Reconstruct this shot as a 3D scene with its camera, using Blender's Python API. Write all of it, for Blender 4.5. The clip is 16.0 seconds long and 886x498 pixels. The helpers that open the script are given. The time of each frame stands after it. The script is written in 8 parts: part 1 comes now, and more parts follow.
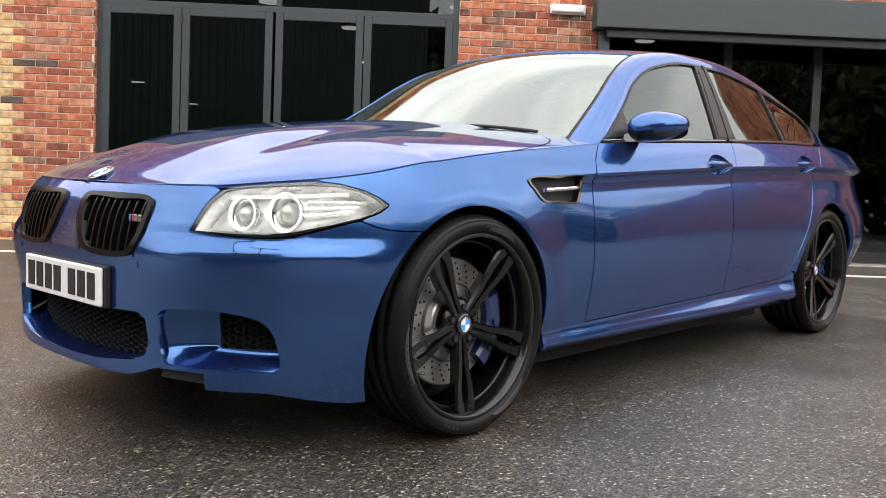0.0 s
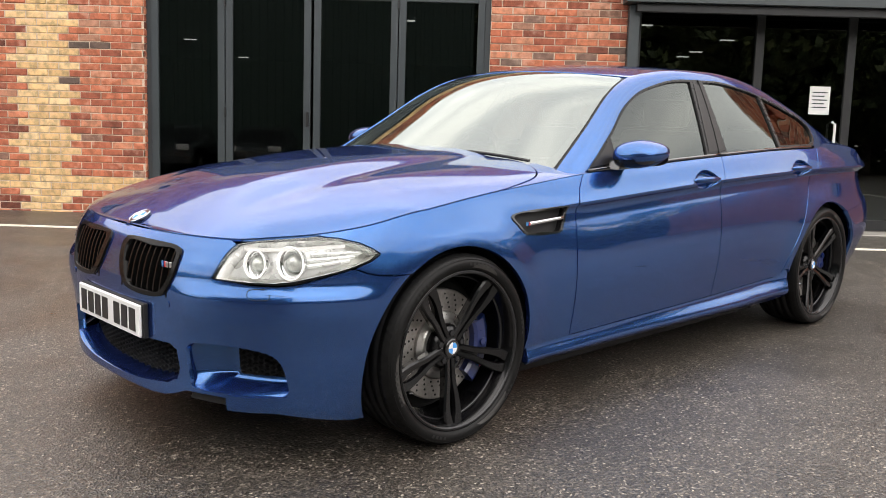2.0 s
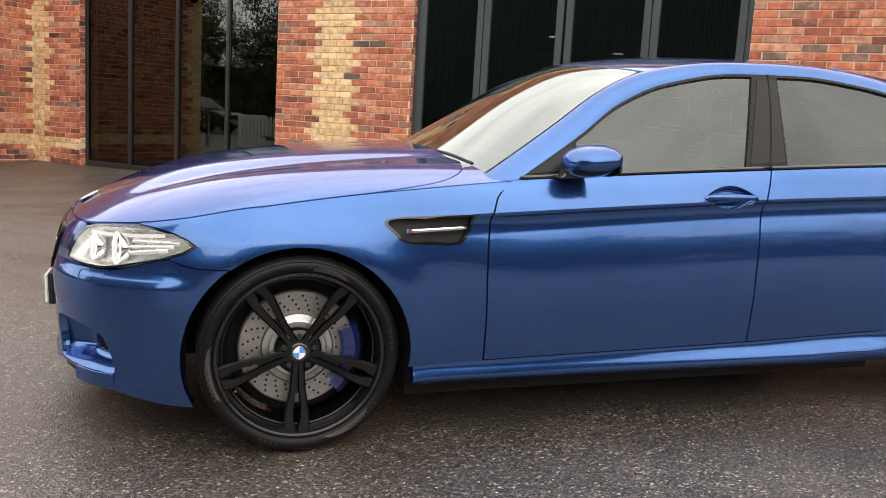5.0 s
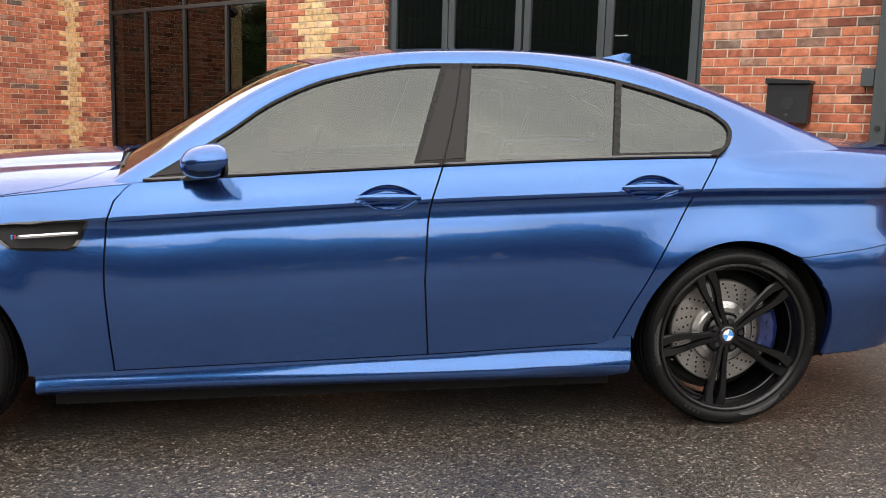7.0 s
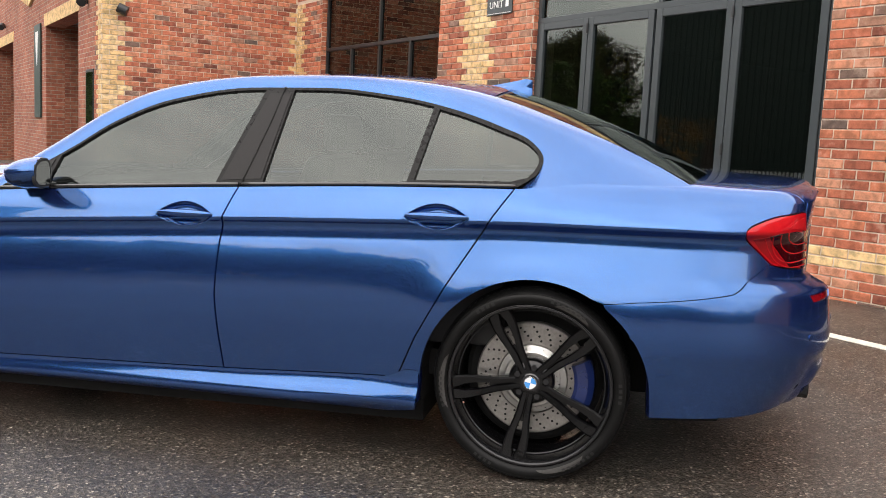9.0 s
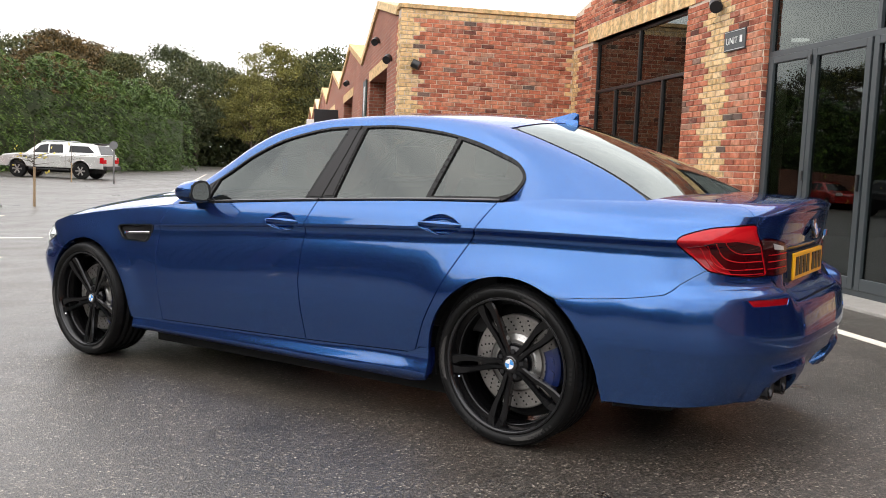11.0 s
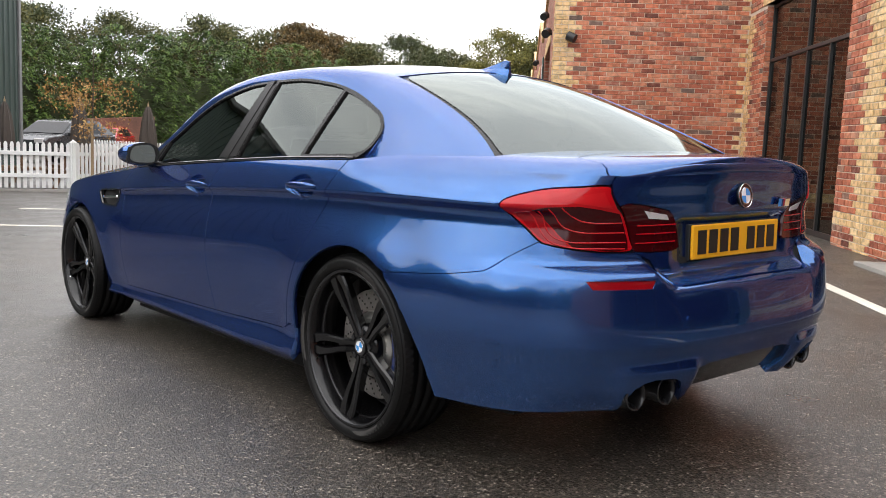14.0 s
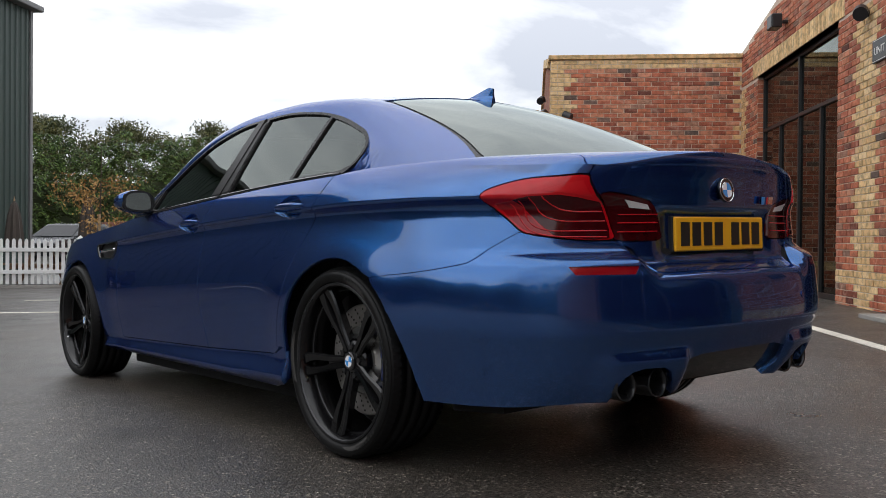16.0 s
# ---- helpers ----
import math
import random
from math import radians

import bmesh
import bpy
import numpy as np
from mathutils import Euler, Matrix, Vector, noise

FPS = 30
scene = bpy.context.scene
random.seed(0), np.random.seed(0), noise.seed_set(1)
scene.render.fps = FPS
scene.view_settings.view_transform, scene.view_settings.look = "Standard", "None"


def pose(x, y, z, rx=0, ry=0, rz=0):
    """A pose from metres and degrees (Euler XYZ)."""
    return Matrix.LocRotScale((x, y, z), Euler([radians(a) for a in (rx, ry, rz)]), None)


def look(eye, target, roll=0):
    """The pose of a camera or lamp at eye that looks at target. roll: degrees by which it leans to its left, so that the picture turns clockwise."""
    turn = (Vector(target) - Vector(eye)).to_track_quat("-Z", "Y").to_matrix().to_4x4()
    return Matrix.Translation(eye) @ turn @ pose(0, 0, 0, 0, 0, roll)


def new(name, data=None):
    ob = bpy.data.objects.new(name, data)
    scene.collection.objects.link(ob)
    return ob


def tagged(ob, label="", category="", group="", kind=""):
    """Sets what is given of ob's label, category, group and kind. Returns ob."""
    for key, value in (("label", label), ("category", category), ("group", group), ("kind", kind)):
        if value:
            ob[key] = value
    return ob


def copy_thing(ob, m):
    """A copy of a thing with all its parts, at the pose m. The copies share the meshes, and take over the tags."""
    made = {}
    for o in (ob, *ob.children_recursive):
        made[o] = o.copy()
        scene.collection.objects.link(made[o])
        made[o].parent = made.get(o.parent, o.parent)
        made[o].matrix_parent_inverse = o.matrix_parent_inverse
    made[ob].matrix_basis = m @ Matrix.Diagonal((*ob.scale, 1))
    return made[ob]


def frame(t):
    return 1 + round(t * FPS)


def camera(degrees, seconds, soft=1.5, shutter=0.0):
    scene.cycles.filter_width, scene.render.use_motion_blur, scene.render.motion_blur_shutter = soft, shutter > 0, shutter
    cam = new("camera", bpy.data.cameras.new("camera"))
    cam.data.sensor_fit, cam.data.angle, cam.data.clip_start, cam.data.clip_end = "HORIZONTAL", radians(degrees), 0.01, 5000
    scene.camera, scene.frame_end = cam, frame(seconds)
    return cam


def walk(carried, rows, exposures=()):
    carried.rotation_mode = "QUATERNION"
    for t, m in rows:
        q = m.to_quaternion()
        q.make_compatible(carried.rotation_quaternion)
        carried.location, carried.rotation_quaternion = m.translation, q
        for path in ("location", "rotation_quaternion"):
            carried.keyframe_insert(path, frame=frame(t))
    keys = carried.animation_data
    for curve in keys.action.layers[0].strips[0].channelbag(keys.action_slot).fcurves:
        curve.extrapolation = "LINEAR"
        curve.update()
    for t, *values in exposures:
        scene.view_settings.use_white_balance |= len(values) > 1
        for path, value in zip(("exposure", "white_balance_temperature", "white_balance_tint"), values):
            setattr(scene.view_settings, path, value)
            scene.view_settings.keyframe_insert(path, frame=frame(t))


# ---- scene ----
cam = camera(53.4, 16.0, soft=0.9)
# seconds, place, then yaw, pitch and roll
PATH = [
    (0.0, -0.002, -0.010, 0.690, -2.16, -3.20, -2.12),
    (0.5, 0.008, -0.157, 0.815, -2.26, -4.79, -2.93),
    (1.0, 0.031, -0.366, 0.945, -0.88, -5.78, -2.56),
    (1.5, 0.088, -0.434, 1.024, 0.49, -6.29, -2.04),
    (2.0, 0.203, -0.372, 1.054, 1.39, -7.24, -1.72),
    (2.5, 0.376, -0.318, 1.090, 5.07, -8.20, -1.22),
    (3.0, 0.663, -0.274, 1.100, 9.69, -8.92, -1.52),
    (3.2, 0.798, -0.243, 1.104, 11.71, -9.22, -1.84),
    (5.5, 2.366, 0.598, 1.156, 32.35, -8.39, -3.26),
    (6.0, 2.735, 0.879, 1.173, 34.92, -8.57, -2.90),
    (6.5, 3.049, 1.197, 1.184, 35.97, -8.83, -2.05),
    (7.0, 3.400, 1.494, 1.181, 37.28, -8.56, -1.56),
    (7.5, 3.744, 1.806, 1.177, 39.20, -8.47, -1.34),
    (8.0, 4.084, 2.129, 1.190, 41.84, -8.54, -0.77),
    (8.5, 4.398, 2.484, 1.200, 47.22, -7.93, -1.14),
    (9.0, 4.642, 2.879, 1.212, 57.13, -7.08, -2.87),
    (9.5, 4.916, 3.201, 1.203, 67.64, -6.25, -4.08),
    (9.7, 5.022, 3.300, 1.202, 70.18, -5.93, -3.98),
    (11.8, 6.143, 4.202, 1.202, 81.64, -6.08, -1.28),
    (12.0, 6.155, 4.311, 1.193, 82.01, -6.36, -1.00),
    (12.5, 6.089, 4.569, 1.186, 84.12, -6.96, -0.82),
    (13.0, 5.909, 4.850, 1.201, 87.47, -7.32, -1.04),
    (13.5, 5.724, 5.153, 1.186, 92.45, -8.06, -2.11),
    (14.0, 5.427, 5.365, 1.137, 94.79, -6.98, -2.30),
    (14.5, 5.333, 5.418, 0.950, 95.17, -4.88, -1.50),
    (15.0, 5.359, 5.428, 0.805, 95.70, -2.42, -0.87),
    (15.5, 5.420, 5.442, 0.812, 95.62, -0.95, -0.69),
    (16.0, 5.451, 5.455, 0.818, 95.23, -0.57, -0.47),
]
# seconds, stops, white balance in kelvin, tint
EXPOSURES = [(0.0, 0.91, 6750, 11), (3.0, 0.95, 6950, 12), (6.0, 0.86, 7000, 13), (7.5, 1.02, 6950, 12), (9.0, 0.98, 6850, 12), (12.0, 0.76, 6550, 11), (14.0, 0.76, 6550, 11), (15.2, 0.42, 6450, 10), (16.0, -0.05, 6300, 10)]
walk(cam, [(t, pose(x, y, z, 90 + pitch, roll, yaw)) for t, x, y, z, yaw, pitch, roll in PATH], EXPOSURES)

# ---------------------------------------------------------------- sky and sun
SUN_AZ, SUN_EL = radians(150), radians(50)
world = bpy.data.worlds.new("overcast_sky")
scene.world = world
world.use_nodes = True
wt = world.node_tree
wt.nodes.clear()


def wnode(kind, **kw):
    n = wt.nodes.new(kind)
    for k, v in kw.items():
        n.inputs[k].default_value = v
    return n


sky = wnode("ShaderNodeTexSky")
sky.sky_type, sky.sun_disc = "NISHITA", False
sky.sun_elevation, sky.sun_rotation = SUN_EL, SUN_AZ
sky_gain = wt.nodes.new("ShaderNodeVectorMath")
sky_gain.operation = "SCALE"
sky_gain.inputs["Scale"].default_value = 0.10
wt.links.new(sky.outputs[0], sky_gain.inputs[0])
wco = wnode("ShaderNodeTexCoord")
wmap = wnode("ShaderNodeMapping", Scale=(1.6, 1.6, 5.0))
wt.links.new(wco.outputs["Generated"], wmap.inputs["Vector"])
cl1 = wnode("ShaderNodeTexNoise", Scale=1.5, Detail=7.0, Roughness=0.55, Distortion=0.3)
wt.links.new(wmap.outputs[0], cl1.inputs["Vector"])
cloud = wnode("ShaderNodeValToRGB")
cloud.color_ramp.elements[0].position, cloud.color_ramp.elements[0].color = 0.41, (0.44, 0.45, 0.49, 1)
cloud.color_ramp.elements[1].position, cloud.color_ramp.elements[1].color = 0.66, (1.29, 1.26, 1.20, 1)
wt.links.new(cl1.outputs["Fac"], cloud.inputs["Fac"])
# thick cloud over the blue: the blue comes through only thinly
wmix = wt.nodes.new("ShaderNodeMix")
wmix.data_type = "RGBA"
wmix.inputs["Factor"].default_value = 0.86
wt.links.new(sky_gain.outputs[0], wmix.inputs["A"])
# broken cloud low down closes to an even grey overhead
wsep = wnode("ShaderNodeSeparateXYZ")
wt.links.new(wco.outputs["Generated"], wsep.inputs[0])
wclose = wnode("ShaderNodeMapRange")
for k, v in (("From Min", 0.14), ("From Max", 0.46), ("To Min", 0.0), ("To Max", 0.58)):
    wclose.inputs[k].default_value = v
wt.links.new(wsep.outputs["Z"], wclose.inputs["Value"])
weven = wt.nodes.new("ShaderNodeMix")
weven.data_type = "RGBA"
weven.inputs["B"].default_value = (0.94, 0.93, 0.93, 1)
wt.links.new(wclose.outputs[0], weven.inputs["Factor"])
wt.links.new(cloud.outputs[0], weven.inputs["A"])
wt.links.new(weven.outputs["Result"], wmix.inputs["B"])
# an overcast sky is brightest overhead
wlift = wnode("ShaderNodeMapRange")
for k, v in (("From Min", 0.0), ("From Max", 1.0), ("To Min", 1.55), ("To Max", 2.05)):
    wlift.inputs[k].default_value = v
wt.links.new(wsep.outputs["Z"], wlift.inputs["Value"])
wbg = wnode("ShaderNodeBackground")
wt.links.new(wlift.outputs[0], wbg.inputs["Strength"])
wt.links.new(wmix.outputs["Result"], wbg.inputs["Color"])
wout = wnode("ShaderNodeOutputWorld")
wt.links.new(wbg.outputs[0], wout.inputs["Surface"])

sun_data = bpy.data.lights.new("sun", "SUN")
sun_data.energy, sun_data.angle, sun_data.color = 0.5, radians(85), (1.0, 0.95, 0.88)
sun = new("sun", sun_data)
sun.matrix_world = look((30 * math.sin(SUN_AZ) * math.cos(SUN_EL), 30 * math.cos(SUN_AZ) * math.cos(SUN_EL), 30 * math.sin(SUN_EL)), (0, 0, 0))


# ---------------------------------------------------------------- materials
class Nodes:
    """A small builder round one node material."""

    def __init__(self, name):
        self.m = bpy.data.materials.new(name)
        self.m.use_nodes = True
        self.t = self.m.node_tree
        self.t.nodes.clear()
        self.out = self.t.nodes.new("ShaderNodeOutputMaterial")

    def n(self, kind, **kw):
        node = self.t.nodes.new(kind)
        for k, v in kw.items():
            node.inputs[k.replace("_", " ")].default_value = v
        return node

    def link(self, a, b):
        self.t.links.new(a, b)

    def bsdf(self, **kw):
        b = self.n("ShaderNodeBsdfPrincipled", **kw)
        self.link(b.outputs[0], self.out.inputs["Surface"])
        return b

    def coord(self, scale=1.0, out="Object"):
        c = self.n("ShaderNodeTexCoord")
        s = scale if isinstance(scale, tuple) else (scale, scale, scale)
        m = self.n("ShaderNodeMapping", Scale=s)
        self.link(c.outputs[out], m.inputs["Vector"])
        return m.outputs[0]

    def noise(self, vec, scale, detail=4.0, rough=0.55):
        n = self.n("ShaderNodeTexNoise", Scale=scale, Detail=detail, Roughness=rough)
        self.link(vec, n.inputs["Vector"])
        return n.outputs["Fac"]

    def ramp(self, fac, *stops):
        r = self.n("ShaderNodeValToRGB")
        e = r.color_ramp.elements
        while len(e) < len(stops):
            e.new(0.5)
        for k, (p, c) in zip(e, stops):
            k.position = p
            k.color = (c, c, c, 1) if isinstance(c, (int, float)) else (*c, 1)
        self.link(fac, r.inputs["Fac"])
        return r.outputs[0]

    def mix(self, fac, a, b, blend="MIX"):
        m = self.n("ShaderNodeMix")
        m.data_type, m.blend_type = "RGBA", blend
        for src, key in ((fac, "Factor"), (a, "A"), (b, "B")):
            if isinstance(src, (int, float)):
                m.inputs[key].default_value = src if key == "Factor" else (src, src, src, 1)
            elif isinstance(src, tuple):
                m.inputs[key].default_value = (*src, 1)
            else:
                self.link(src, m.inputs[key])
        return m.outputs["Result"]

    def bump(self, height, strength, distance, b):
        n = self.n("ShaderNodeBump", Strength=strength, Distance=distance)
        self.link(height, n.inputs["Height"])
        self.link(n.outputs[0], b.inputs["Normal"])
        return n


def plain(name, col, rough=0.5, metal=0.0, grain=60.0, vary=0.12, bump=0.0, coat=0.0, spec=0.5):
    """One surface with fine and broad variation of colour and gloss."""
    N = Nodes(name)
    b = N.bsdf(Metallic=metal)
    b.inputs["Specular IOR Level"].default_value = spec
    b.inputs["Coat Weight"].default_value = coat
    b.inputs["Coat Roughness"].default_value = 0.05
    v = N.coord()
    fine, broad = N.noise(v, grain, 3.0), N.noise(v, grain * 0.05, 3.0)
    f = N.mix(0.5, fine, broad)
    lo, hi = tuple(c * (1 - vary) for c in col), tuple(min(1, c * (1 + vary)) for c in col)
    N.link(N.ramp(f, (0.35, lo), (0.65, hi)), b.inputs["Base Color"])
    N.link(N.ramp(f, (0.3, max(0.0, rough - 0.06)), (0.7, min(1.0, rough + 0.06))), b.inputs["Roughness"])
    if bump:
        N.bump(fine, 0.5, bump, b)
    return N.m


def asphalt_mat():
    N = Nodes("wet_asphalt")
    b = N.bsdf()
    v = N.coord()
    vor = N.n("ShaderNodeTexVoronoi", Scale=130.0, Randomness=1.0)
    N.link(v, vor.inputs["Vector"])
    vor2 = N.n("ShaderNodeTexVoronoi", Scale=75.0, Randomness=1.0)
    N.link(v, vor2.inputs["Vector"])
    fine, mid, broad = N.noise(v, 60, 4), N.noise(v, 2.2, 5), N.noise(v, 0.35, 4)
    # aggregate tones; the palest stop also paints wet sparkle into the colour
    stone = N.ramp(vor.outputs["Color"], (0.15, (0.009, 0.0076, 0.0064)), (0.52, (0.043, 0.036, 0.030)), (0.80, (0.110, 0.094, 0.077)), (1.0, (0.52, 0.46, 0.38)))
    tone = N.ramp(N.mix(0.5, mid, broad), (0.35, 0.72), (0.68, 1.2))
    N.link(N.mix(1.0, stone, tone, "MULTIPLY"), b.inputs["Base Color"])
    wet = N.mix(0.55, broad, mid)
    N.link(N.ramp(wet, (0.36, 0.27), (0.50, 0.38), (0.66, 0.52)), b.inputs["Roughness"])
    h = N.mix(0.45, vor2.outputs["Distance"], fine)
    h = N.mix(0.4, h, vor.outputs["Distance"])
    N.bump(h, 1.0, 0.006, b)
    b.inputs["Specular IOR Level"].default_value = 0.88
    return N.m


def brick_mat(name, stops, per_object):
    """Fired clay: each brick its own tone, kiln marks, grain and pitting."""
    N = Nodes(name)
    b = N.bsdf(Roughness=0.85)
    b.inputs["Specular IOR Level"].default_value = 0.25
    if per_object:
        rnd = N.n("ShaderNodeObjectInfo").outputs["Random"]
    else:
        rnd = N.n("ShaderNodeNewGeometry").outputs["Random Per Island"]
    c = N.n("ShaderNodeNewGeometry").outputs["Position"]
    blotch, grain, streak = N.noise(c, 14, 4), N.noise(c, 160, 3), N.noise(c, 4, 3)
    base = N.ramp(rnd, *stops)
    mark = N.ramp(blotch, (0.36, 0.55), (0.52, 1.0), (0.74, 1.35))
    col = N.mix(0.75, base, N.mix(1.0, base, mark, "MULTIPLY"))
    pale = N.ramp(N.mix(0.5, blotch, streak), (0.54, 0.0), (0.66, 0.45))
    col = N.mix(pale, col, (0.60, 0.44, 0.34))
    N.link(N.mix(0.3, col, N.ramp(grain, (0.3, 0.1), (0.7, 0.5)), "OVERLAY"), b.inputs["Base Color"])
    N.bump(N.mix(0.5, grain, blotch), 0.6, 0.004, b)
    return N.m


RED = ((0.0, (0.15, 0.056, 0.040)), (0.08, (0.34, 0.105, 0.064)), (0.40, (0.50, 0.155, 0.086)), (0.70, (0.57, 0.200, 0.106)), (0.90, (0.62, 0.29, 0.175)), (0.965, (0.27, 0.155, 0.115)), (1.0, (0.13, 0.095, 0.078)))
BUFF = ((0.0, (0.64, 0.44, 0.21)), (0.5, (0.75, 0.54, 0.27)), (1.0, (0.80, 0.62, 0.36)))
M = {}
M["asphalt"] = asphalt_mat()
M["brick"] = brick_mat("red_brick", RED, True)
M["brick_joined"] = brick_mat("red_brick_course", RED, False)
M["buff"] = brick_mat("buff_brick", BUFF, True)
M["buff_joined"] = brick_mat("buff_brick_course", BUFF, False)
M["mortar"] = plain("mortar", (0.60, 0.49, 0.39), 0.9, grain=120, vary=0.2, bump=0.002)
M["frame"] = plain("anthracite_frame", (0.042, 0.051, 0.056), 0.38, grain=30, vary=0.06)
M["black_frame"] = plain("black_frame", (0.018, 0.019, 0.020), 0.4, grain=30, vary=0.08)
M["shutter"] = plain("shutter_steel", (0.046, 0.056, 0.059), 0.45, grain=12, vary=0.1)
M["line"] = plain("line_paint", (0.70, 0.66, 0.57), 0.55, grain=40, vary=0.2, bump=0.002)
M["concrete"] = plain("concrete_sill", (0.30, 0.285, 0.26), 0.7, grain=70, vary=0.2, bump=0.002)
M["white"] = plain("white_paint", (0.78, 0.78, 0.76), 0.5, grain=20, vary=0.06)
# near-black base colour stands in for the unlit depth of the interior
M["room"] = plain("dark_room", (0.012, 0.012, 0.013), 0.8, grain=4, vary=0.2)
M["blackbox"] = plain("black_powder_coat", (0.012, 0.012, 0.013), 0.42, grain=80, vary=0.1)
M["shed"] = plain("dark_green_sheet", (0.026, 0.046, 0.038), 0.5, grain=3, vary=0.12)
M["shed_trim"] = plain("grey_flashing", (0.16, 0.16, 0.16), 0.5, grain=6)
M["wood"] = plain("picnic_wood", (0.17, 0.095, 0.05), 0.7, grain=40, vary=0.25)
M["stake"] = plain("stake_wood", (0.34, 0.24, 0.14), 0.8, grain=40, vary=0.2)
M["canvas"] = plain("parasol_canvas", (0.060, 0.048, 0.040), 0.85, grain=50, vary=0.2)
M["bark"] = plain("bark", (0.075, 0.055, 0.04), 0.9, grain=25, vary=0.35, bump=0.01)
M["grass"] = plain("grass", (0.05, 0.085, 0.025), 0.9, grain=20, vary=0.4, bump=0.01)
M["roof"] = plain("roof_sheet", (0.14, 0.19, 0.175), 0.5, grain=4, vary=0.12)
M["blue_bin"] = plain("blue_plastic", (0.02, 0.09, 0.32), 0.45, grain=20)


def leaf_mat(name, *cols):
    N = Nodes(name)
    b = N.bsdf(Roughness=0.6)
    b.inputs["Specular IOR Level"].default_value = 0.3
    r = N.n("ShaderNodeNewGeometry").outputs["Random Per Island"]
    big = N.noise(N.coord(), 0.6, 3)
    f = N.mix(0.55, r, big)
    N.link(N.ramp(f, *[(0.2 + 0.6 * i / (len(cols) - 1), c) for i, c in enumerate(cols)]), b.inputs["Base Color"])
    return N.m


M["hedge"] = leaf_mat("conifer_leaf", (0.015, 0.032, 0.009), (0.064, 0.114, 0.024), (0.175, 0.255, 0.050))
M["oak"] = leaf_mat("oak_leaf", (0.026, 0.034, 0.012), (0.070, 0.080, 0.025), (0.15, 0.135, 0.042))
M["sapling_leaf"] = leaf_mat("sapling_leaf", (0.20, 0.105, 0.035), (0.36, 0.20, 0.065), (0.50, 0.32, 0.11))
M["autumn"] = leaf_mat("autumn_leaf", (0.034, 0.030, 0.011), (0.095, 0.066, 0.021), (0.19, 0.110, 0.035))
M["birch"] = leaf_mat("birch_leaf", (0.070, 0.075, 0.018), (0.15, 0.14, 0.032), (0.23, 0.20, 0.05))
M["yellow_leaf"] = leaf_mat("yellow_leaf", (0.42, 0.34, 0.06), (0.55, 0.45, 0.09), (0.66, 0.55, 0.16))
M["dark_wood"] = leaf_mat("woodland_leaf", (0.026, 0.038, 0.014), (0.055, 0.068, 0.024), (0.085, 0.092, 0.032))


def glass_mat(name, tint, rough=0.0, facing=0.05):
    """A thin pane: what is behind shows through the tint, the rest is reflected."""
    N = Nodes(name)
    tr = N.n("ShaderNodeBsdfTransparent", Color=(*tint, 1))
    gl = N.n("ShaderNodeBsdfGlossy", Roughness=rough, Color=(0.90, 0.97, 0.93, 1))
    lw = N.n("ShaderNodeLayerWeight", Blend=0.5)
    pw = N.n("ShaderNodeMath")
    pw.operation = "POWER"
    pw.inputs[1].default_value = 5.0
    N.link(lw.outputs["Facing"], pw.inputs[0])
    fr = N.n("ShaderNodeMapRange")
    fr.inputs["To Min"].default_value, fr.inputs["To Max"].default_value = facing, 1.0
    N.link(pw.outputs[0], fr.inputs["Value"])
    mx = N.n("ShaderNodeMixShader")
    N.link(fr.outputs[0], mx.inputs[0])
    N.link(tr.outputs[0], mx.inputs[1])
    N.link(gl.outputs[0], mx.inputs[2])
    N.link(mx.outputs[0], N.out.inputs["Surface"])
    return N.m


M["pane"] = glass_mat("dark_glazing", (0.30, 0.32, 0.32), 0.004, 0.066)
M["window_glass"] = glass_mat("tinted_car_glass", (0.17, 0.18, 0.172), 0.002, 0.074)
M["screen_glass"] = glass_mat("windscreen_glass", (0.26, 0.28, 0.28), 0.002, 0.225)
M["rear_glass"] = glass_mat("rear_screen_glass", (0.12, 0.125, 0.125), 0.002, 0.13)


def emit_mat(name, col, strength):
    N = Nodes(name)
    e = N.n("ShaderNodeEmission", Color=(*col, 1), Strength=strength)
    N.link(e.outputs[0], N.out.inputs["Surface"])
    return N.m


M["lamp_glow"] = emit_mat("lamp_glow", (1.0, 0.97, 0.9), 1.6)


# ---------------------------------------------------------------- mesh helpers
def mesh_of(name, verts, faces, mats, smooth=False):
    me = bpy.data.meshes.new(name)
    me.from_pydata([tuple(v) for v in verts], [], [tuple(f) for f in faces])
    for m in mats if isinstance(mats, (list, tuple)) else [mats]:
        me.materials.append(m)
    if smooth:
        me.polygons.foreach_set("use_smooth", [True] * len(me.polygons))
    me.update()
    return me


def part(name, bm, material, parent=None, label="", smooth=False, place=None):
    """Links a bmesh (or a mesh) as one object, under a thing or a part where one is given."""
    if isinstance(bm, bmesh.types.BMesh):
        me = bpy.data.meshes.new(name)
        bm.to_mesh(me)
        bm.free()
        me.materials.append(material)
        if smooth:
            me.polygons.foreach_set("use_smooth", [True] * len(me.polygons))
    else:
        me = bm
    ob = new(name, me)
    if place is not None:
        ob.matrix_basis = place
    if parent is not None:
        ob.parent = parent
    if label:
        tagged(ob, label)
    return ob


def thing(name, label, category, m=None, group="", kind=""):
    ob = new(name)
    ob.empty_display_size = 0.1
    if m is not None:
        ob.matrix_basis = m
    return tagged(ob, label, category, group, kind)


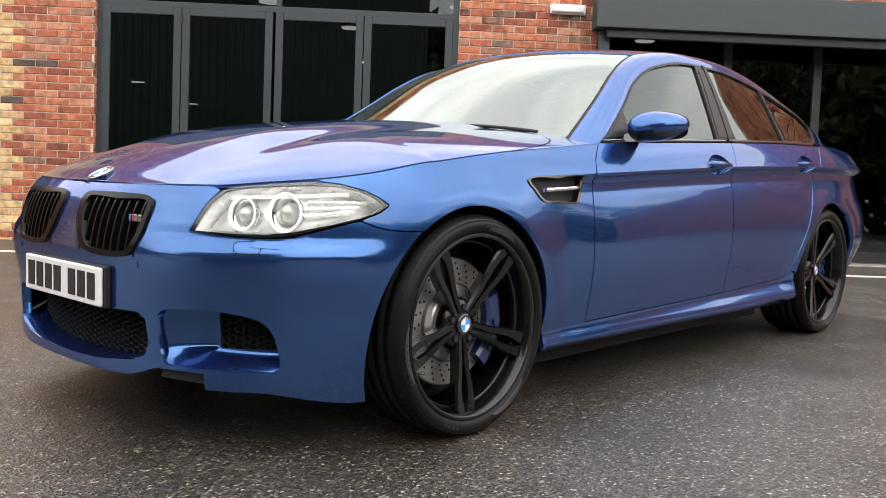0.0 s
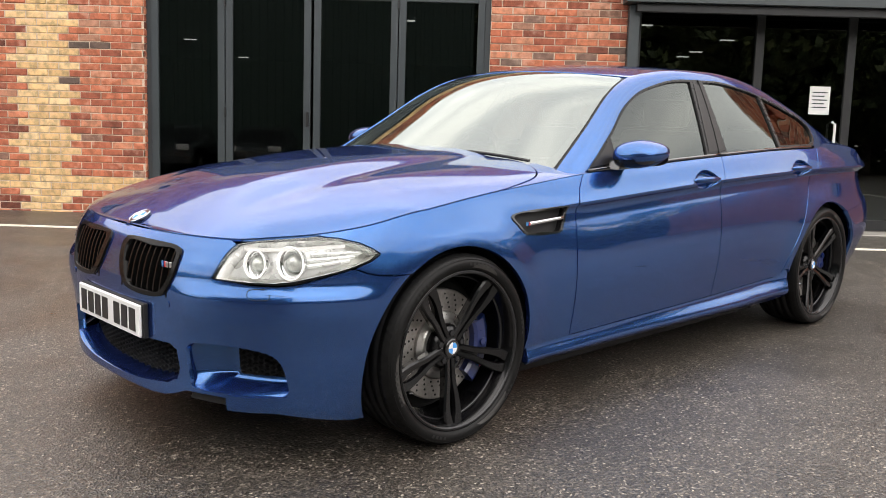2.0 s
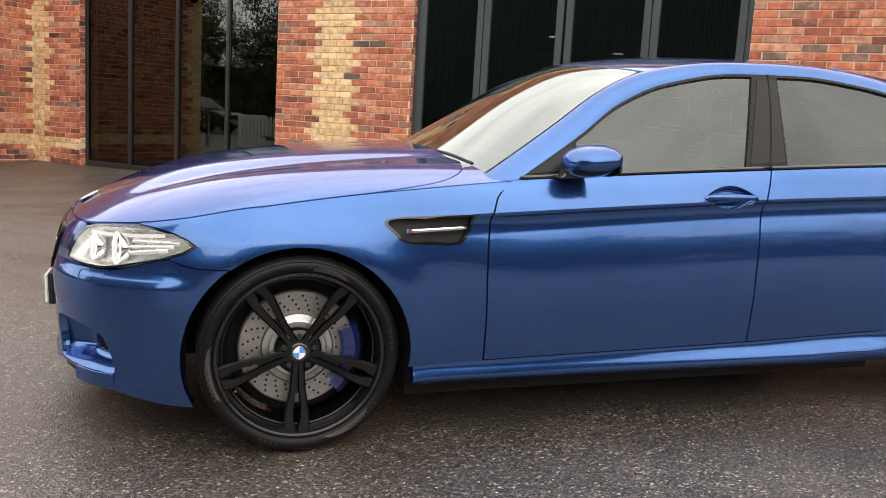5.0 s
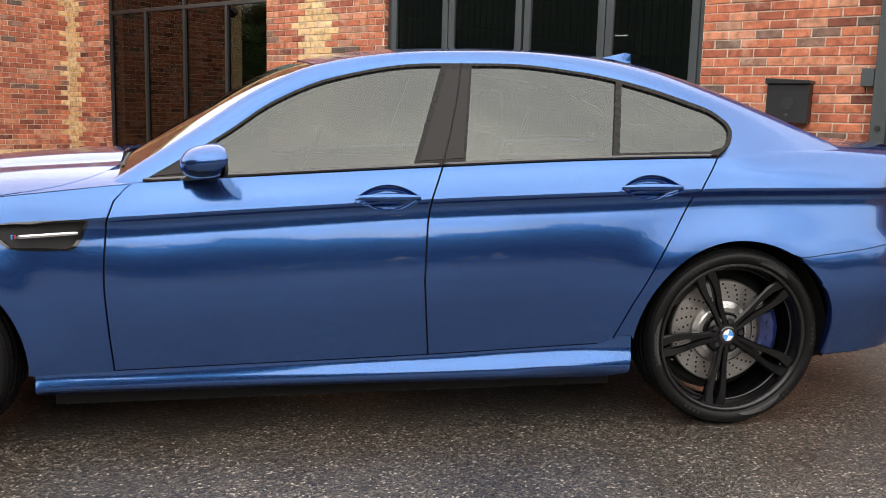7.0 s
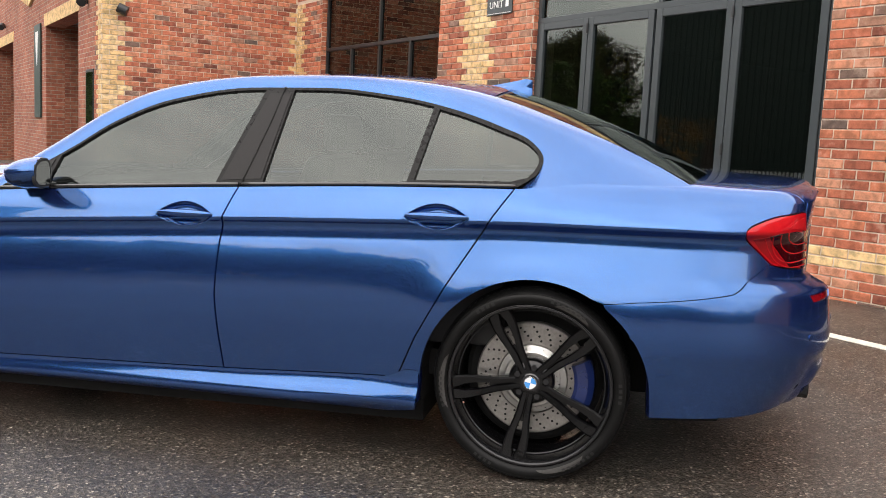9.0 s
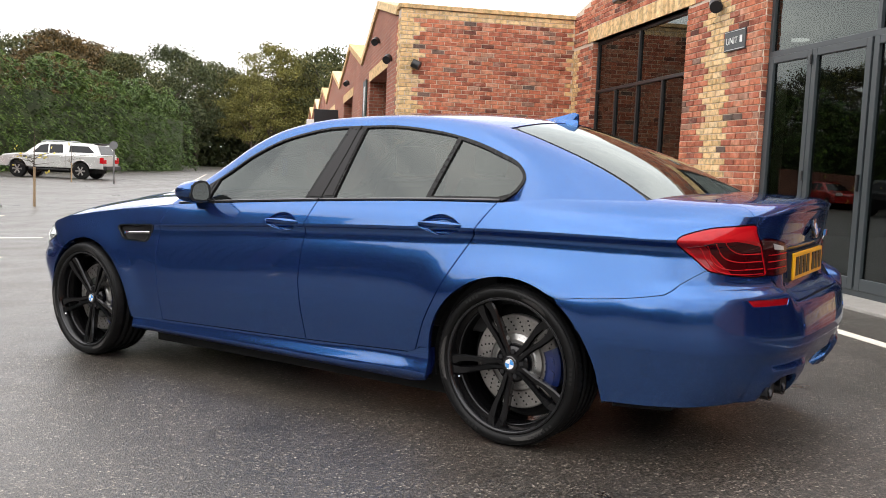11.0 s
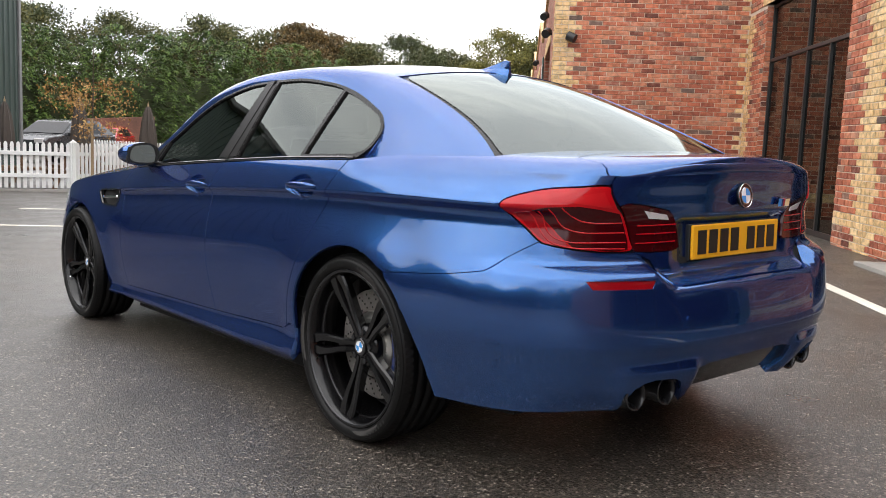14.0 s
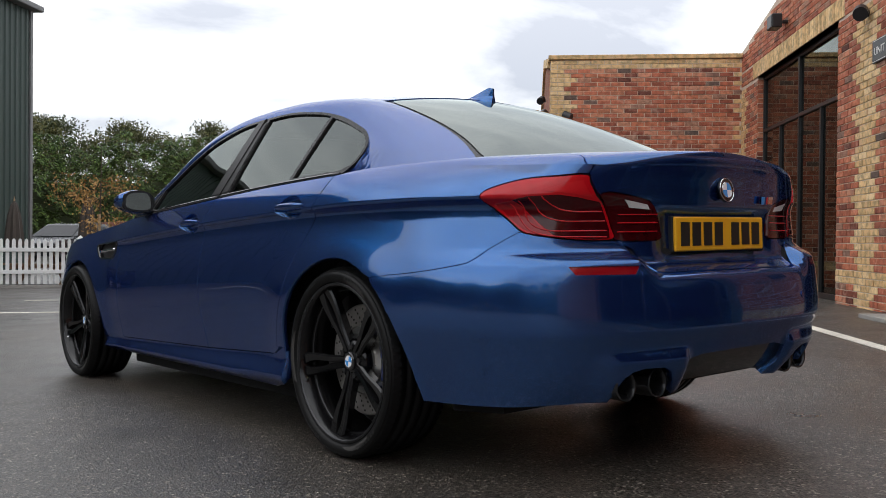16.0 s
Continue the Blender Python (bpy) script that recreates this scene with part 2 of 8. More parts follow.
def bm_box(x0, y0, z0, x1, y1, z1, bevel=0.0, seg=2, bm=None):
    bm = bm or bmesh.new()
    r = bmesh.ops.create_cube(bm, size=1.0, matrix=Matrix.LocRotScale(((x0 + x1) / 2, (y0 + y1) / 2, (z0 + z1) / 2), None, (x1 - x0, y1 - y0, z1 - z0)))
    if bevel:
        edges = list({e for v in r["verts"] for e in v.link_edges})
        bmesh.ops.bevel(bm, geom=edges, offset=bevel, segments=seg, profile=0.5, affect="EDGES")
    return bm


def bm_cyl(p, q, r, r2=None, n=16, bm=None, caps=True):
    bm = bm or bmesh.new()
    p, q = Vector(p), Vector(q)
    d = q - p
    m = Matrix.Translation((p + q) / 2) @ d.to_track_quat("Z", "Y").to_matrix().to_4x4()
    bmesh.ops.create_cone(bm, cap_ends=caps, segments=n, radius1=r, radius2=r if r2 is None else r2, depth=d.length, matrix=m)
    return bm


def bm_prism(poly, y0, y1, bevel=0.0, bm=None):
    """A side outline in x and z, drawn out from y0 to y1."""
    bm = bm or bmesh.new()
    a = [bm.verts.new((x, y0, z)) for x, z in poly]
    b = [bm.verts.new((x, y1, z)) for x, z in poly]
    fs = [bm.faces.new(a), bm.faces.new(b[::-1])]
    n = len(poly)
    for i in range(n):
        fs.append(bm.faces.new((a[i], b[i], b[(i + 1) % n], a[(i + 1) % n])))
    bmesh.ops.recalc_face_normals(bm, faces=fs)
    if bevel:
        bmesh.ops.bevel(bm, geom=[e for e in bm.edges], offset=bevel, segments=2, profile=0.5, affect="EDGES")
    return bm


def bm_tube(pts, r, n=8, bm=None, closed=False):
    """A round tube along points."""
    bm = bm or bmesh.new()
    pts = [Vector(p) for p in pts]
    rings, m = [], len(pts)
    ref = Vector((0.13, 0.31, 0.94))
    for i, p in enumerate(pts):
        d = (pts[(i + 1) % m] - pts[i - 1]) if closed else (pts[min(i + 1, m - 1)] - pts[max(i - 1, 0)])
        d.normalize()
        a = d.cross(ref).normalized()
        b = d.cross(a)
        rr = r[i] if isinstance(r, (list, tuple)) else r
        rings.append([bm.verts.new(p + rr * (math.cos(k * math.tau / n) * a + math.sin(k * math.tau / n) * b)) for k in range(n)])
    for i in range(m if closed else m - 1):
        u, v = rings[i], rings[(i + 1) % m]
        for k in range(n):
            bm.faces.new((u[k], u[(k + 1) % n], v[(k + 1) % n], v[k]))
    if not closed:
        bm.faces.new(rings[0][::-1])
        bm.faces.new(rings[-1])
    bmesh.ops.recalc_face_normals(bm, faces=bm.faces[:])
    return bm


def bm_lathe(profile, n=48, bm=None, axis="y"):
    """Turns (radius, along) pairs round the y axis (or z)."""
    bm = bm or bmesh.new()
    rings = []
    for r, h in profile:
        ring = []
        for k in range(n):
            a = k * math.tau / n
            ring.append(bm.verts.new((r * math.cos(a), h, r * math.sin(a)) if axis == "y" else (r * math.cos(a), r * math.sin(a), h)))
        rings.append(ring)
    for u, v in zip(rings, rings[1:]):
        for k in range(n):
            bm.faces.new((u[k], u[(k + 1) % n], v[(k + 1) % n], v[k]))
    bmesh.ops.recalc_face_normals(bm, faces=bm.faces[:])
    return bm


# ---------------------------------------------------------------- ground
def gz(x, y):
    """The height of the tarmac: it rises gently towards the building."""
    return -0.046 + 0.0295 * (min(max(y, -3.0), 9.5) - 2.735) + 0.005 * (min(max(x, -3.0), 6.0) - 0.179)


def build_ground():
    xs = [-900, -300, -120, -60, -40, -25, -15, -9, -3, 0, 3, 6, 12, 25, 60, 200, 900]
    ys = [-900, -300, -100, -40, -20, -10, -3, 0, 3, 6, 9.5, 15, 40, 120, 400, 900]
    v = [(x, y, gz(x, y)) for y in ys for x in xs]
    n = len(xs)
    f = [(j * n + i, j * n + i + 1, (j + 1) * n + i + 1, (j + 1) * n + i) for j in range(len(ys) - 1) for i in range(n - 1)]
    ob = new("ground", mesh_of("ground", v, f, M["asphalt"]))
    return tagged(ob, "dark grey wet tarmac of a car park", "ground", kind="structure")


def strip(name, x0, y0, x1, y1, width, mat, label, lift=0.004, thick=0.0):
    """A painted line or flat strip laid on the tarmac from point to point."""
    a, b = Vector((x0, y0, 0)), Vector((x1, y1, 0))
    d = (b - a).normalized()
    s = Vector((-d.y, d.x, 0)) * width / 2
    n = max(1, int((b - a).length / 1.5))
    v, f = [], []
    for i in range(n + 1):
        p = a + (b - a) * i / n
        for q in (p - s, p + s):
            v.append((q.x, q.y, gz(q.x, q.y) + lift))
        for q in (p - s, p + s):
            v.append((q.x, q.y, gz(q.x, q.y) - 0.03))
    for i in range(n):
        k, m = 4 * i, 4 * i + 4
        f += [(k, m, m + 1, k + 1), (k + 2, m + 2, m, k), (k + 1, m + 1, m + 3, k + 3)]
    f += [(0, 1, 3, 2), (4 * n, 4 * n + 2, 4 * n + 3, 4 * n + 1)]
    return tagged(new(name, mesh_of(name, v, f, mat)), label, "marking", kind="structure")


build_ground()
strip("line_front", -4.45, 7.92, 9.0, 7.92, 0.10, M["line"], "white painted parking line on wet tarmac")
strip("line_bay_a", -5.5, -2.6, -5.5, 0.6, 0.10, M["line"], "white painted parking line on wet tarmac")
strip("line_bay_b", -8.2, -2.6, -8.2, 0.4, 0.10, M["line"], "white painted parking line on wet tarmac")
strip("line_bay_c", -13.5, -1.65, -8.3, -1.65, 0.10, M["line"], "white painted parking line on wet tarmac")
for nm, xx in (("line_far_a", -34.0), ("line_far_b", -38.5), ("line_far_c", -43.0)):
    strip(nm, xx, 1.0, xx - 2.0, 5.2, 0.10, M["line"], "white painted parking line on wet tarmac")
strip("line_road", -60.0, -1.2, -24.0, 0.3, 0.10, M["line"], "faded white painted line on the access road")

for nm, xx in (("line_yard_a", -1.5), ("line_yard_b", 1.1), ("line_yard_c", 3.7), ("line_yard_d", 6.3), ("line_yard_e", 8.9), ("line_yard_f", 11.5)):
    strip(nm, xx, -8.4, xx, -3.6, 0.10, M["line"], "white painted parking line on wet tarmac")

# ---------------------------------------------------------------- brick walls
FY = 9.07      # face of the units
WX, WY = -9.70, 5.89   # inner corner and outer corner of the projecting wall
PITCH, COURSE = 0.225, 0.075
brick_cache = {}


def brick_mesh(length, mat_key):
    """One brick: chamfered front edges, sunk 15 mm into the mortar bed."""
    key = (round(length, 3), mat_key)
    if key not in brick_cache:
        l, h, c = length / 2, 0.0325, 0.004
        v = [(sx * l, 0.015, sz * h) for sx, sz in ((-1, -1), (1, -1), (1, 1), (-1, 1))]
        v += [(sx * l, -0.004, sz * h) for sx, sz in ((-1, -1), (1, -1), (1, 1), (-1, 1))]
        v += [(sx * (l - c), -0.008, sz * (h - c)) for sx, sz in ((-1, -1), (1, -1), (1, 1), (-1, 1))]
        f = [(8, 9, 10, 11)]
        for a in (0, 4):
            f += [(a + i, a + (i + 1) % 4, a + 4 + (i + 1) % 4, a + 4 + i) for i in range(4)]
        brick_cache[key] = (v, f, mesh_of("brick", v, f, M[mat_key]))
    return brick_cache[key]


def lay_bricks(wall, m, length, z0, z1, tone, top=None, parts=300, seed=1, near=(0.0, 99.0)):
    """Courses of stretcher bond on a wall's face. m: the wall's start, x along it, -y outwards.
    tone(a, row) says which clay; top(a) cuts the courses under a sloping verge."""
    rng = random.Random(seed)
    made, joined = 0, {"brick": ([], []), "buff": ([], [])}
    rows = int((z1 - z0) / COURSE)
    todo = []
    for r in range(rows):
        z = z0 + (r + 0.5) * COURSE
        a = -PITCH / 2 if r % 2 else 0.0
        while a < length - 0.02:
            s, e = max(a + 0.005, 0.0), min(a + PITCH - 0.005, length)
            if e - s > 0.04 and (top is None or z + 0.04 < min(top(s), top(e))):
                todo.append((s, e, z, tone((s + e) / 2, r)))
            a += PITCH
    for s, e, z, kind in todo:
        mid = (s + e) / 2
        jig = (mid, rng.uniform(-0.003, 0.002), z + rng.uniform(-0.0015, 0.0015))
        ll = e - s - 0.004 * rng.randint(0, 1)
        if made < parts and near[0] <= mid <= near[1]:
            ob = new("brick", brick_mesh(ll, kind)[2])
            ob.matrix_basis = m @ Matrix.Translation(jig)
            ob.parent = wall
            made += 1
        else:
            v, f, _ = brick_mesh(ll, kind)
            V, F = joined[kind]
            k = len(V)
            V += [tuple(m @ (Vector(p) + Vector(jig))) for p in v]
            F += [tuple(i + k for i in q) for q in f]
    for kind, (V, F) in joined.items():
        if V:
            ob = new("brick_courses" if kind == "brick" else "buff_courses", mesh_of("courses", V, F, M[kind + "_joined"]))
            ob.parent = wall
            tagged(ob, kind="stuff")


def wall_thing(name, x0, y0, z0, x1, y1, z1, label):
    return tagged(part(name, bm_box(x0, y0, z0, x1, y1, z1), M["mortar"]), label, "wall", kind="structure")


def quoin(centre, half=0.16, step=0.09):
    """Toothed band of buff bricks about a line up the wall."""
    def inside(a, r):
        return abs(a - centre) < half + (step if (r // 3) % 2 else 0.0)
    return inside


def at_wall(x, y, rz=0):
    return pose(x, y, 0, 0, 0, rz)


# the face between the glazed openings: pier, right panel, strip by the corner, and what stands above
pier = wall_thing("wall_pier", -5.15, FY, -0.3, -3.22, FY + 0.32, 3.4, "red brick pier with a toothed buff brick band")
pq = quoin(0.82, 0.22, 0.10)
BASE = 0.07


def pier_tone(a, r):
    if pq(a, r) or r in (4, 5):
        return "buff"
    return "brick"


lay_bricks(pier, at_wall(-5.15, FY), 1.93, BASE, 3.4, pier_tone, seed=2)
panel = wall_thing("wall_panel", 0.44, FY, -0.3, 1.86, FY + 0.32, 2.86, "red brick wall panel between door openings")
lay_bricks(panel, at_wall(0.44, FY), 1.42, BASE + 0.02, 2.85, lambda a, r: "buff" if r in (4, 5) else "brick", seed=3)
strip_w = wall_thing("wall_corner_strip", WX, FY, -0.3, -8.72, FY + 0.32, 3.4, "narrow red brick wall with buff corner bricks")
cq = quoin(0.10, 0.14, 0.10)
lay_bricks(strip_w, at_wall(WX, FY), 0.98, BASE - 0.02, 3.4, lambda a, r: "buff" if cq(a, r) or r in (4, 5) else "brick", seed=4)

# bricks on the ends of the walls, turned into the openings
for w, xe, z1, k in ((pier, -3.22, 3.4, 21), (panel, 1.86, 2.85, 22), (strip_w, -8.72, 3.4, 23)):
    lay_bricks(w, at_wall(xe, FY, 90), 0.20, BASE, z1, lambda a, r: "buff" if r in (4, 5) else "brick", parts=0, seed=k)


def verge(x):
    """The sloping top of the gable walls over the units."""
    peaks = [(-9.7, 4.0), (-5.3, 4.75), (-1.0, 4.0), (3.3, 4.55), (8.4, 5.5), (12, 4.75)]
    for (a, za), (b, zb) in zip(peaks, peaks[1:]):
        if a <= x <= b:
            return za + (zb - za) * (x - a) / (b - a)
    return 4.0


upper = tagged(part("wall_upper", bm_prism([(WX, 3.4), (-3.22, 3.4), (0.44, 3.4), (0.44, 2.86), (14.0, 2.86), (14.0, 4.3), (12, 4.75), (8.4, 5.5), (3.3, 4.55), (-1.0, 4.0), (-5.3, 4.75), (WX, 4.0)], FY, FY + 0.32), M["mortar"]), "red brick gable wall over the glazed openings", "wall", kind="structure")
lay_bricks(upper, at_wall(WX, FY), 10.14, 3.4 + 0.25, 4.8, lambda a, r: "brick", top=lambda a: verge(WX + a) - 0.02, parts=120, seed=5)
lay_bricks(upper, at_wall(0.44, FY), 13.5, 2.86, 5.7, lambda a, r: "brick", top=lambda a: verge(0.44 + a) - 0.02, parts=120, seed=6)


def soldier_course(name, x0, x1, z0, h, y, label):
    """A flat arch of upright buff bricks."""
    ob = wall_thing(name, x0, y - 0.004, z0, x1, y + 0.2, z0 + h, label)
    n = int((x1 - x0) / 0.075)
    v = [(-0.0325, 0.015, 0), (0.0325, 0.015, 0), (0.0325, 0.015, h), (-0.0325, 0.015, h)]
    v += [(x, -0.010, z) for x, _, z in v] + [(x * 0.88, -0.014, 0.004 + z * (h - 0.008) / h) for x, _, z in v]
    f = [(8, 9, 10, 11)] + [(a + i, a + (i + 1) % 4, a + 4 + (i + 1) % 4, a + 4 + i) for a in (0, 4) for i in range(4)]
    me = mesh_of("brick", v, f, M["buff"])
    for i in range(n):
        b = new("brick", me)
        b.matrix_basis = pose(x0 + (i + 0.5) * (x1 - x0) / n, y, z0)
        b.parent = ob
    return ob


soldier_course("lintel_window", -8.95, -4.95, 3.40, 0.24, FY - 0.004, "flat arch of upright buff bricks over the window")
soldier_course("lintel_doors", -3.40, 0.60, 3.40, 0.24, FY - 0.004, "flat arch of upright buff bricks over the doors")
lay_bricks(upper, at_wall(-4.95, FY), 1.55, 3.40, 3.65, lambda a, r: "brick", parts=0, seed=7)
lay_bricks(upper, at_wall(WX, FY), 0.75, 3.40, 3.65, lambda a, r: "brick", parts=0, seed=8)

# the wall that stands forward at right angles, with buff corner and coping
wall_b = wall_thing("wall_return", WX - 0.32, WY, -0.3, WX, FY, 3.90, "red brick side wall with buff corner bricks and coping")
bq = quoin(0.0, 0.24, 0.10)


def return_tone(a, r):
    if bq(a, r) or r in (4, 5) or r >= 49 or a > 3.06 and (r // 3) % 2:
        return "buff"
    return "brick"


lay_bricks(wall_b, at_wall(WX, WY, 90), FY - WY, 0.07, 3.90, return_tone, seed=9, near=(0.0, 3.2))
coping = tagged(part("coping_return", bm_box(WX - 0.36, WY - 0.04, 3.904, WX + 0.04, FY + 0.1, 3.98, 0.008), M["buff"]), "buff brick coping along the wall top", "coping", kind="structure")

# the row of units that goes on beyond, with gables, deep doorways and buff copings
GABLES = [(-9.7, 3.75), (-13.2, 4.45), (-16.7, 3.62), (-20.8, 4.5), (-24.9, 3.65), (-29.0, 4.5), (-33.1, 3.65), (-37.2, 4.5), (-41.3, 3.65), (-45.4, 4.5), (-49.5, 3.65), (-53.6, 4.5), (-57.7, 3.65)]


def far_brick_mat():
    N = Nodes("far_brickwork")
    b = N.bsdf(Roughness=0.9)
    tex = N.n("ShaderNodeTexBrick", Scale=1.0)
    tex.offset = 0.5
    for k, v in (("Color1", (0.30, 0.085, 0.05, 1)), ("Color2", (0.40, 0.14, 0.08, 1)), ("Mortar", (0.36, 0.28, 0.21, 1)), ("Mortar Size", 0.006), ("Brick Width", 0.225), ("Row Height", 0.075), ("Bias", -0.1)):
        tex.inputs[k].default_value = v
    c = N.n("ShaderNodeTexCoord")
    sep, comb = N.n("ShaderNodeSeparateXYZ"), N.n("ShaderNodeCombineXYZ")
    N.link(c.outputs["Object"], sep.inputs[0])
    add = N.n("ShaderNodeMath")
    N.link(sep.outputs["X"], add.inputs[0])
    N.link(sep.outputs["Y"], add.inputs[1])
    N.link(add.outputs[0], comb.inputs["X"])
    N.link(sep.outputs["Z"], comb.inputs["Y"])
    N.link(comb.outputs[0], tex.inputs["Vector"])
    v = N.coord()
    N.link(N.mix(1.0, tex.outputs["Color"], N.ramp(N.mix(0.5, N.noise(v, 9, 4), N.noise(v, 0.8, 3)), (0.35, 0.6), (0.65, 1.25)), "MULTIPLY"), b.inputs["Base Color"])
    N.bump(tex.outputs["Fac"], 0.5, -0.006, b)
    return N.m


M["far_brick"] = far_brick_mat()
DOORS = [(-14.75, -11.5), (-22.9, -19.5), (-31.2, -27.6), (-39.5, -36.0), (-47.6, -44.2)]


def build_row():
    """Front of the far units: wall pieces between door recesses, so that the openings go through."""
    y0, y1, head = WY, WY + 0.35, 3.05
    xs = [-9.70] + [x for d in DOORS for x in (d[1], d[0])] + [-57.7]
    k = 0
    for i in range(0, len(xs) - 1, 2):
        k += 1
        tagged(part("wall_unit_%d" % k, bm_box(xs[i + 1], y0, -0.4, xs[i] - (0.004 if i else 0.325), y1, head), M["far_brick"]), "red brick front wall of a unit in the row", "wall", kind="structure")
    poly = [(x, z) for x, z in GABLES]
    tagged(part("wall_unit_gables", bm_prism([(-10.025, head)] + [(-10.025, 3.80)] + poly[1:] + [(-57.7, head)], y0, y1), M["far_brick"]), "row of red brick gables over the units", "wall", kind="structure")
    for i, ((xa, za), (xb, zb)) in enumerate(zip(GABLES, GABLES[1:])):
        a, b = (max(xb, xa), za if xa > xb else zb), (min(xa, xb), zb if xa > xb else za)
        if i == 0:
            a = (-10.03, 3.83)
        n = Vector((a[1] - b[1], 0, b[0] - a[0])).normalized()
        tagged(part("coping_gable_%d" % (i + 1), bm_prism([a, b, (b[0], b[1] + 0.16), (a[0], a[1] + 0.16)], y0 - 0.05, y1 + 0.05), M["buff"]), "buff brick coping on the gable slope", "coping", kind="structure")
        tagged(part("roof_slope_%d" % (i + 1), bm_prism([(a[0], a[1] - 0.12), (b[0], b[1] - 0.12), (b[0], b[1] - 0.02), (a[0], a[1] - 0.02)], y1 + 0.05, y1 + 9.0), M["roof"]), "grey-green sheet roof slope", "roof", kind="structure")
    for i, (xa, xb) in enumerate(DOORS):
        d = thing("unit_doorway", "deep brick doorway with a grey shutter and buff lintel", "doorway", pose(xa, y0, gz(xa, y0)), group="unit doorways")
        w = xb - xa
        part("lintel", bm_box(-0.15, -0.012, head - gz(xa, y0), w + 0.15, 0.02, head + 0.24 - gz(xa, y0)), M["buff"], d, "buff brick lintel")
        part("shutter", bm_box(0.0, 1.1, 0, w, 1.16, 3.1), M["shutter"], d, "grey roller shutter")
        part("reveal", bm_box(-0.05, 0.352, 0, 0.0, 1.2, 3.1), M["far_brick"], d)
        part("reveal", bm_box(w, 0.352, 0, w + 0.05, 1.2, 3.1), M["far_brick"], d)
        part("soffit", bm_box(-0.05, 0.352, 3.104, w + 0.05, 1.2, 3.2), M["black_frame"], d)
    # corner bricks of the first unit's front
    lay = thing("corner_quoin", "buff corner bricks of the brick building", "quoin", kind="structure")
    lay_bricks(lay, at_wall(WX - 0.48, WY), 0.48, 0.07, 3.75, lambda a, r: "buff" if a > (0.12 if (r // 3) % 2 else 0.22) else "brick", parts=200, seed=12)


build_row()

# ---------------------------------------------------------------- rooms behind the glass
# walls, floor and ceiling share one near-black colour that carries the gloom
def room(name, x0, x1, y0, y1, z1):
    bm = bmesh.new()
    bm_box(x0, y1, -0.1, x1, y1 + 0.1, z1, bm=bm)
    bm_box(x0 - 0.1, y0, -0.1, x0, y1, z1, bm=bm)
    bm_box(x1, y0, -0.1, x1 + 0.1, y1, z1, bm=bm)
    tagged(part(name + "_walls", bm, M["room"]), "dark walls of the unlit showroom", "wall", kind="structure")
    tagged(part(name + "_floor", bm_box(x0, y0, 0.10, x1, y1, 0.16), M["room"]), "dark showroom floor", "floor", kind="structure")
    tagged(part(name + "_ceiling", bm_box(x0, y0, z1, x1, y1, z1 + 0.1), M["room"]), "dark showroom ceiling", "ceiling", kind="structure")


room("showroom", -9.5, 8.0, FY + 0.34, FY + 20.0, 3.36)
M["strip_glow"] = emit_mat("ceiling_strip_light", (1.0, 0.97, 0.92), 2.2)
for x, y in ((-6.8, 22.2), (-6.7, 27.2), (-1.0, 17.4), (3.6, 17.1), (4.2, 21.8), (5.8, 19.2), (5.8, 21.8), (5.8, 23.1)):
    lamp = thing("ceiling_light", "slim bright strip light on the showroom ceiling", "ceiling light", pose(x, y, 3.30), group="showroom lights")
    part("housing", bm_box(-0.17, -0.06, 0.02, 0.17, 0.06, 0.06), M["black_frame"], lamp)
    part("diffuser", bm_box(-0.15, -0.045, 0.0, 0.15, 0.045, 0.018), M["strip_glow"], lamp)


def glazing(name, label, x0, x1, z0, z1, y, xs, zs_for, mat, bar=0.05, depth=0.07):
    """A frame with panes. xs: upright bar centres; zs_for: cross bars as (z, xa, xb)."""
    t = thing(name, label, "window", kind="structure")
    part("window_frame", bm_box(x0, y, z0, x0 + bar, y + depth, z1, 0.004, 1), mat, t)
    part("window_frame", bm_box(x1 - bar, y, z0, x1, y + depth, z1, 0.004, 1), mat, t)
    part("window_frame", bm_box(x0 + bar, y, z1 - bar, x1 - bar, y + depth, z1, 0.004, 1), mat, t)
    part("window_frame", bm_box(x0 + bar, y, z0, x1 - bar, y + depth, z0 + bar * 1.4, 0.004, 1), mat, t)
    for x, za, zb in xs:
        part("mullion", bm_box(x - bar / 2, y - 0.003, za, x + bar / 2, y + depth, zb, 0.004, 1), mat, t)
    for z, xa, xb in zs_for:
        part("transom", bm_box(xa, y - 0.002, z - bar / 2, xb, y + depth, z + bar / 2, 0.004, 1), mat, t)
    return t


def pane(t, x0, z0, x1, z1, y):
    ob = part("pane", bm_box(x0, y, z0, x1, y + 0.008, z1), M["pane"], t)
    return ob


win = glazing("window_1", "tall black-framed window with dark reflecting panes", -8.72, -5.15, 0.13, 3.40, FY + 0.09, [(-6.93, 0.2, 3.36), (-7.82, 0.2, 2.55), (-6.04, 0.2, 2.55)], [(2.56, -8.68, -5.19)], M["black_frame"])
for xa, xb, za, zb in ((-8.67, -7.85, 0.2, 2.53), (-7.79, -6.96, 0.2, 2.53), (-6.9, -6.07, 0.2, 2.53), (-6.01, -5.2, 0.2, 2.53), (-8.67, -6.96, 2.59, 3.35), (-6.9, -5.2, 2.59, 3.35)):
    pane(win, xa, za, xb, zb, FY + 0.12)

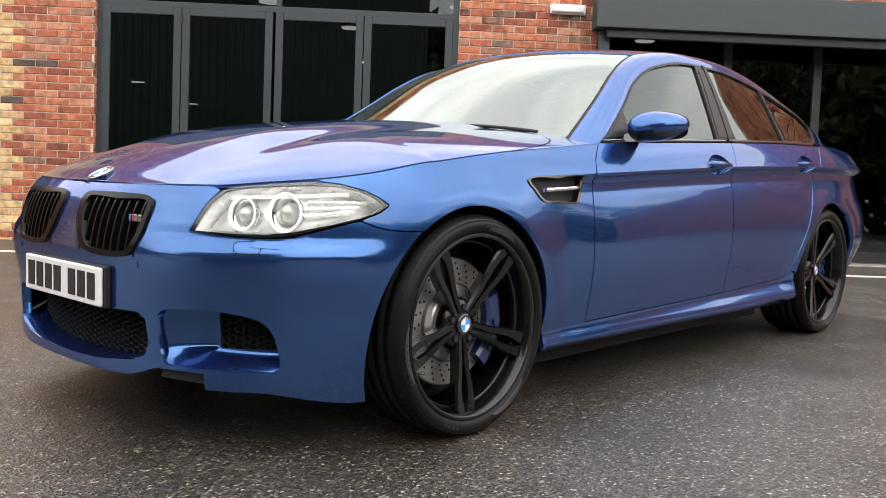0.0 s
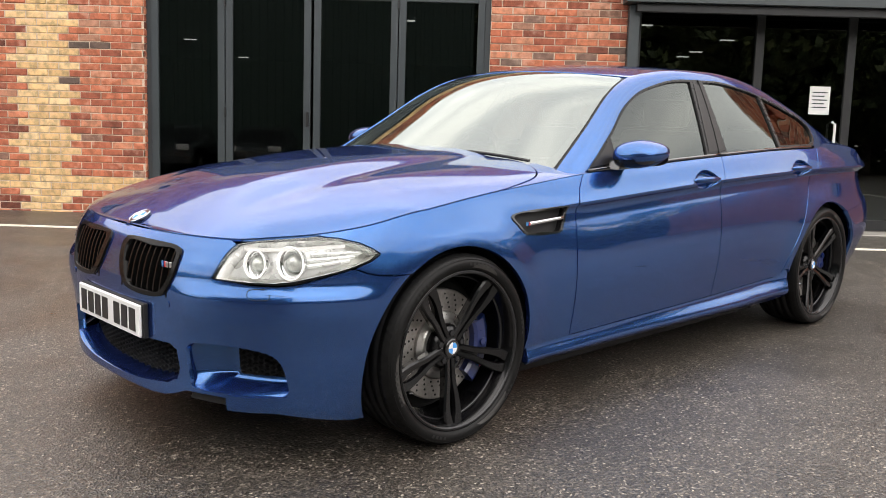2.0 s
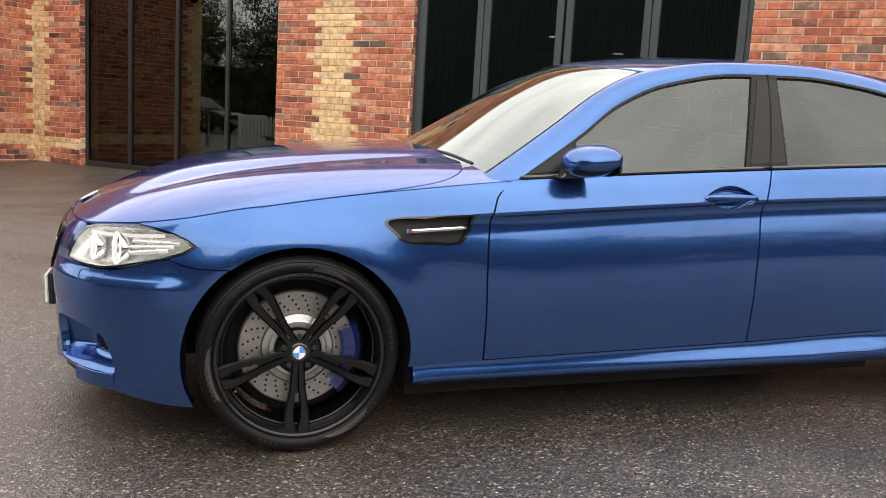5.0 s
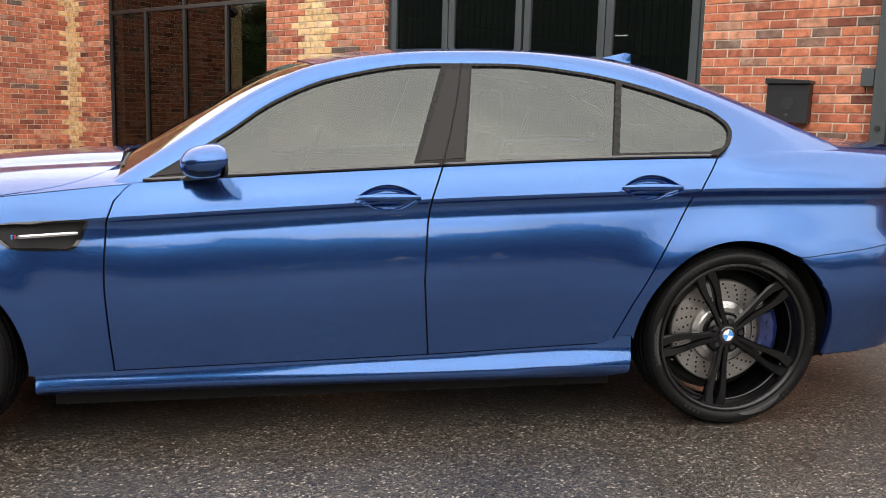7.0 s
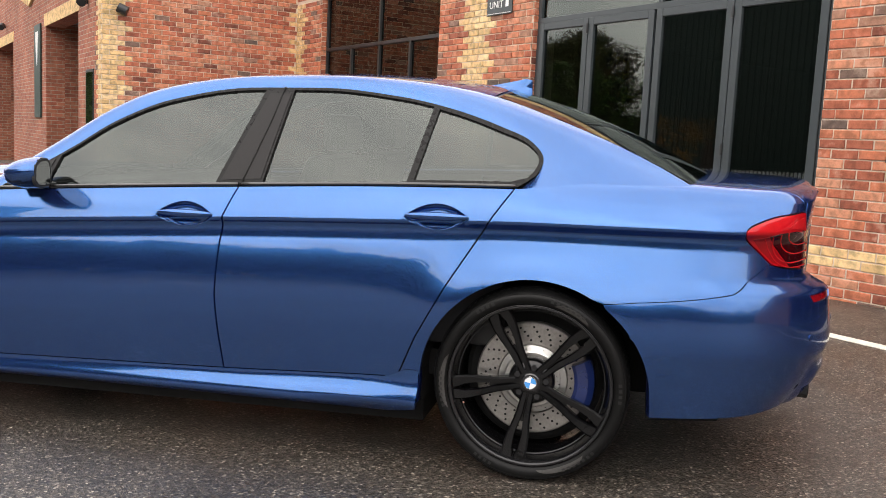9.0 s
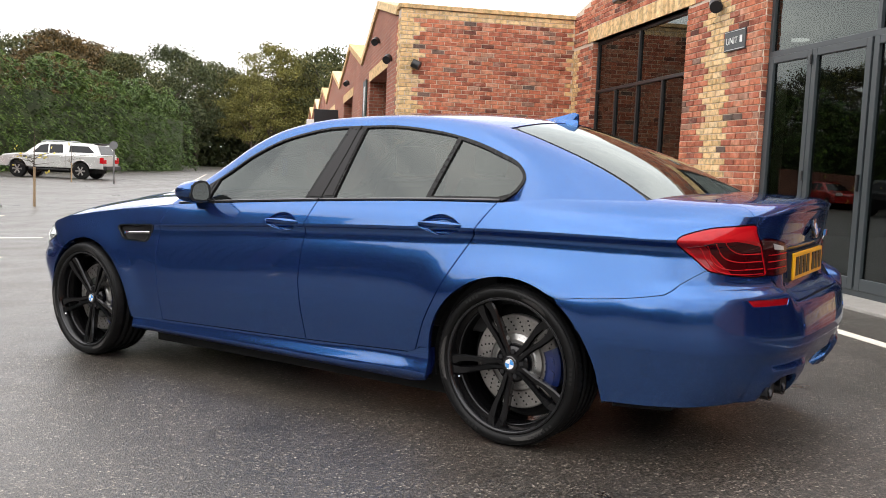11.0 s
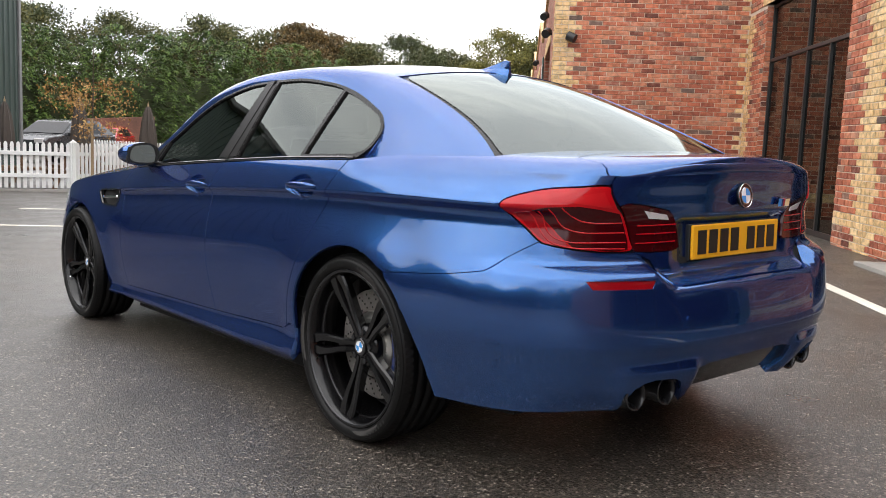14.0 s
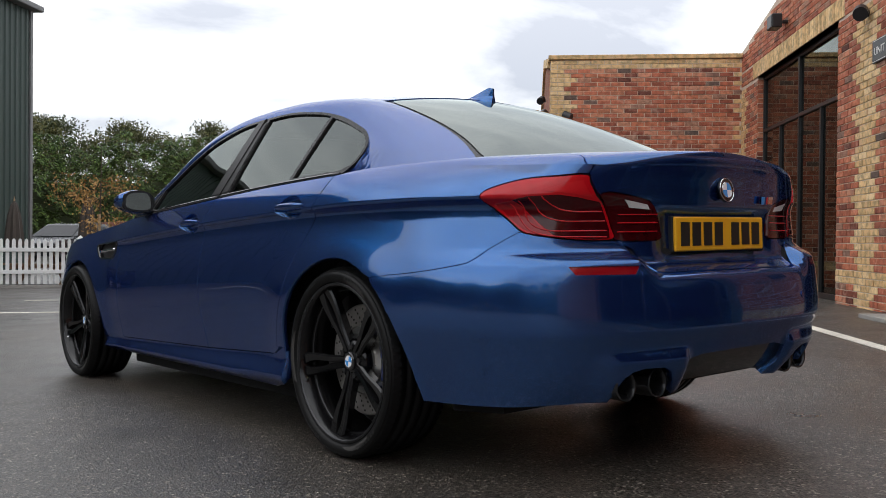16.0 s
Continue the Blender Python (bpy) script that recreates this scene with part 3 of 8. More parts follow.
bif = glazing("door_bifold", "grey aluminium bifold doors with dark glass", -3.22, 0.44, 0.15, 3.40, FY + 0.06, [], [(2.56, -3.17, 0.39)], M["frame"], 0.06, 0.08)
part("mullion", bm_box(-1.42, FY + 0.058, 2.59, -1.37, FY + 0.13, 3.35), M["frame"], bif)
for xa, xb in ((-3.15, -1.42), (-1.37, 0.38)):
    pane(bif, xa, 2.59, xb, 3.34, FY + 0.09)
LEAVES = [(-3.16, -2.375), (-2.365, -1.455), (-1.425, -0.535), (-0.525, 0.38)]
for i, (xa, xb) in enumerate(LEAVES):
    s = 0.075
    leaf = part("leaf", bm_box(xa, FY + 0.045, 0.21, xa + s, FY + 0.11, 2.53, 0.004, 1), M["frame"], bif)
    part("stile", bm_box(xb - s, FY + 0.045, 0.21, xb, FY + 0.11, 2.53, 0.004, 1), M["frame"], leaf)
    part("rail", bm_box(xa + s, FY + 0.047, 2.455, xb - s, FY + 0.11, 2.53, 0.004, 1), M["frame"], leaf)
    part("rail", bm_box(xa + s, FY + 0.047, 0.21, xb - s, FY + 0.11, 0.32, 0.004, 1), M["frame"], leaf)
    part("pane", bm_box(xa + s, FY + 0.075, 0.32, xb - s, FY + 0.083, 2.455), M["pane"], leaf)
for xx in (-2.37, -0.53):
    for zz in (0.45, 1.25, 2.42):
        part("hinge", bm_cyl((xx, FY + 0.035, zz - 0.05), (xx, FY + 0.035, zz + 0.05), 0.012, n=10), M["black_frame"], bif)
part("door_handle", bm_box(-1.50, FY + 0.02, 1.12, -1.47, FY + 0.045, 1.28, 0.006), M["blackbox"], bif)
tagged(part("threshold_bifold", bm_box(-3.3, FY - 0.42, 0.02, 0.5, FY + 0.2, 0.152, 0.008), M["concrete"]), "pale concrete threshold before the bifold doors", "threshold", kind="structure")

# ---------------------------------------------------------------- entrance with the roller shutter box
ent = glazing("door_entrance", "dark framed glass entrance doors under a roller shutter", 1.98, 7.5, 0.16, 2.72, FY + 0.32, [(3.35, 0.2, 2.68), (4.33, 0.2, 2.68), (5.4, 0.2, 2.68)], [], M["black_frame"], 0.09, 0.07)
for xa, xb in ((2.07, 3.30), (3.395, 4.285), (4.375, 5.355), (5.445, 7.41)):
    pane(ent, xa, 0.25, xb, 2.66, FY + 0.35)
hb = bm_tube([(4.19, FY + 0.32, 0.98), (4.19, FY + 0.25, 1.0), (4.19, FY + 0.25, 1.32), (4.19, FY + 0.32, 1.34)], 0.014)
part("door_handle", hb, M["white"], ent, "white D-shaped pull handle")
notice = thing("door_notice", "white paper notice stuck on the glass door", "notice", pose(3.93, FY + 0.342, 1.42))
part("paper", bm_box(0, 0, 0, 0.22, 0.004, 0.30), M["white"], notice)
for i in range(5):
    part("text_bar", bm_box(0.03, -0.002, 0.07 + 0.04 * i, 0.19 - 0.03 * (i % 2), 0.0, 0.082 + 0.04 * i), M["shutter"], notice)

sh = thing("roller_shutter", "dark grey steel roller shutter box with guide rails", "shutter", pose(1.80, FY, 0))
part("hood", bm_prism([(0.0, 2.47), (8.0, 2.47), (8.0, 2.84), (0.0, 2.84)], -0.26, -0.008, 0.006), M["shutter"], sh)
part("bottom_bar", bm_box(0.12, -0.19, 2.385, 7.9, -0.12, 2.468, 0.004, 1), M["black_frame"], sh)
part("guide_rail", bm_box(0.06, -0.10, 0.10, 0.17, -0.01, 2.46, 0.004, 1), M["shutter"], sh)
part("control_box", bm_box(-0.04, -0.09, 1.50, 0.055, -0.012, 1.64, 0.006), M["shutter"], sh)
part("lock", bm_cyl((0.115, -0.115, 1.18), (0.115, -0.1, 1.18), 0.022, n=14), M["blackbox"], sh)
tagged(part("threshold_entrance", bm_box(1.95, FY - 0.15, 0.02, 9.0, FY + 0.5, 0.17, 0.008), M["concrete"]), "pale concrete threshold of the entrance", "threshold", kind="structure")
tagged(part("wall_far_right", bm_box(7.5, FY, -0.3, 14.0, FY + 0.32, 2.86), M["far_brick"]), "red brick wall beyond the entrance", "wall", kind="structure")

# ---------------------------------------------------------------- small fixings on the wall
box = thing("letter_box", "black metal letter box on the brick wall", "letter box", pose(1.05, FY - 0.008, 1.20))
part("body", bm_box(0.01, -0.12, 0.0, 0.345, 0.0, 0.32, 0.01), M["blackbox"], box)
part("lid", bm_prism([(0, 0.318), (0.355, 0.318), (0.355, 0.345), (0, 0.365)], -0.145, 0.0, 0.004), M["blackbox"], box)
part("emblem", bm_cyl((0.18, -0.122, 0.16), (0.18, -0.128, 0.16), 0.05, n=20), M["black_frame"], box)
part("lock", bm_cyl((0.18, -0.12, 0.07), (0.18, -0.13, 0.07), 0.012, n=12), M["shutter"], box)
bulk = thing("bulkhead_light", "white plastic emergency light on the brick wall", "light", pose(1.36, FY - 0.008, 2.62))
part("body", bm_box(0, -0.05, 0, 0.36, 0, 0.10, 0.012), M["white"], bulk)
part("diffuser", bm_box(0.015, -0.085, 0.012, 0.345, -0.05, 0.088, 0.016), M["white"], bulk, "white ribbed diffuser")
sign = thing("unit_sign", "small grey sign with white lettering on the pier", "sign", pose(-4.08, FY - 0.008, 2.68))
part("plate", bm_box(0, -0.02, 0, 0.48, 0.0, 0.24, 0.004, 1), M["shutter"], sign)
for a in ((0.012, 0.012, 0.468, 0.018), (0.012, 0.222, 0.468, 0.228)):
    part("edge_line", bm_box(a[0], -0.0225, a[1], a[2], -0.0202, a[3]), M["white"], sign)
txt = bpy.data.curves.new("lettering", "FONT")
txt.body, txt.size, txt.extrude = "UNIT", 0.115, 0.001
txt.materials.append(M["white"])
lt = new("lettering", txt)
lt.matrix_basis = pose(0.05, -0.0225, 0.078, 90)
lt.parent = sign
part("number_bar", bm_box(0.365, -0.0235, 0.08, 0.42, -0.0202, 0.16), M["white"], sign)


def flood_lamp(name, x, y, z, rz, label):
    t = thing(name, label, "lamp", pose(x, y, z, 0, 0, rz), group="wall lamps")
    part("bracket", bm_box(-0.03, -0.10, -0.02, 0.03, 0.0, 0.02, 0.005), M["blackbox"], t)
    part("head", bm_prism([(-0.13, -0.10), (0.13, -0.10), (0.13, 0.09), (-0.13, 0.09)], -0.24, -0.10, 0.012), M["blackbox"], t)
    part("lens", bm_box(-0.11, -0.246, -0.085, 0.11, -0.241, 0.07), M["black_frame"], t)
    return t


flood_lamp("flood_lamp", -7.15, FY - 0.008, 3.88, 0, "black floodlight over the window")


def bullet_camera(x, y, z, rz, group="wall cameras"):
    t = thing("wall_spotlight", "small black round spotlight on the brick wall", "spotlight", pose(x, y, z, 0, 0, rz), group=group)
    part("mount", bm_cyl((0, 0, 0), (0, -0.06, 0), 0.035, n=14), M["blackbox"], t)
    part("head", bm_cyl((-0.02, -0.07, 0.03), (0.10, -0.12, -0.03), 0.075, n=18), M["blackbox"], t)
    return t


bullet_camera(WX + 0.008, 6.13, 2.93, 90)
bullet_camera(-10.7, WY - 0.008, 3.12, 0)
bullet_camera(-12.9, WY - 0.008, 3.72, 0)
bullet_camera(-20.8, WY - 0.008, 3.5, 0)
bullet_camera(-4.25, FY - 0.008, 3.25, 0)
ban = thing("banner", "tall dark green banner with a pale motif on the wall", "banner", pose(-16.0, WY - 0.01, 1.25))
part("cloth", bm_box(0, -0.03, 0, 0.75, 0, 1.9, 0.004, 1), M["shed"], ban)
part("motif", bm_prism([(0.2, 1.75), (0.55, 1.75), (0.45, 1.2), (0.38, 1.05), (0.3, 1.2)], -0.036, -0.031), M["white"], ban)
sidew = thing("side_window", "narrow dark window in the unit front", "window", pose(-10.85, WY, 1.1))
part("frame", bm_box(0, -0.012, 0, 0.6, 0.05, 0.95, 0.004, 1), M["black_frame"], sidew)
part("pane", bm_box(0.05, -0.016, 0.05, 0.55, -0.0125, 0.9), M["pane"], sidew)
for i, xx in enumerate((-25.2, -33.4, -41.6)):
    hs = thing("hanging_sign", "dark box sign projecting from the unit wall", "sign", pose(xx, WY, 2.35), group="hanging signs")
    part("box", bm_box(0, -0.85, 0, 0.12, -0.03, 0.6, 0.01), M["blackbox"] if i != 1 else M["white"], hs)
    part("arm", bm_box(0.03, -0.03, 0.25, 0.09, 0.0, 0.35), M["blackbox"], hs)

# round lamps hanging in the dark showroom
disc = thing("ceiling_light", "round white ceiling light in the showroom", "ceiling light", pose(-2.6, FY + 1.6, 3.30), group="showroom lights")
part("rim", bm_cyl((0, 0, 0), (0, 0, 0.06), 0.17, n=24), M["shutter"], disc)
part("diffuser", bm_cyl((0, 0, -0.012), (0, 0, 0.0), 0.15, n=24), M["lamp_glow"], disc)
for xx, yy in ((-0.9, 1.6), (0.6, 3.0), (-2.0, 3.2), (-1.0, 4.8), (3.0, 1.8), (4.6, 3.2), (3.6, 4.8), (5.6, 1.8), (-6.4, 2.4)):
    copy_thing(disc, pose(xx, FY + yy, 3.30))

# plain brick wall that carries the frontage on past the last door
tagged(part("wall_far_end", bm_box(14.005, FY, -0.3, 30.0, FY + 0.32, 4.4), M["far_brick"]), "red brick wall beyond the last doors", "wall", kind="structure")
# ---------------------------------------------------------------- the saloon car: its surfaces
# car axes: x from the front axle to the rear, y to the car's right, z up from the tarmac
def curve(*keys):
    """A smooth line through (position, value) keys."""
    xs, ys = np.array([k[0] for k in keys], float), np.array([k[1] for k in keys], float)
    h = np.diff(xs)
    d = np.diff(ys) / h
    m = np.empty(len(xs))
    m[0], m[-1] = d[0], d[-1]
    for i in range(1, len(xs) - 1):
        m[i] = 0.0 if d[i - 1] * d[i] <= 0 else 3 * (h[i - 1] + h[i]) / ((2 * h[i] + h[i - 1]) / d[i - 1] + (h[i] + 2 * h[i - 1]) / d[i])

    def f(x):
        x = np.asarray(x, float)
        c = np.clip(x, xs[0], xs[-1])
        i = np.clip(np.searchsorted(xs, c, side="right") - 1, 0, len(h) - 1)
        t = (c - xs[i]) / h[i]
        v = (2 * t**3 - 3 * t**2 + 1) * ys[i] + (t**3 - 2 * t**2 + t) * h[i] * m[i] + (3 * t**2 - 2 * t**3) * ys[i + 1] + (t**3 - t**2) * h[i] * m[i + 1]
        return v + (x - c) * np.where(x < xs[0], m[0], m[-1])

    return f


def sstep(a, b, x):
    t = np.clip((np.asarray(x, float) - a) / (b - a), 0, 1)
    return t * t * (3 - 2 * t)


XCF, XCR, LF, LR = -0.12, 3.30, 1.25, 1.20     # where the front and rear corners begin, and their lengths round the bend
PF, PR = 2.75, 3.1                              # how square the corners are
crease_z = curve((0.3, 0.81), (0.69, 0.829), (1.21, 0.856), (1.825, 0.884), (2.54, 0.905), (2.97, 0.914), (3.4, 0.912), (3.7, 0.905))
belt_z = curve((0.6, 0.945), (0.78, 0.952), (1.2, 0.974), (1.82, 1.002), (2.5, 1.026), (2.9, 1.032), (3.3, 1.034))
base_w = curve((-0.9, 0.905), (-0.3, 0.905), (0.0, 0.912), (0.5, 0.910), (1.2, 0.912), (1.9, 0.916), (2.5, 0.922), (2.96, 0.926), (3.3, 0.918), (4.0, 0.900))
prof_crease = curve((-0.75, -0.064), (-0.62, -0.042), (-0.50, -0.018), (-0.42, -0.003), (-0.34, 0.007), (-0.27, 0.0095), (-0.20, 0.005), (-0.14, -0.0035), (-0.09, -0.0140), (-0.055, -0.0225), (-0.030, -0.0240), (-0.012, -0.0185), (-0.004, -0.009), (0.004, -0.0045), (0.02, -0.010), (0.06, -0.027), (0.115, -0.058), (0.14, -0.078), (0.17, -0.11))
prof_smooth = curve((0.12, -0.075), (0.20, -0.052), (0.32, -0.026), (0.46, -0.006), (0.57, 0.002), (0.65, 0.0005), (0.72, -0.0065), (0.78, -0.0175), (0.84, -0.034), (0.89, -0.053), (0.93, -0.074), (0.96, -0.096), (1.0, -0.13))
front_x = curve((0.10, -0.79), (0.17, -0.845), (0.22, -0.872), (0.30, -0.868), (0.42, -0.872), (0.55, -0.872), (0.64, -0.858), (0.71, -0.832), (0.77, -0.785), (0.82, -0.72), (0.90, -0.58))
rear_x = curve((0.15, 3.86), (0.25, 3.93), (0.36, 4.005), (0.44, 4.036), (0.492, 4.056), (0.515, 4.056), (0.60, 4.048), (0.655, 4.038), (0.684, 4.000), (0.72, 3.952), (0.84, 3.948), (0.93, 3.960), (1.00, 3.972), (1.06, 3.972))


def half_width(x, z):
    k = sstep(0.35, 0.85, x)
    zc = crease_z(np.maximum(x, 0.3))
    p = (1 - k) * prof_smooth(z) + k * prof_crease(z - zc)
    w = base_w(x) + p
    lo = 0.495 - z
    w = w - 0.085 * (lo + np.sqrt(lo * lo + 4e-5)) * sstep(3.30, 3.42, x)
    w = w - 0.030 * sstep(0.0, 0.10, z - zc) * sstep(2.9, 3.55, x) * (1 - sstep(3.80, 4.0, x))
    d = z - zc
    w = w - 0.019 * sstep(2.5, 3.0, x) * (1 - sstep(3.7, 3.95, x)) * sstep(-0.30, -0.06, d) * (1 - sstep(-0.032, -0.003, d))
    haunch = sstep(2.2, 2.8, x) * (1 - sstep(3.45, 3.9, x))
    w = w + haunch * 0.012 * (1 - sstep(0.50, 0.84, z))
    w = w - 0.016 * sstep(0.495, 0.76, z) * sstep(3.15, 3.75, x)
    rf = np.hypot(x, z - 0.33)
    rr = np.hypot(x - 2.965, z - 0.325)
    up = sstep(0.12, 0.36, z)
    w = w + 0.018 * np.exp(-((rf - 0.39) / 0.105) ** 2) * up * (1 - sstep(0.76, 0.92, z))
    w = w + 0.012 * np.exp(-((rr - 0.395) / 0.105) ** 2) * up * (1 - sstep(0.74, 0.9, z))
    return w


def waist(U, z):
    """The band round the car: U runs from the middle of the nose (-1.25) along the side to the middle of the tail (4.62)."""
    U, z = np.asarray(U, float), np.asarray(z, float)
    th = np.clip(np.pi / 2 * (1 + U / LF), 1e-7, np.pi / 2)
    tr = np.clip(np.pi / 2 * (1 - (U - (XCR - XCF)) / LR), 1e-7, np.pi / 2)
    corner = 1 - sstep(4.30, 4.40, U)
    ledge = np.exp(-(((z - 0.69) / 0.085) ** 2))
    xf, xr = front_x(z), rear_x(z + (0.015 - 0.055 * corner) * ledge)
    xr = xr + 0.026 * sstep(4.10, 4.21, U) * (1 - sstep(4.45, 4.50, U)) * (1 - sstep(0.385, 0.445, z)) * sstep(0.20, 0.30, z)
    side = np.clip(XCF + U, XCF, XCR)
    x = np.where(U < 0, XCF - (XCF - xf) * np.cos(th) ** (2 / PF), np.where(U > XCR - XCF, XCR + (xr - XCR) * np.cos(tr) ** (2 / PR), side))
    w = half_width(x, z)
    y = np.where(U < 0, w * np.sin(th) ** (2 / PF), np.where(U > XCR - XCF, w * np.sin(tr) ** (2 / PR), w))
    # the shelf of the front bumper under the headlight
    shelf = 0.015 * (1 - sstep(0.580, 0.630, z)) * sstep(0.40, 0.54, z) * sstep(-1.02, -0.86, U) * (1 - sstep(-0.30, -0.12, U))
    x = x - shelf * np.cos(th)
    y = y + shelf * np.sin(th)
    return np.stack([x, -y, z], -1)


UR = XCR - XCF + LR


def u_front(y, z):
    """Where on the front the half-width y is met at height z."""
    w = float(half_width(-0.5, z))
    return -LF * (1 - math.asin(min(1.0, abs(y) / w) ** (PF / 2)) * 2 / math.pi)


def u_rear(y, z):
    w = float(half_width(3.8, z))
    return XCR - XCF + LR * (1 - math.asin(min(1.0, abs(y) / w) ** (PR / 2)) * 2 / math.pi)


# upper edge of the band, as U goes round: under the bonnet, along the wing, the sills of the windows, the tail
top_z = curve((-1.25, 0.760), (-1.0, 0.763), (-0.78, 0.766), (-0.6, 0.779), (-0.44, 0.791), (-0.25, 0.812), (0.0, 0.855), (0.3, 0.893), (0.6, 0.922), (0.9, 0.950), (1.32, 0.972), (1.94, 1.000), (2.6, 1.024), (3.02, 1.030), (3.4, 1.024), (3.8, 1.005), (4.2, 1.000), (4.62, 1.012))
bonnet_z = curve((-0.90, 0.70), (-0.82, 0.738), (-0.76, 0.772), (-0.70, 0.806), (-0.60, 0.851), (-0.484, 0.891), (-0.255, 0.945), (0.098, 0.990), (0.40, 1.010), (0.80, 1.022))
deck_z = curve((3.0, 1.10), (3.45, 1.082), (3.6, 1.074), (3.8, 1.066), (3.97, 1.058), (4.05, 1.05))


def over(U, v, zfun, dome):
    """From the band's upper edge (v = 0) over to the middle of the car (v = 1)."""
    U, v = np.asarray(U, float), np.asarray(v, float)
    e = waist(U, top_z(U))
    x, y0, z0 = e[..., 0], -e[..., 1], e[..., 2]
    zc = np.maximum(zfun(x), z0 + 0.001)
    rise = zc - z0
    y1, z1 = (y0 * 0.80, z0 + 0.66 * rise) if dome else (y0 - np.minimum(0.085, 0.12 * y0), z0 + 0.85 * rise)
    y2, z2 = (0.40 if dome else 0.45) * y0, zc + 0.002
    a, b, c, d = (1 - v) ** 3, 3 * v * (1 - v) ** 2, 3 * v * v * (1 - v), v**3
    y = a * y0 + b * y1 + c * y2
    z = a * z0 + b * z1 + c * z2 + d * zc
    if dome:
        fade = sstep(-0.72, -0.35, x)
        z = z + 0.013 * fade * (1 - sstep(0.24, 0.44, y)) - 0.004 * fade * np.exp(-((y - 0.46) / 0.07) ** 2)
    return np.stack([x, -y, z], -1)


def bonnet(U, v):
    return over(U, v, bonnet_z, True)


def deck(U, v):
    return over(U, v, deck_z, False)


def glass_y(x, z):
    """The lean of the side windows."""
    h = z - belt_z(x)
    return 0.842 - 0.53 * h - 0.10 * h * h - 0.10 * h * sstep(1.9, 2.75, x) - 0.06 * h * (1 - sstep(0.9, 1.6, x))


def side_glass(x, z):
    x, z = np.asarray(x, float), np.asarray(z, float)
    return np.stack([x, -glass_y(x, z), z], -1)


dx = curve((0, 0.80), (0.12, 1.078), (0.22, 1.252), (0.32, 1.476), (0.45, 1.829), (0.52, 2.10), (0.62, 2.40), (0.70, 2.60), (0.80, 2.80), (0.88, 2.925), (0.94, 2.972), (0.975, 2.955), (1, 2.89))
dz = curve((0, 0.957), (0.12, 1.122), (0.22, 1.236), (0.32, 1.323), (0.45, 1.374), (0.52, 1.376), (0.62, 1.348), (0.70, 1.308), (0.80, 1.245), (0.88, 1.19), (0.94, 1.128), (0.975, 1.08), (1, 1.034))
ox = curve((0, 0.735), (0.12, 0.995), (0.22, 1.18), (0.32, 1.405), (0.45, 1.80), (0.52, 2.10), (0.62, 2.45), (0.70, 2.72), (0.80, 2.98), (0.88, 3.20), (0.94, 3.36), (1, 3.54))
oy = curve((0, 0.755), (0.12, 0.690), (0.22, 0.638), (0.32, 0.590), (0.45, 0.555), (0.52, 0.548), (0.62, 0.542), (0.70, 0.540), (0.80, 0.560), (0.88, 0.592), (0.94, 0.635), (1, 0.72))
oz = curve((0, 0.992), (0.12, 1.155), (0.22, 1.277), (0.32, 1.372), (0.45, 1.424), (0.52, 1.430), (0.62, 1.412), (0.70, 1.368), (0.80, 1.282), (0.88, 1.195), (0.94, 1.122), (1, 1.028))
cx = curve((0, 0.585), (0.12, 0.875), (0.22, 1.085), (0.32, 1.31), (0.45, 1.75), (0.52, 2.06), (0.62, 2.43), (0.70, 2.74), (0.80, 3.02), (0.88, 3.25), (0.94, 3.42), (1, 3.63))
cz = curve((0, 1.000), (0.12, 1.185), (0.22, 1.310), (0.32, 1.405), (0.45, 1.457), (0.52, 1.463), (0.62, 1.450), (0.70, 1.412), (0.80, 1.335), (0.88, 1.245), (0.94, 1.166), (1, 1.050))


def eased(f, w=0.035):
    """The same line with its small waves taken out."""
    return lambda t: (f(np.asarray(t, float) - w) + 2 * f(t) + f(np.asarray(t, float) + w)) / 4


ox, oy, oz, cx, cz = eased(ox), eased(oy), eased(oz), eased(cx), eased(cz)


def pillar(t, s):
    """Painted band from the side windows (s = 0) to the edge of the screens and roof (s = 1)."""
    t, s = np.asarray(t, float), np.asarray(s, float)
    x0, z0 = dx(t), dz(t)
    y0 = glass_y(x0, z0)
    x1, y1, z1 = ox(t), oy(t), oz(t)
    k = 4 * s * (1 - s)
    return np.stack([x0 + (x1 - x0) * s, -(y0 + (y1 - y0) * s + 0.010 * k), z0 + (z1 - z0) * s + 0.014 * k - 0.016 * (1 - 0.6 * s) * sstep(0.955, 1.0, t)], -1)


def canopy(t, v):
    """Windscreen, roof and rear screen, from the pillar (v = 0) to the middle (v = 1)."""
    t, v = np.asarray(t, float), np.asarray(v, float)
    q = (1 - v) ** 2
    return np.stack([cx(t) + (ox(t) - cx(t)) * q, -oy(t) * (1 - v), cz(t) + (oz(t) - cz(t)) * q], -1)


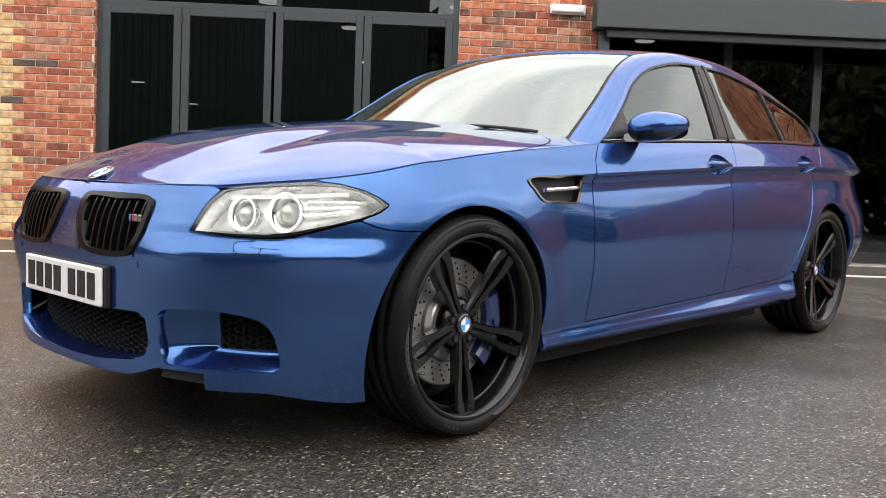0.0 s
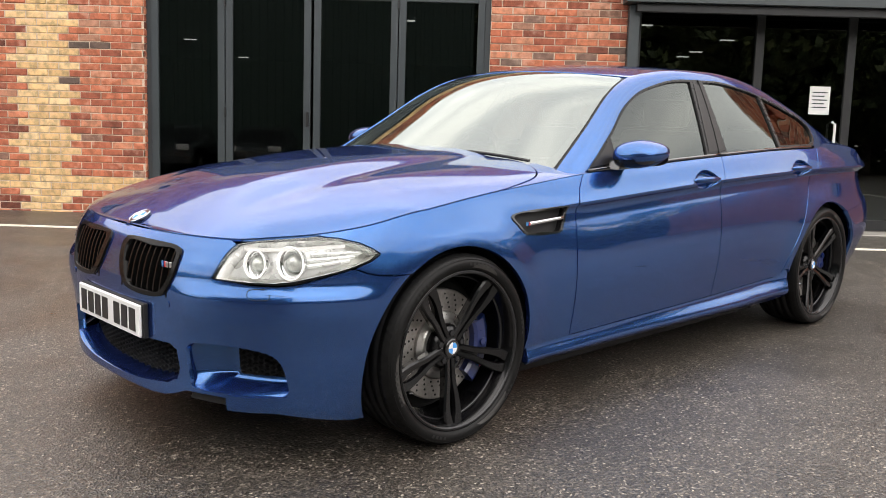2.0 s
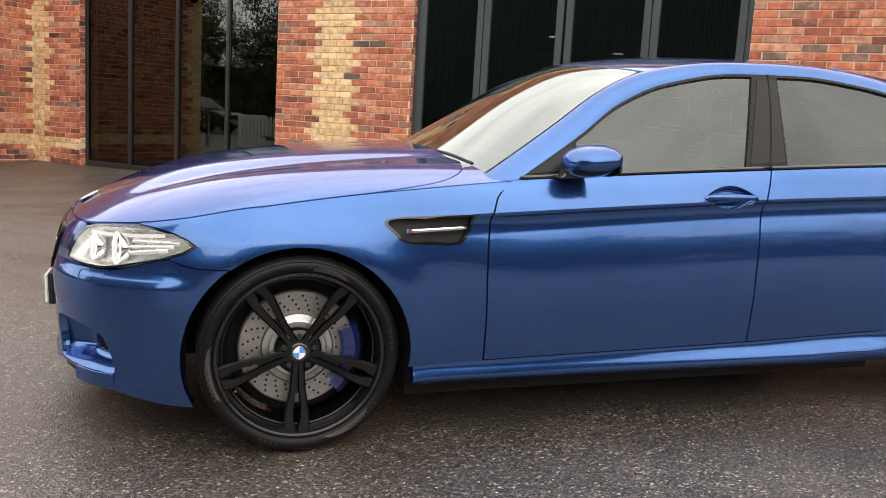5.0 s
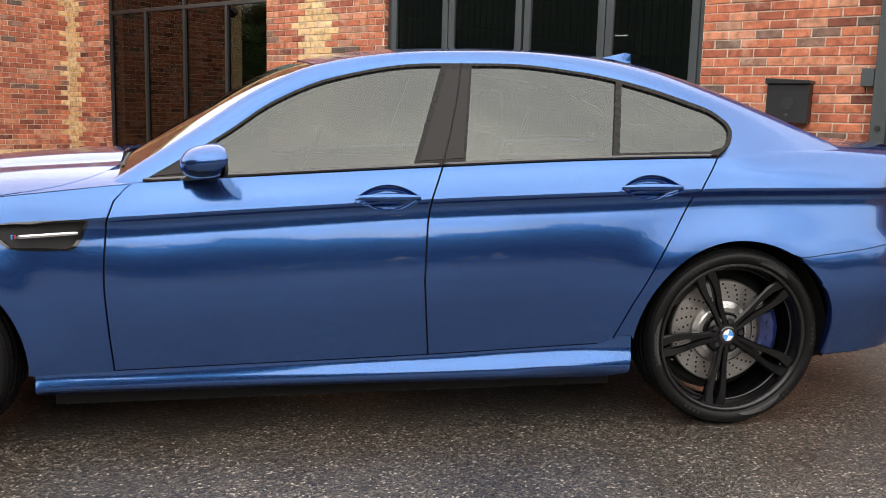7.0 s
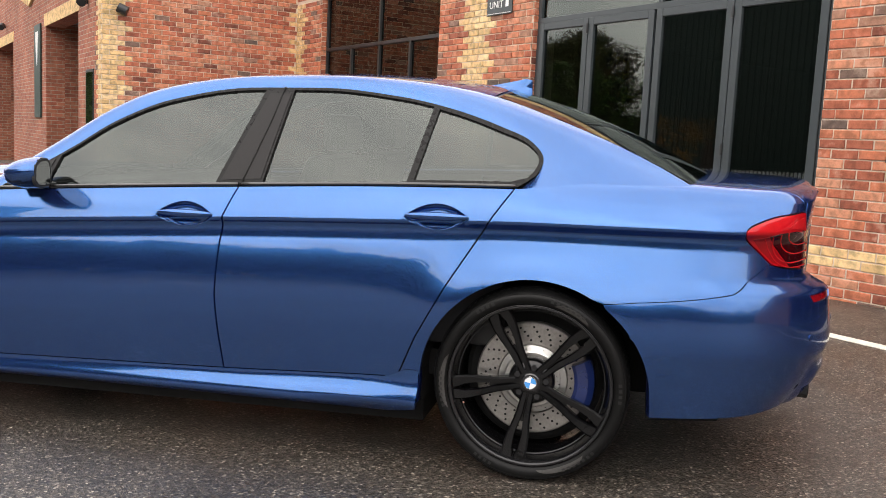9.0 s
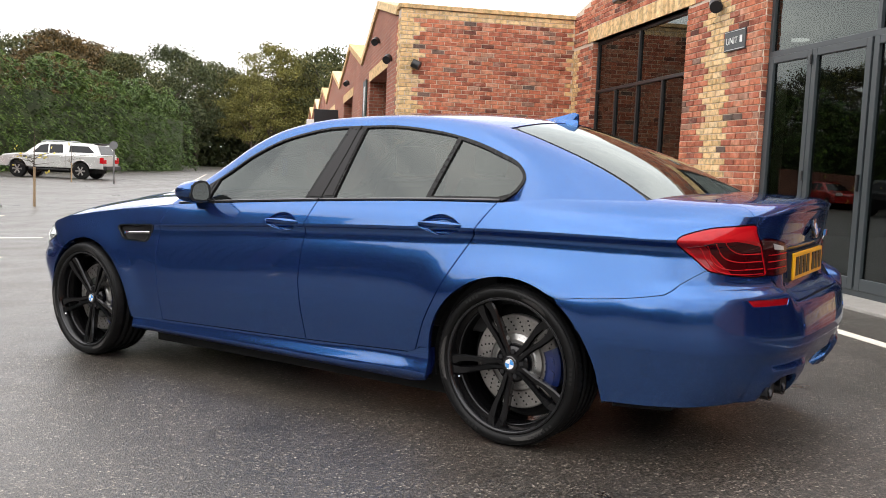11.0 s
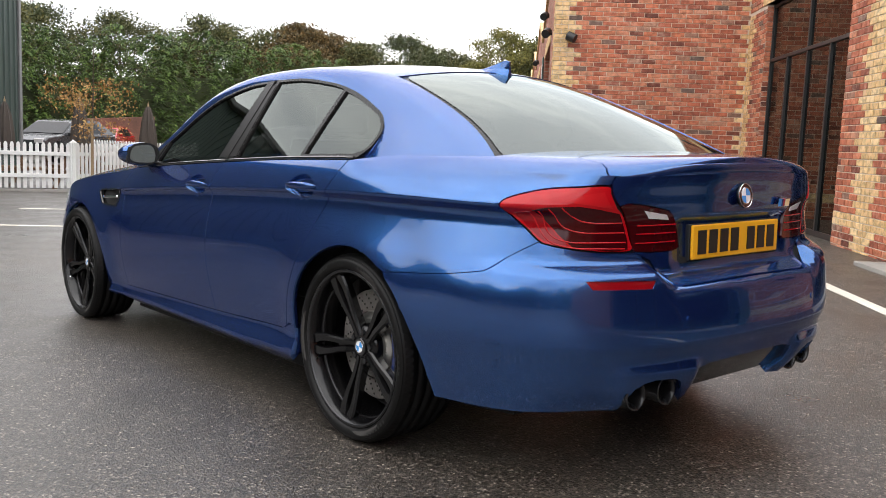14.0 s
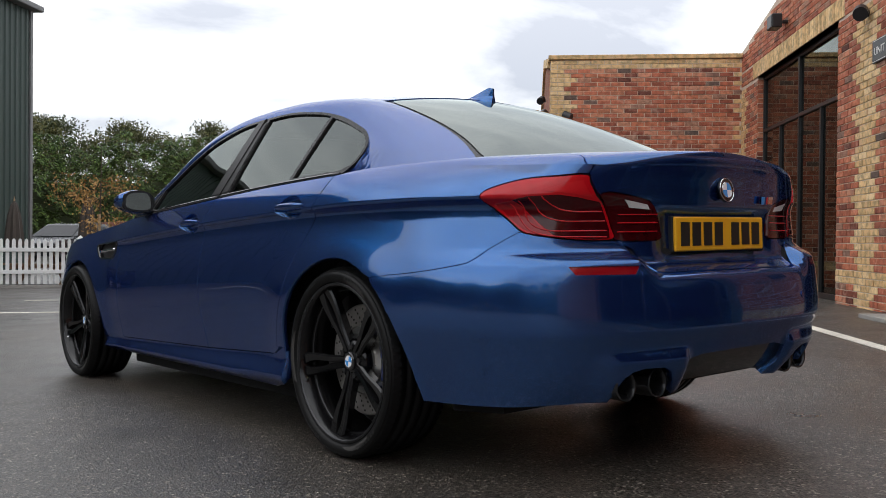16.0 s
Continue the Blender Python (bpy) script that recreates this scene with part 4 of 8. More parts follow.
# ---------------------------------------------------------------- the saloon car: paint and trim
def paint_mat():
    N = Nodes("metallic_blue_paint")
    b = N.bsdf(Metallic=1.0, Roughness=0.215)
    b.inputs["Specular Tint"].default_value = (0.20, 0.34, 0.62, 1)
    b.inputs["Coat Weight"].default_value = 1.0
    b.inputs["Coat Roughness"].default_value = 0.02
    b.inputs["Coat IOR"].default_value = 1.5
    v = N.coord()
    vor = N.n("ShaderNodeTexVoronoi", Scale=1400.0)
    N.link(v, vor.inputs["Vector"])
    col = N.ramp(vor.outputs["Color"], (0.0, (0.013, 0.067, 0.215)), (0.75, (0.028, 0.128, 0.335)), (1.0, (0.090, 0.25, 0.53)))
    haze = N.ramp(N.noise(v, 2.0, 4), (0.35, 0.93), (0.65, 1.06))
    N.link(N.mix(1.0, col, haze, "MULTIPLY"), b.inputs["Base Color"])
    N.link(N.ramp(N.noise(v, 5.0, 5), (0.4, 0.012), (0.7, 0.035)), b.inputs["Coat Roughness"])
    # the pigment between the flakes: a deeper, more violet blue under the same lacquer
    pig = N.n("ShaderNodeBsdfPrincipled", Roughness=0.5)
    pig.inputs["Base Color"].default_value = (0.018, 0.036, 0.205, 1)
    pig.inputs["Coat Weight"].default_value = 1.0
    pig.inputs["Coat Roughness"].default_value = 0.02
    pig.inputs["Specular IOR Level"].default_value = 0.1
    both_layers = N.n("ShaderNodeMixShader")
    both_layers.inputs[0].default_value = 0.20
    N.link(b.outputs[0], both_layers.inputs[1])
    N.link(pig.outputs[0], both_layers.inputs[2])
    N.link(both_layers.outputs[0], N.out.inputs["Surface"])
    return N.m


M["paint"] = paint_mat()
M["gloss_black"] = plain("gloss_black_trim", (0.008, 0.008, 0.009), 0.12, grain=40, vary=0.1, coat=0.6)
M["kidney_black"] = plain("grille_black", (0.005, 0.005, 0.005), 0.22, grain=40, vary=0.1, coat=0.03, spec=0.12)
M["trim"] = plain("black_window_trim", (0.008, 0.008, 0.008), 0.28, grain=60, vary=0.1, spec=0.16)
M["satin_trim"] = plain("dark_pillar_trim", (0.012, 0.011, 0.011), 0.34, grain=60, vary=0.1, spec=0.2)
M["liner"] = plain("black_plastic", (0.010, 0.010, 0.011), 0.7, grain=60, vary=0.2)
M["under"] = plain("underbody", (0.006, 0.006, 0.006), 0.9, grain=20, vary=0.2)
M["chrome"] = plain("chrome", (0.72, 0.72, 0.73), 0.08, 1.0, grain=30, vary=0.03)
M["steel"] = plain("brake_steel", (0.36, 0.34, 0.32), 0.42, 0.8, grain=90, vary=0.2)
M["bell"] = plain("disc_bell_alloy", (0.50, 0.49, 0.47), 0.30, 0.9, grain=70, vary=0.1)
M["rubber_worn"] = plain("scuffed_rubber", (0.045, 0.043, 0.041), 0.62, grain=120, vary=0.25, spec=0.25)
M["rubber"] = plain("tyre_rubber", (0.005, 0.005, 0.005), 0.48, grain=90, vary=0.2, bump=0.0005, spec=0.2)
M["rubber_mark"] = plain("moulded_rubber", (0.014, 0.014, 0.014), 0.4, grain=90, vary=0.2, spec=0.35)
M["rim"] = plain("satin_black_alloy", (0.0035, 0.0035, 0.004), 0.22, 0.0, grain=50, vary=0.1, coat=0.25, spec=0.3)
M["rim_lip"] = plain("dark_rim_edge", (0.030, 0.030, 0.032), 0.20, 0.5, grain=50, vary=0.1)
M["caliper"] = plain("blue_caliper", (0.007, 0.018, 0.095), 0.3, grain=50, vary=0.1, coat=0.6)
M["logo_blue"] = plain("enamel_blue", (0.06, 0.30, 0.72), 0.2, grain=50, vary=0.03, coat=0.5)
M["logo_white"] = plain("enamel_white", (0.82, 0.83, 0.85), 0.2, grain=50, vary=0.02, coat=0.5)
M["plate_white"] = plain("white_plate", (0.80, 0.80, 0.79), 0.35, grain=30, vary=0.03)
M["plate_yellow"] = plain("yellow_plate", (0.86, 0.42, 0.012), 0.35, grain=30, vary=0.03)
M["plate_black"] = plain("plate_black", (0.012, 0.012, 0.012), 0.4, grain=30)
M["lamp_red"] = plain("red_lens", (0.44, 0.005, 0.010), 0.14, grain=30, vary=0.1, coat=0.25, spec=0.3)
M["lamp_deep"] = plain("deep_red_reflector", (0.26, 0.004, 0.008), 0.14, grain=30, vary=0.1, coat=0.25, spec=0.3)
M["lamp_dark"] = plain("smoked_red_lens", (0.042, 0.0015, 0.003), 0.10, grain=30, vary=0.15, coat=0.2, spec=0.3)
M["lamp_bar"] = plain("bright_red_guide", (0.46, 0.010, 0.014), 0.2, grain=30, vary=0.05, spec=0.3)
M["lamp_clear"] = plain("clear_lens_block", (0.62, 0.60, 0.60), 0.1, grain=60, vary=0.1, coat=1.0)
M["reflector"] = plain("silver_reflector", (0.90, 0.90, 0.88), 0.28, 0.5, grain=12, vary=0.12)
M["lamp_house"] = plain("grey_lamp_housing", (0.80, 0.79, 0.75), 0.35, 0.3, grain=12, vary=0.2)
M["seat"] = plain("dark_leather", (0.025, 0.024, 0.024), 0.5, grain=60, vary=0.2)
M["dash"] = plain("dark_dashboard", (0.016, 0.016, 0.017), 0.6, grain=80, vary=0.2)
M["mark_blue"] = plain("stripe_blue", (0.08, 0.28, 0.60), 0.3)
M["mark_navy"] = plain("stripe_navy", (0.015, 0.03, 0.16), 0.3)
M["mark_red"] = plain("stripe_red", (0.60, 0.03, 0.03), 0.3)
M["lens_glass"] = glass_mat("clear_lamp_lens", (0.93, 0.94, 0.94), 0.0, 0.04)
M["ring_glow"] = emit_mat("running_light_ring", (1.0, 0.98, 0.94), 1.0)
M["bar_glow"] = emit_mat("running_light_bar", (1.0, 0.98, 0.95), 0.5)
M["mirror"] = plain("mirror_glass", (0.45, 0.46, 0.47), 0.01, 1.0, grain=10, vary=0.01)


# ---------------------------------------------------------------- panels cut from the surfaces
from mathutils.geometry import delaunay_2d_cdt


def densify(loop, h):
    out = []
    for (a, b), (c, d) in zip(loop, loop[1:] + loop[:1]):
        n = max(1, int(math.hypot(c - a, d - b) / h))
        out += [(a + (c - a) * i / n, b + (d - b) * i / n) for i in range(n)]
    return out


def smooth_loop(loop, n=4):
    """Rounds a closed outline through its points."""
    p = np.array(loop, float)
    out = []
    m = len(p)
    for i in range(m):
        a, b, c, d = p[i - 1], p[i], p[(i + 1) % m], p[(i + 2) % m]
        for k in range(n):
            t = k / n
            out.append(tuple(0.5 * (2 * b + (c - a) * t + (2 * a - 5 * b + 4 * c - d) * t * t + (3 * b - a - 3 * c + d) * t**3)))
    return out


def offset(loop, d):
    """A closed outline moved outwards by d."""
    p = np.array(loop, float)
    t = np.roll(p, -1, 0) - np.roll(p, 1, 0)
    n = np.stack([-t[:, 1], t[:, 0]], -1) / np.maximum(np.linalg.norm(t, axis=1, keepdims=True), 1e-9)
    turn = np.sum(p[:, 0] * np.roll(p[:, 1], -1) - np.roll(p[:, 0], -1) * p[:, 1])
    return [tuple(q) for q in p + n * (-d if turn > 0 else d)]


def within(pts, loop):
    x, y = pts[:, 0], pts[:, 1]
    hit = np.zeros(len(pts), bool)
    p = np.array(loop)
    q = np.roll(p, -1, 0)
    for (x0, y0), (x1, y1) in zip(p, q):
        if y0 == y1:
            continue
        c = ((y0 > y) != (y1 > y)) & (x < (x1 - x0) * (y - y0) / (y1 - y0) + x0)
        hit ^= c
    return hit


STEP = {pillar: 0.03}                            # how wide a stretch each normal is taken over, where not fine
EVEN = {pillar: 14}                              # how often the normals are evened out with their neighbours
SOFT = {}                                        # surfaces that run into one another at the rear shoulder
SHOULDER = np.array([0.06, -0.60, 0.80])
SOFT[waist] = lambda a, b: sstep(2.95, 3.2, a) * (1 - sstep(3.9, 4.1, a)) * sstep(-0.08, 0.0, b - top_z(a))
SOFT[pillar] = lambda a, b: np.maximum(sstep(0.84, 0.93, a) * (1 - sstep(0.0, 0.6, b)), sstep(0.88, 0.97, a))
CREASE_PTS = np.array([(u, float(crease_z(u + XCF)) + d) for u in np.arange(0.45, 3.95, 0.014) for d in (-0.072, -0.056, -0.044, -0.032, -0.021, -0.012, -0.007, -0.003, 0.003, 0.011, 0.022)])


def cut_panel(surf, loops, h=0.022, lims=(-9, 9)):
    """Triangles of a surface's piece inside loops[0] and outside the rest: plan points, places, normals, faces."""
    loops = [densify(l, h * 0.55) for l in loops]
    allb = np.array([p for l in loops for p in l])
    lo, hi = np.array(loops[0]).min(0), np.array(loops[0]).max(0)
    gx, gy = np.arange(lo[0] + h / 2, hi[0], h), np.arange(lo[1] + h / 2, hi[1], h)
    g = np.array([(x + (h / 2 if j % 2 else 0), y) for j, y in enumerate(gy) for x in gx]) if len(gx) and len(gy) else np.zeros((0, 2))
    if len(g):
        keep = within(g, loops[0])
        for l in loops[1:]:
            keep &= ~within(g, l)
        g = g[keep]
    if surf is waist and hi[0] > 0.5:
        dz0 = g[:, 1] - crease_z(g[:, 0] + XCF)
        g = np.concatenate([g[(dz0 < -0.084) | (dz0 > 0.032) | (g[:, 0] < 0.44) | (g[:, 0] > 3.96)], CREASE_PTS])
        keep = within(g, loops[0])
        for l in loops[1:]:
            keep &= ~within(g, l)
        g = g[keep]
    if len(g):
        far = np.ones(len(g), bool)
        for i in range(0, len(g), 400):
            d = np.linalg.norm(g[i:i + 400, None] - allb[None], axis=-1).min(1)
            far[i:i + 400] = d > 0.35 * h
        g = g[far]
    verts, edges = [Vector(p) for p in allb] + [Vector(p) for p in g], []
    k = 0
    for l in loops:
        edges += [(k + i, k + (i + 1) % len(l)) for i in range(len(l))]
        k += len(l)
    v2, _, f2, *_ = delaunay_2d_cdt(verts, edges, [], 0, 1e-6)
    V = np.array([tuple(v) for v in v2])
    F = np.array([f for f in f2 if len(f) == 3])
    c = V[F].mean(1)
    ok = within(c, loops[0])
    for l in loops[1:]:
        ok &= ~within(c, l)
    F = F[ok]
    used = np.unique(F)
    new_i = -np.ones(len(V), int)
    new_i[used] = np.arange(len(used))
    V, F = V[used], new_i[F]
    e = STEP.get(surf, 1.5e-3)
    P = surf(V[:, 0], V[:, 1])
    a0, a1 = np.clip(V[:, 0] - e, *lims), np.clip(V[:, 0] + e, *lims)
    da = surf(a1, V[:, 1]) - surf(a0, V[:, 1])
    db = surf(V[:, 0], V[:, 1] + e) - surf(V[:, 0], V[:, 1] - e)
    n = np.cross(da, db)
    n /= np.maximum(np.linalg.norm(n, axis=1, keepdims=True), 1e-12)
    if ((P - np.array([1.5, 0, 0.45])) * n).sum() < 0:
        n = -n
    if surf in SOFT:
        k = SOFT[surf](V[:, 0], V[:, 1])[:, None]
        n = n * (1 - k) + SHOULDER * k
    for _ in range(EVEN.get(surf, 0)):
        acc = np.zeros_like(n)
        for i, j in ((0, 1), (1, 2), (2, 0)):
            np.add.at(acc, F[:, i], n[F[:, j]])
            np.add.at(acc, F[:, j], n[F[:, i]])
        n = acc / np.maximum(np.linalg.norm(acc, axis=1, keepdims=True), 1e-12)
    n[np.abs(P[:, 1]) < 2e-3, 1] = 0
    n /= np.maximum(np.linalg.norm(n, axis=1, keepdims=True), 1e-12)
    t = np.cross(P[F[:, 1]] - P[F[:, 0]], P[F[:, 2]] - P[F[:, 0]])
    flip = (t * n[F[:, 0]]).sum(1) < 0
    F[flip] = F[flip][:, ::-1]
    return V, P, n, F


def panel_mesh(name, pieces, mat, lift=0.0, flange=0.012, sides=(-1,), seam=None):
    """One mesh of cut pieces, with turned-in edges. sides: -1 as drawn (car's left), 1 mirrored, or both."""
    verts, norms, faces = [], [], []
    for V, P, n, F in pieces:
        edge = {}
        for f in F:
            for a, b in ((f[0], f[1]), (f[1], f[2]), (f[2], f[0])):
                edge[(a, b)] = 1
        rim = [(a, b) for a, b in edge if (b, a) not in edge]
        for s in sides:
            m = np.array([1, -s, 1.0])
            k = len(verts)
            Q, nn = (P + n * lift) * m, n * m
            verts += [tuple(p) for p in Q]
            norms += [tuple(p) for p in nn]
            faces += [(k + a, k + b, k + c) if s < 0 else (k + c, k + b, k + a) for a, b, c in F.tolist()]
            if flange:
                for a, b in rim:
                    if seam and seam(V[a]) and seam(V[b]):
                        continue
                    q = len(verts)
                    t = Q[b] - Q[a]
                    o = np.cross(t, nn[a]) * (1 if s < 0 else -1)
                    o /= max(np.linalg.norm(o), 1e-9)
                    for i, w in ((a, 0), (b, 0), (b, flange), (a, flange)):
                        verts.append(tuple(Q[i] - nn[i] * w))
                        norms.append(tuple(nn[i] * 0.5 + o * 0.86) if w == 0 else tuple(o))
                    faces.append((q, q + 3, q + 2, q + 1) if s < 0 else (q, q + 1, q + 2, q + 3))
    me = mesh_of(name, verts, faces, mat, True)
    me.normals_split_custom_set_from_vertices(norms)
    return me


def panel(name, surf, loops, mat, parent, label="", lift=0.0, h=0.022, flange=0.012, sides=(-1,), seam=None, lims=(-9, 9)):
    me = panel_mesh(name, [cut_panel(surf, loops, h, lims)], mat, lift, flange, sides, seam)
    return part(name, me, mat, parent, label)


def both(name, surf, loops, mat, parent, label="", **kw):
    """The same panel on the car's left and right."""
    piece = cut_panel(surf, loops, kw.pop("h", 0.022), kw.pop("lims", (-9, 9)))
    return [part(name, panel_mesh(name, [piece], mat, sides=(s,), **kw), mat, p, label) for s, p in zip((-1, 1), parent if isinstance(parent, (list, tuple)) else (parent, parent))]


def u_of(x, z):
    """Place along the band of a point x at height z, also round the corners."""
    if x < XCF:
        k = (XCF - x) / (XCF - float(front_x(z)))
        return -LF * (1 - math.acos(min(1, k) ** (PF / 2)) * 2 / math.pi)
    if x > XCR:
        k = (x - XCR) / (float(rear_x(z)) - XCR)
        return XCR - XCF + LR * (1 - math.acos(min(1, k) ** (PR / 2)) * 2 / math.pi)
    return x - XCF


def on_side(*xz):
    return [(u_of(x, z), z) for x, z in xz]


def arc(cx0, cz0, rx, rz, a0, a1, n=26):
    return [(cx0 + rx * math.cos(radians(a0 + (a1 - a0) * i / n)), cz0 + rz * math.sin(radians(a0 + (a1 - a0) * i / n))) for i in range(n + 1)]


def tops(u0, u1, n=14, dz=0.0):
    return [(u0 + (u1 - u0) * i / n, float(top_z(u0 + (u1 - u0) * i / n)) + dz) for i in range(n + 1)]


UA = radians(44.684)
nrm = Vector((-0.005, -0.0295, 1)).normalized()
fwd = Vector((math.cos(UA), math.sin(UA), 0))
fwd = (fwd - nrm * fwd.dot(nrm)).normalized()
rgt = nrm.cross(fwd)
CAR = Matrix.Translation((-0.438, 3.371, -0.0302)) @ Matrix((fwd, rgt, nrm)).transposed().to_4x4()
car = thing("saloon_car", "metallic blue four-door sports saloon with black wheels, parked on wet tarmac", "car", CAR)

HEADLIGHT = [(-0.806, 0.640), (-0.790, 0.680), (-0.770, 0.722), (-0.742, 0.752), (-0.680, 0.764), (-0.594, 0.772), (-0.44, 0.782), (-0.34, 0.776), (-0.25, 0.760), (-0.195, 0.740), (-0.166, 0.722), (-0.195, 0.704), (-0.26, 0.683), (-0.34, 0.665), (-0.418, 0.648), (-0.47, 0.637), (-0.555, 0.632), (-0.66, 0.634)]
KIDNEY = [(0.030, 0.690), (0.040, 0.716), (0.085, 0.727), (0.33, 0.728), (0.415, 0.722), (0.437, 0.700), (0.432, 0.640), (0.405, 0.585), (0.365, 0.556), (0.26, 0.549), (0.145, 0.556), (0.095, 0.575), (0.050, 0.630)]
kid = [(u_front(0.240 + 0.89 * (y - 0.235), z), z) for y, z in smooth_loop(KIDNEY, 3)]
INTAKE = [(-1.27, 0.398), (u_front(0.20, 0.398), 0.398), (u_front(0.40, 0.402), 0.402), (u_front(0.432, 0.385), 0.385), (u_front(0.440, 0.320), 0.320), (u_front(0.425, 0.282), 0.282), (u_front(0.38, 0.262), 0.262), (u_front(0.2, 0.242), 0.242), (-1.27, 0.236)]
SCOOP = smooth_loop([(-0.908, 0.385), (-0.902, 0.404), (-0.880, 0.418), (-0.81, 0.426), (-0.685, 0.424), (-0.568, 0.407), (-0.516, 0.376), (-0.488, 0.322), (-0.477, 0.264), (-0.56, 0.261), (-0.72, 0.261), (-0.862, 0.264), (-0.885, 0.290), (-0.902, 0.340)], 3)
SEAM_F = [(-0.243, 0.677), (-0.205, 0.664), (-0.16, 0.654), (-0.11, 0.650)]

# front bumper, both halves in one skin
fb = [(-1.25, 0.210), (-1.08, 0.212), (-1.0, 0.218), (-0.94, 0.236), (-0.905, 0.250), (-0.80, 0.250), (-0.726, 0.247), (-0.716, 0.208), (-0.60, 0.202), (-0.50, 0.196), (-0.40, 0.178), (-0.30, 0.160), (-0.22, 0.150)]
fb += [(u_of(x, z), z) for x, z in arc(0, 0.33, 0.397, 0.397, 207, 127.0, 25)]
fb += [(p[0], p[1] - 0.003) for p in SEAM_F[::-1]]
fb += [(u - (0.005 if k > 13 else 0), z - 0.006) for k, (u, z) in enumerate(HEADLIGHT[12:])] + [(-0.811, 0.640), (-0.795, 0.682), (-0.775, 0.724), (-0.755, 0.752)]
fb += tops(-0.785, -1.25, 12, -0.005)
panel("front_bumper", waist, [fb, kid, INTAKE, SCOOP], M["paint"], car, "blue front bumper with open air intakes", h=0.016, flange=0.03, sides=(-1, 1), seam=lambda p: p[0] < -1.2495, lims=(-1.25, 9))
bump_f = car.children[-1]

# wings with the side vent opening
gapA = [(0.676, 0.285), (0.672, 0.40), (0.665, 0.60), (0.668, 0.70), (0.677, 0.811), (0.704, 0.891), (0.745, 0.936), (0.765, 0.9505)]
VENT = smooth_loop([(0.288, 0.802), (0.325, 0.817), (0.46, 0.825), (0.612, 0.829), (0.618, 0.820), (0.596, 0.765), (0.572, 0.732), (0.53, 0.724), (0.40, 0.728), (0.352, 0.738), (0.318, 0.770)], 3)
g = 0.0034
wing = [(p[0], p[1] + 0.0015) for p in SEAM_F] + [(u_of(x, z), z) for x, z in arc(0, 0.33, 0.393, 0.393, 125.3, -7.5, 48)]
wing += on_side((0.405, 0.2785)) + [(u_of(x - g, z), z) for x, z in gapA] + tops(u_of(0.76, 0.95), -0.435, 26, -0.003) + [(-0.40, 0.784), (-0.34, 0.780), (-0.25, 0.764), (-0.192, 0.744), (-0.161, 0.726), (-0.161, 0.719), (-0.191, 0.699), (-0.238, 0.6835)]
wings = both("front_wing", waist, [wing, on_side(*VENT)], M["paint"], car, "blue front wing", flange=0.02, h=0.018)

# doors, with scooped handle openings
gapB = [(1.793, 0.311), (1.784, 0.45), (1.777, 0.60), (1.783, 0.70), (1.790, 0.80), (1.806, 0.895), (1.832, 0.96), (1.848, 1.001)]
gapC = [(2.455, 0.338), (2.490, 0.355), (2.508, 0.395), (2.553, 0.495), (2.657, 0.681), (2.759, 0.845), (2.82, 0.94), (2.882, 1.0285)]
sill = curve((0.40, 0.2785), (0.676, 0.286), (1.786, 0.309), (2.43, 0.334))


def lens(x0, x1, z, hh, n=12):
    """The pointed oval of a handle recess."""
    up = [(x0 + (x1 - x0) * i / n, z + hh * math.sin(math.pi * i / n) ** 0.8) for i in range(n + 1)]
    dn = [(x1 + (x0 - x1) * i / n, z - hh * 0.85 * math.sin(math.pi * i / n) ** 0.8) for i in range(1, n)]
    return up + dn


H1, H2 = lens(1.530, 1.768, 0.892, 0.050), lens(2.500, 2.738, 0.922, 0.050)
fd = [(u_of(x + g, z), z) for x, z in gapA[::-1]] + [(u_of(x, 0), float(sill(x)) + 0.004) for x in np.linspace(0.68, 1.79, 16)] + [(u_of(x - g, z), z) for x, z in gapB] + tops(u_of(1.845, 1), u_of(0.77, 0.95), 16, -0.001)
fdoors = both("front_door", waist, [fd, on_side(*H1)], M["paint"], car, "blue front door", flange=0.018)
rd = [(u_of(x + g, z), z) for x, z in gapB[::-1]] + [(u_of(x, 0), float(sill(x)) + 0.004) for x in np.linspace(1.797, 2.44, 12)] + [(u_of(x - g, z), z) for x, z in gapC] + tops(u_of(2.879, 1), u_of(1.852, 0.95), 16, -0.001)
rdoors = both("rear_door", waist, [rd, on_side(*H2)], M["paint"], car, "blue rear door", flange=0.018)

# rear quarters and bumper
TAIL_A = smooth_loop([(3.735, 0.902), (3.755, 0.928), (3.876, 0.955), (4.02, 0.963), (4.138, 0.967), (4.166, 0.945), (4.219, 0.893), (4.266, 0.805), (4.274, 0.772), (4.18, 0.770), (4.067, 0.778), (3.954, 0.790), (3.895, 0.801), (3.822, 0.841), (3.755, 0.878)], 4)
TAIL_RIM = offset(TAIL_A, 0.006)
TAIL_B = smooth_loop([(4.230, 0.904), (4.256, 0.914), (4.34, 0.905), (4.415, 0.888), (4.445, 0.850), (4.460, 0.790), (4.455, 0.766), (4.36, 0.764), (4.292, 0.768), (4.280, 0.790), (4.252, 0.850)], 2)
SEAM_R = on_side((3.207, 0.659), (3.28, 0.665), (3.383, 0.674), (3.52, 0.690), (3.603, 0.706), (3.665, 0.738), (3.718, 0.775), (3.750, 0.797))
ra = [(2.965 + (0.410 if d < 90 else 0.397) * math.cos(radians(d)), 0.325 + 0.402 * math.sin(radians(d))) for d in range(0, 178, 4)]
rq = [(u_of(x + g, z), z) for x, z in gapC[::-1]][:-1] + on_side((2.515, 0.372), (2.558, 0.372)) + [(u_of(x, z), z) for x, z in ra[::-1] if x < 2.965 or z > 0.664]
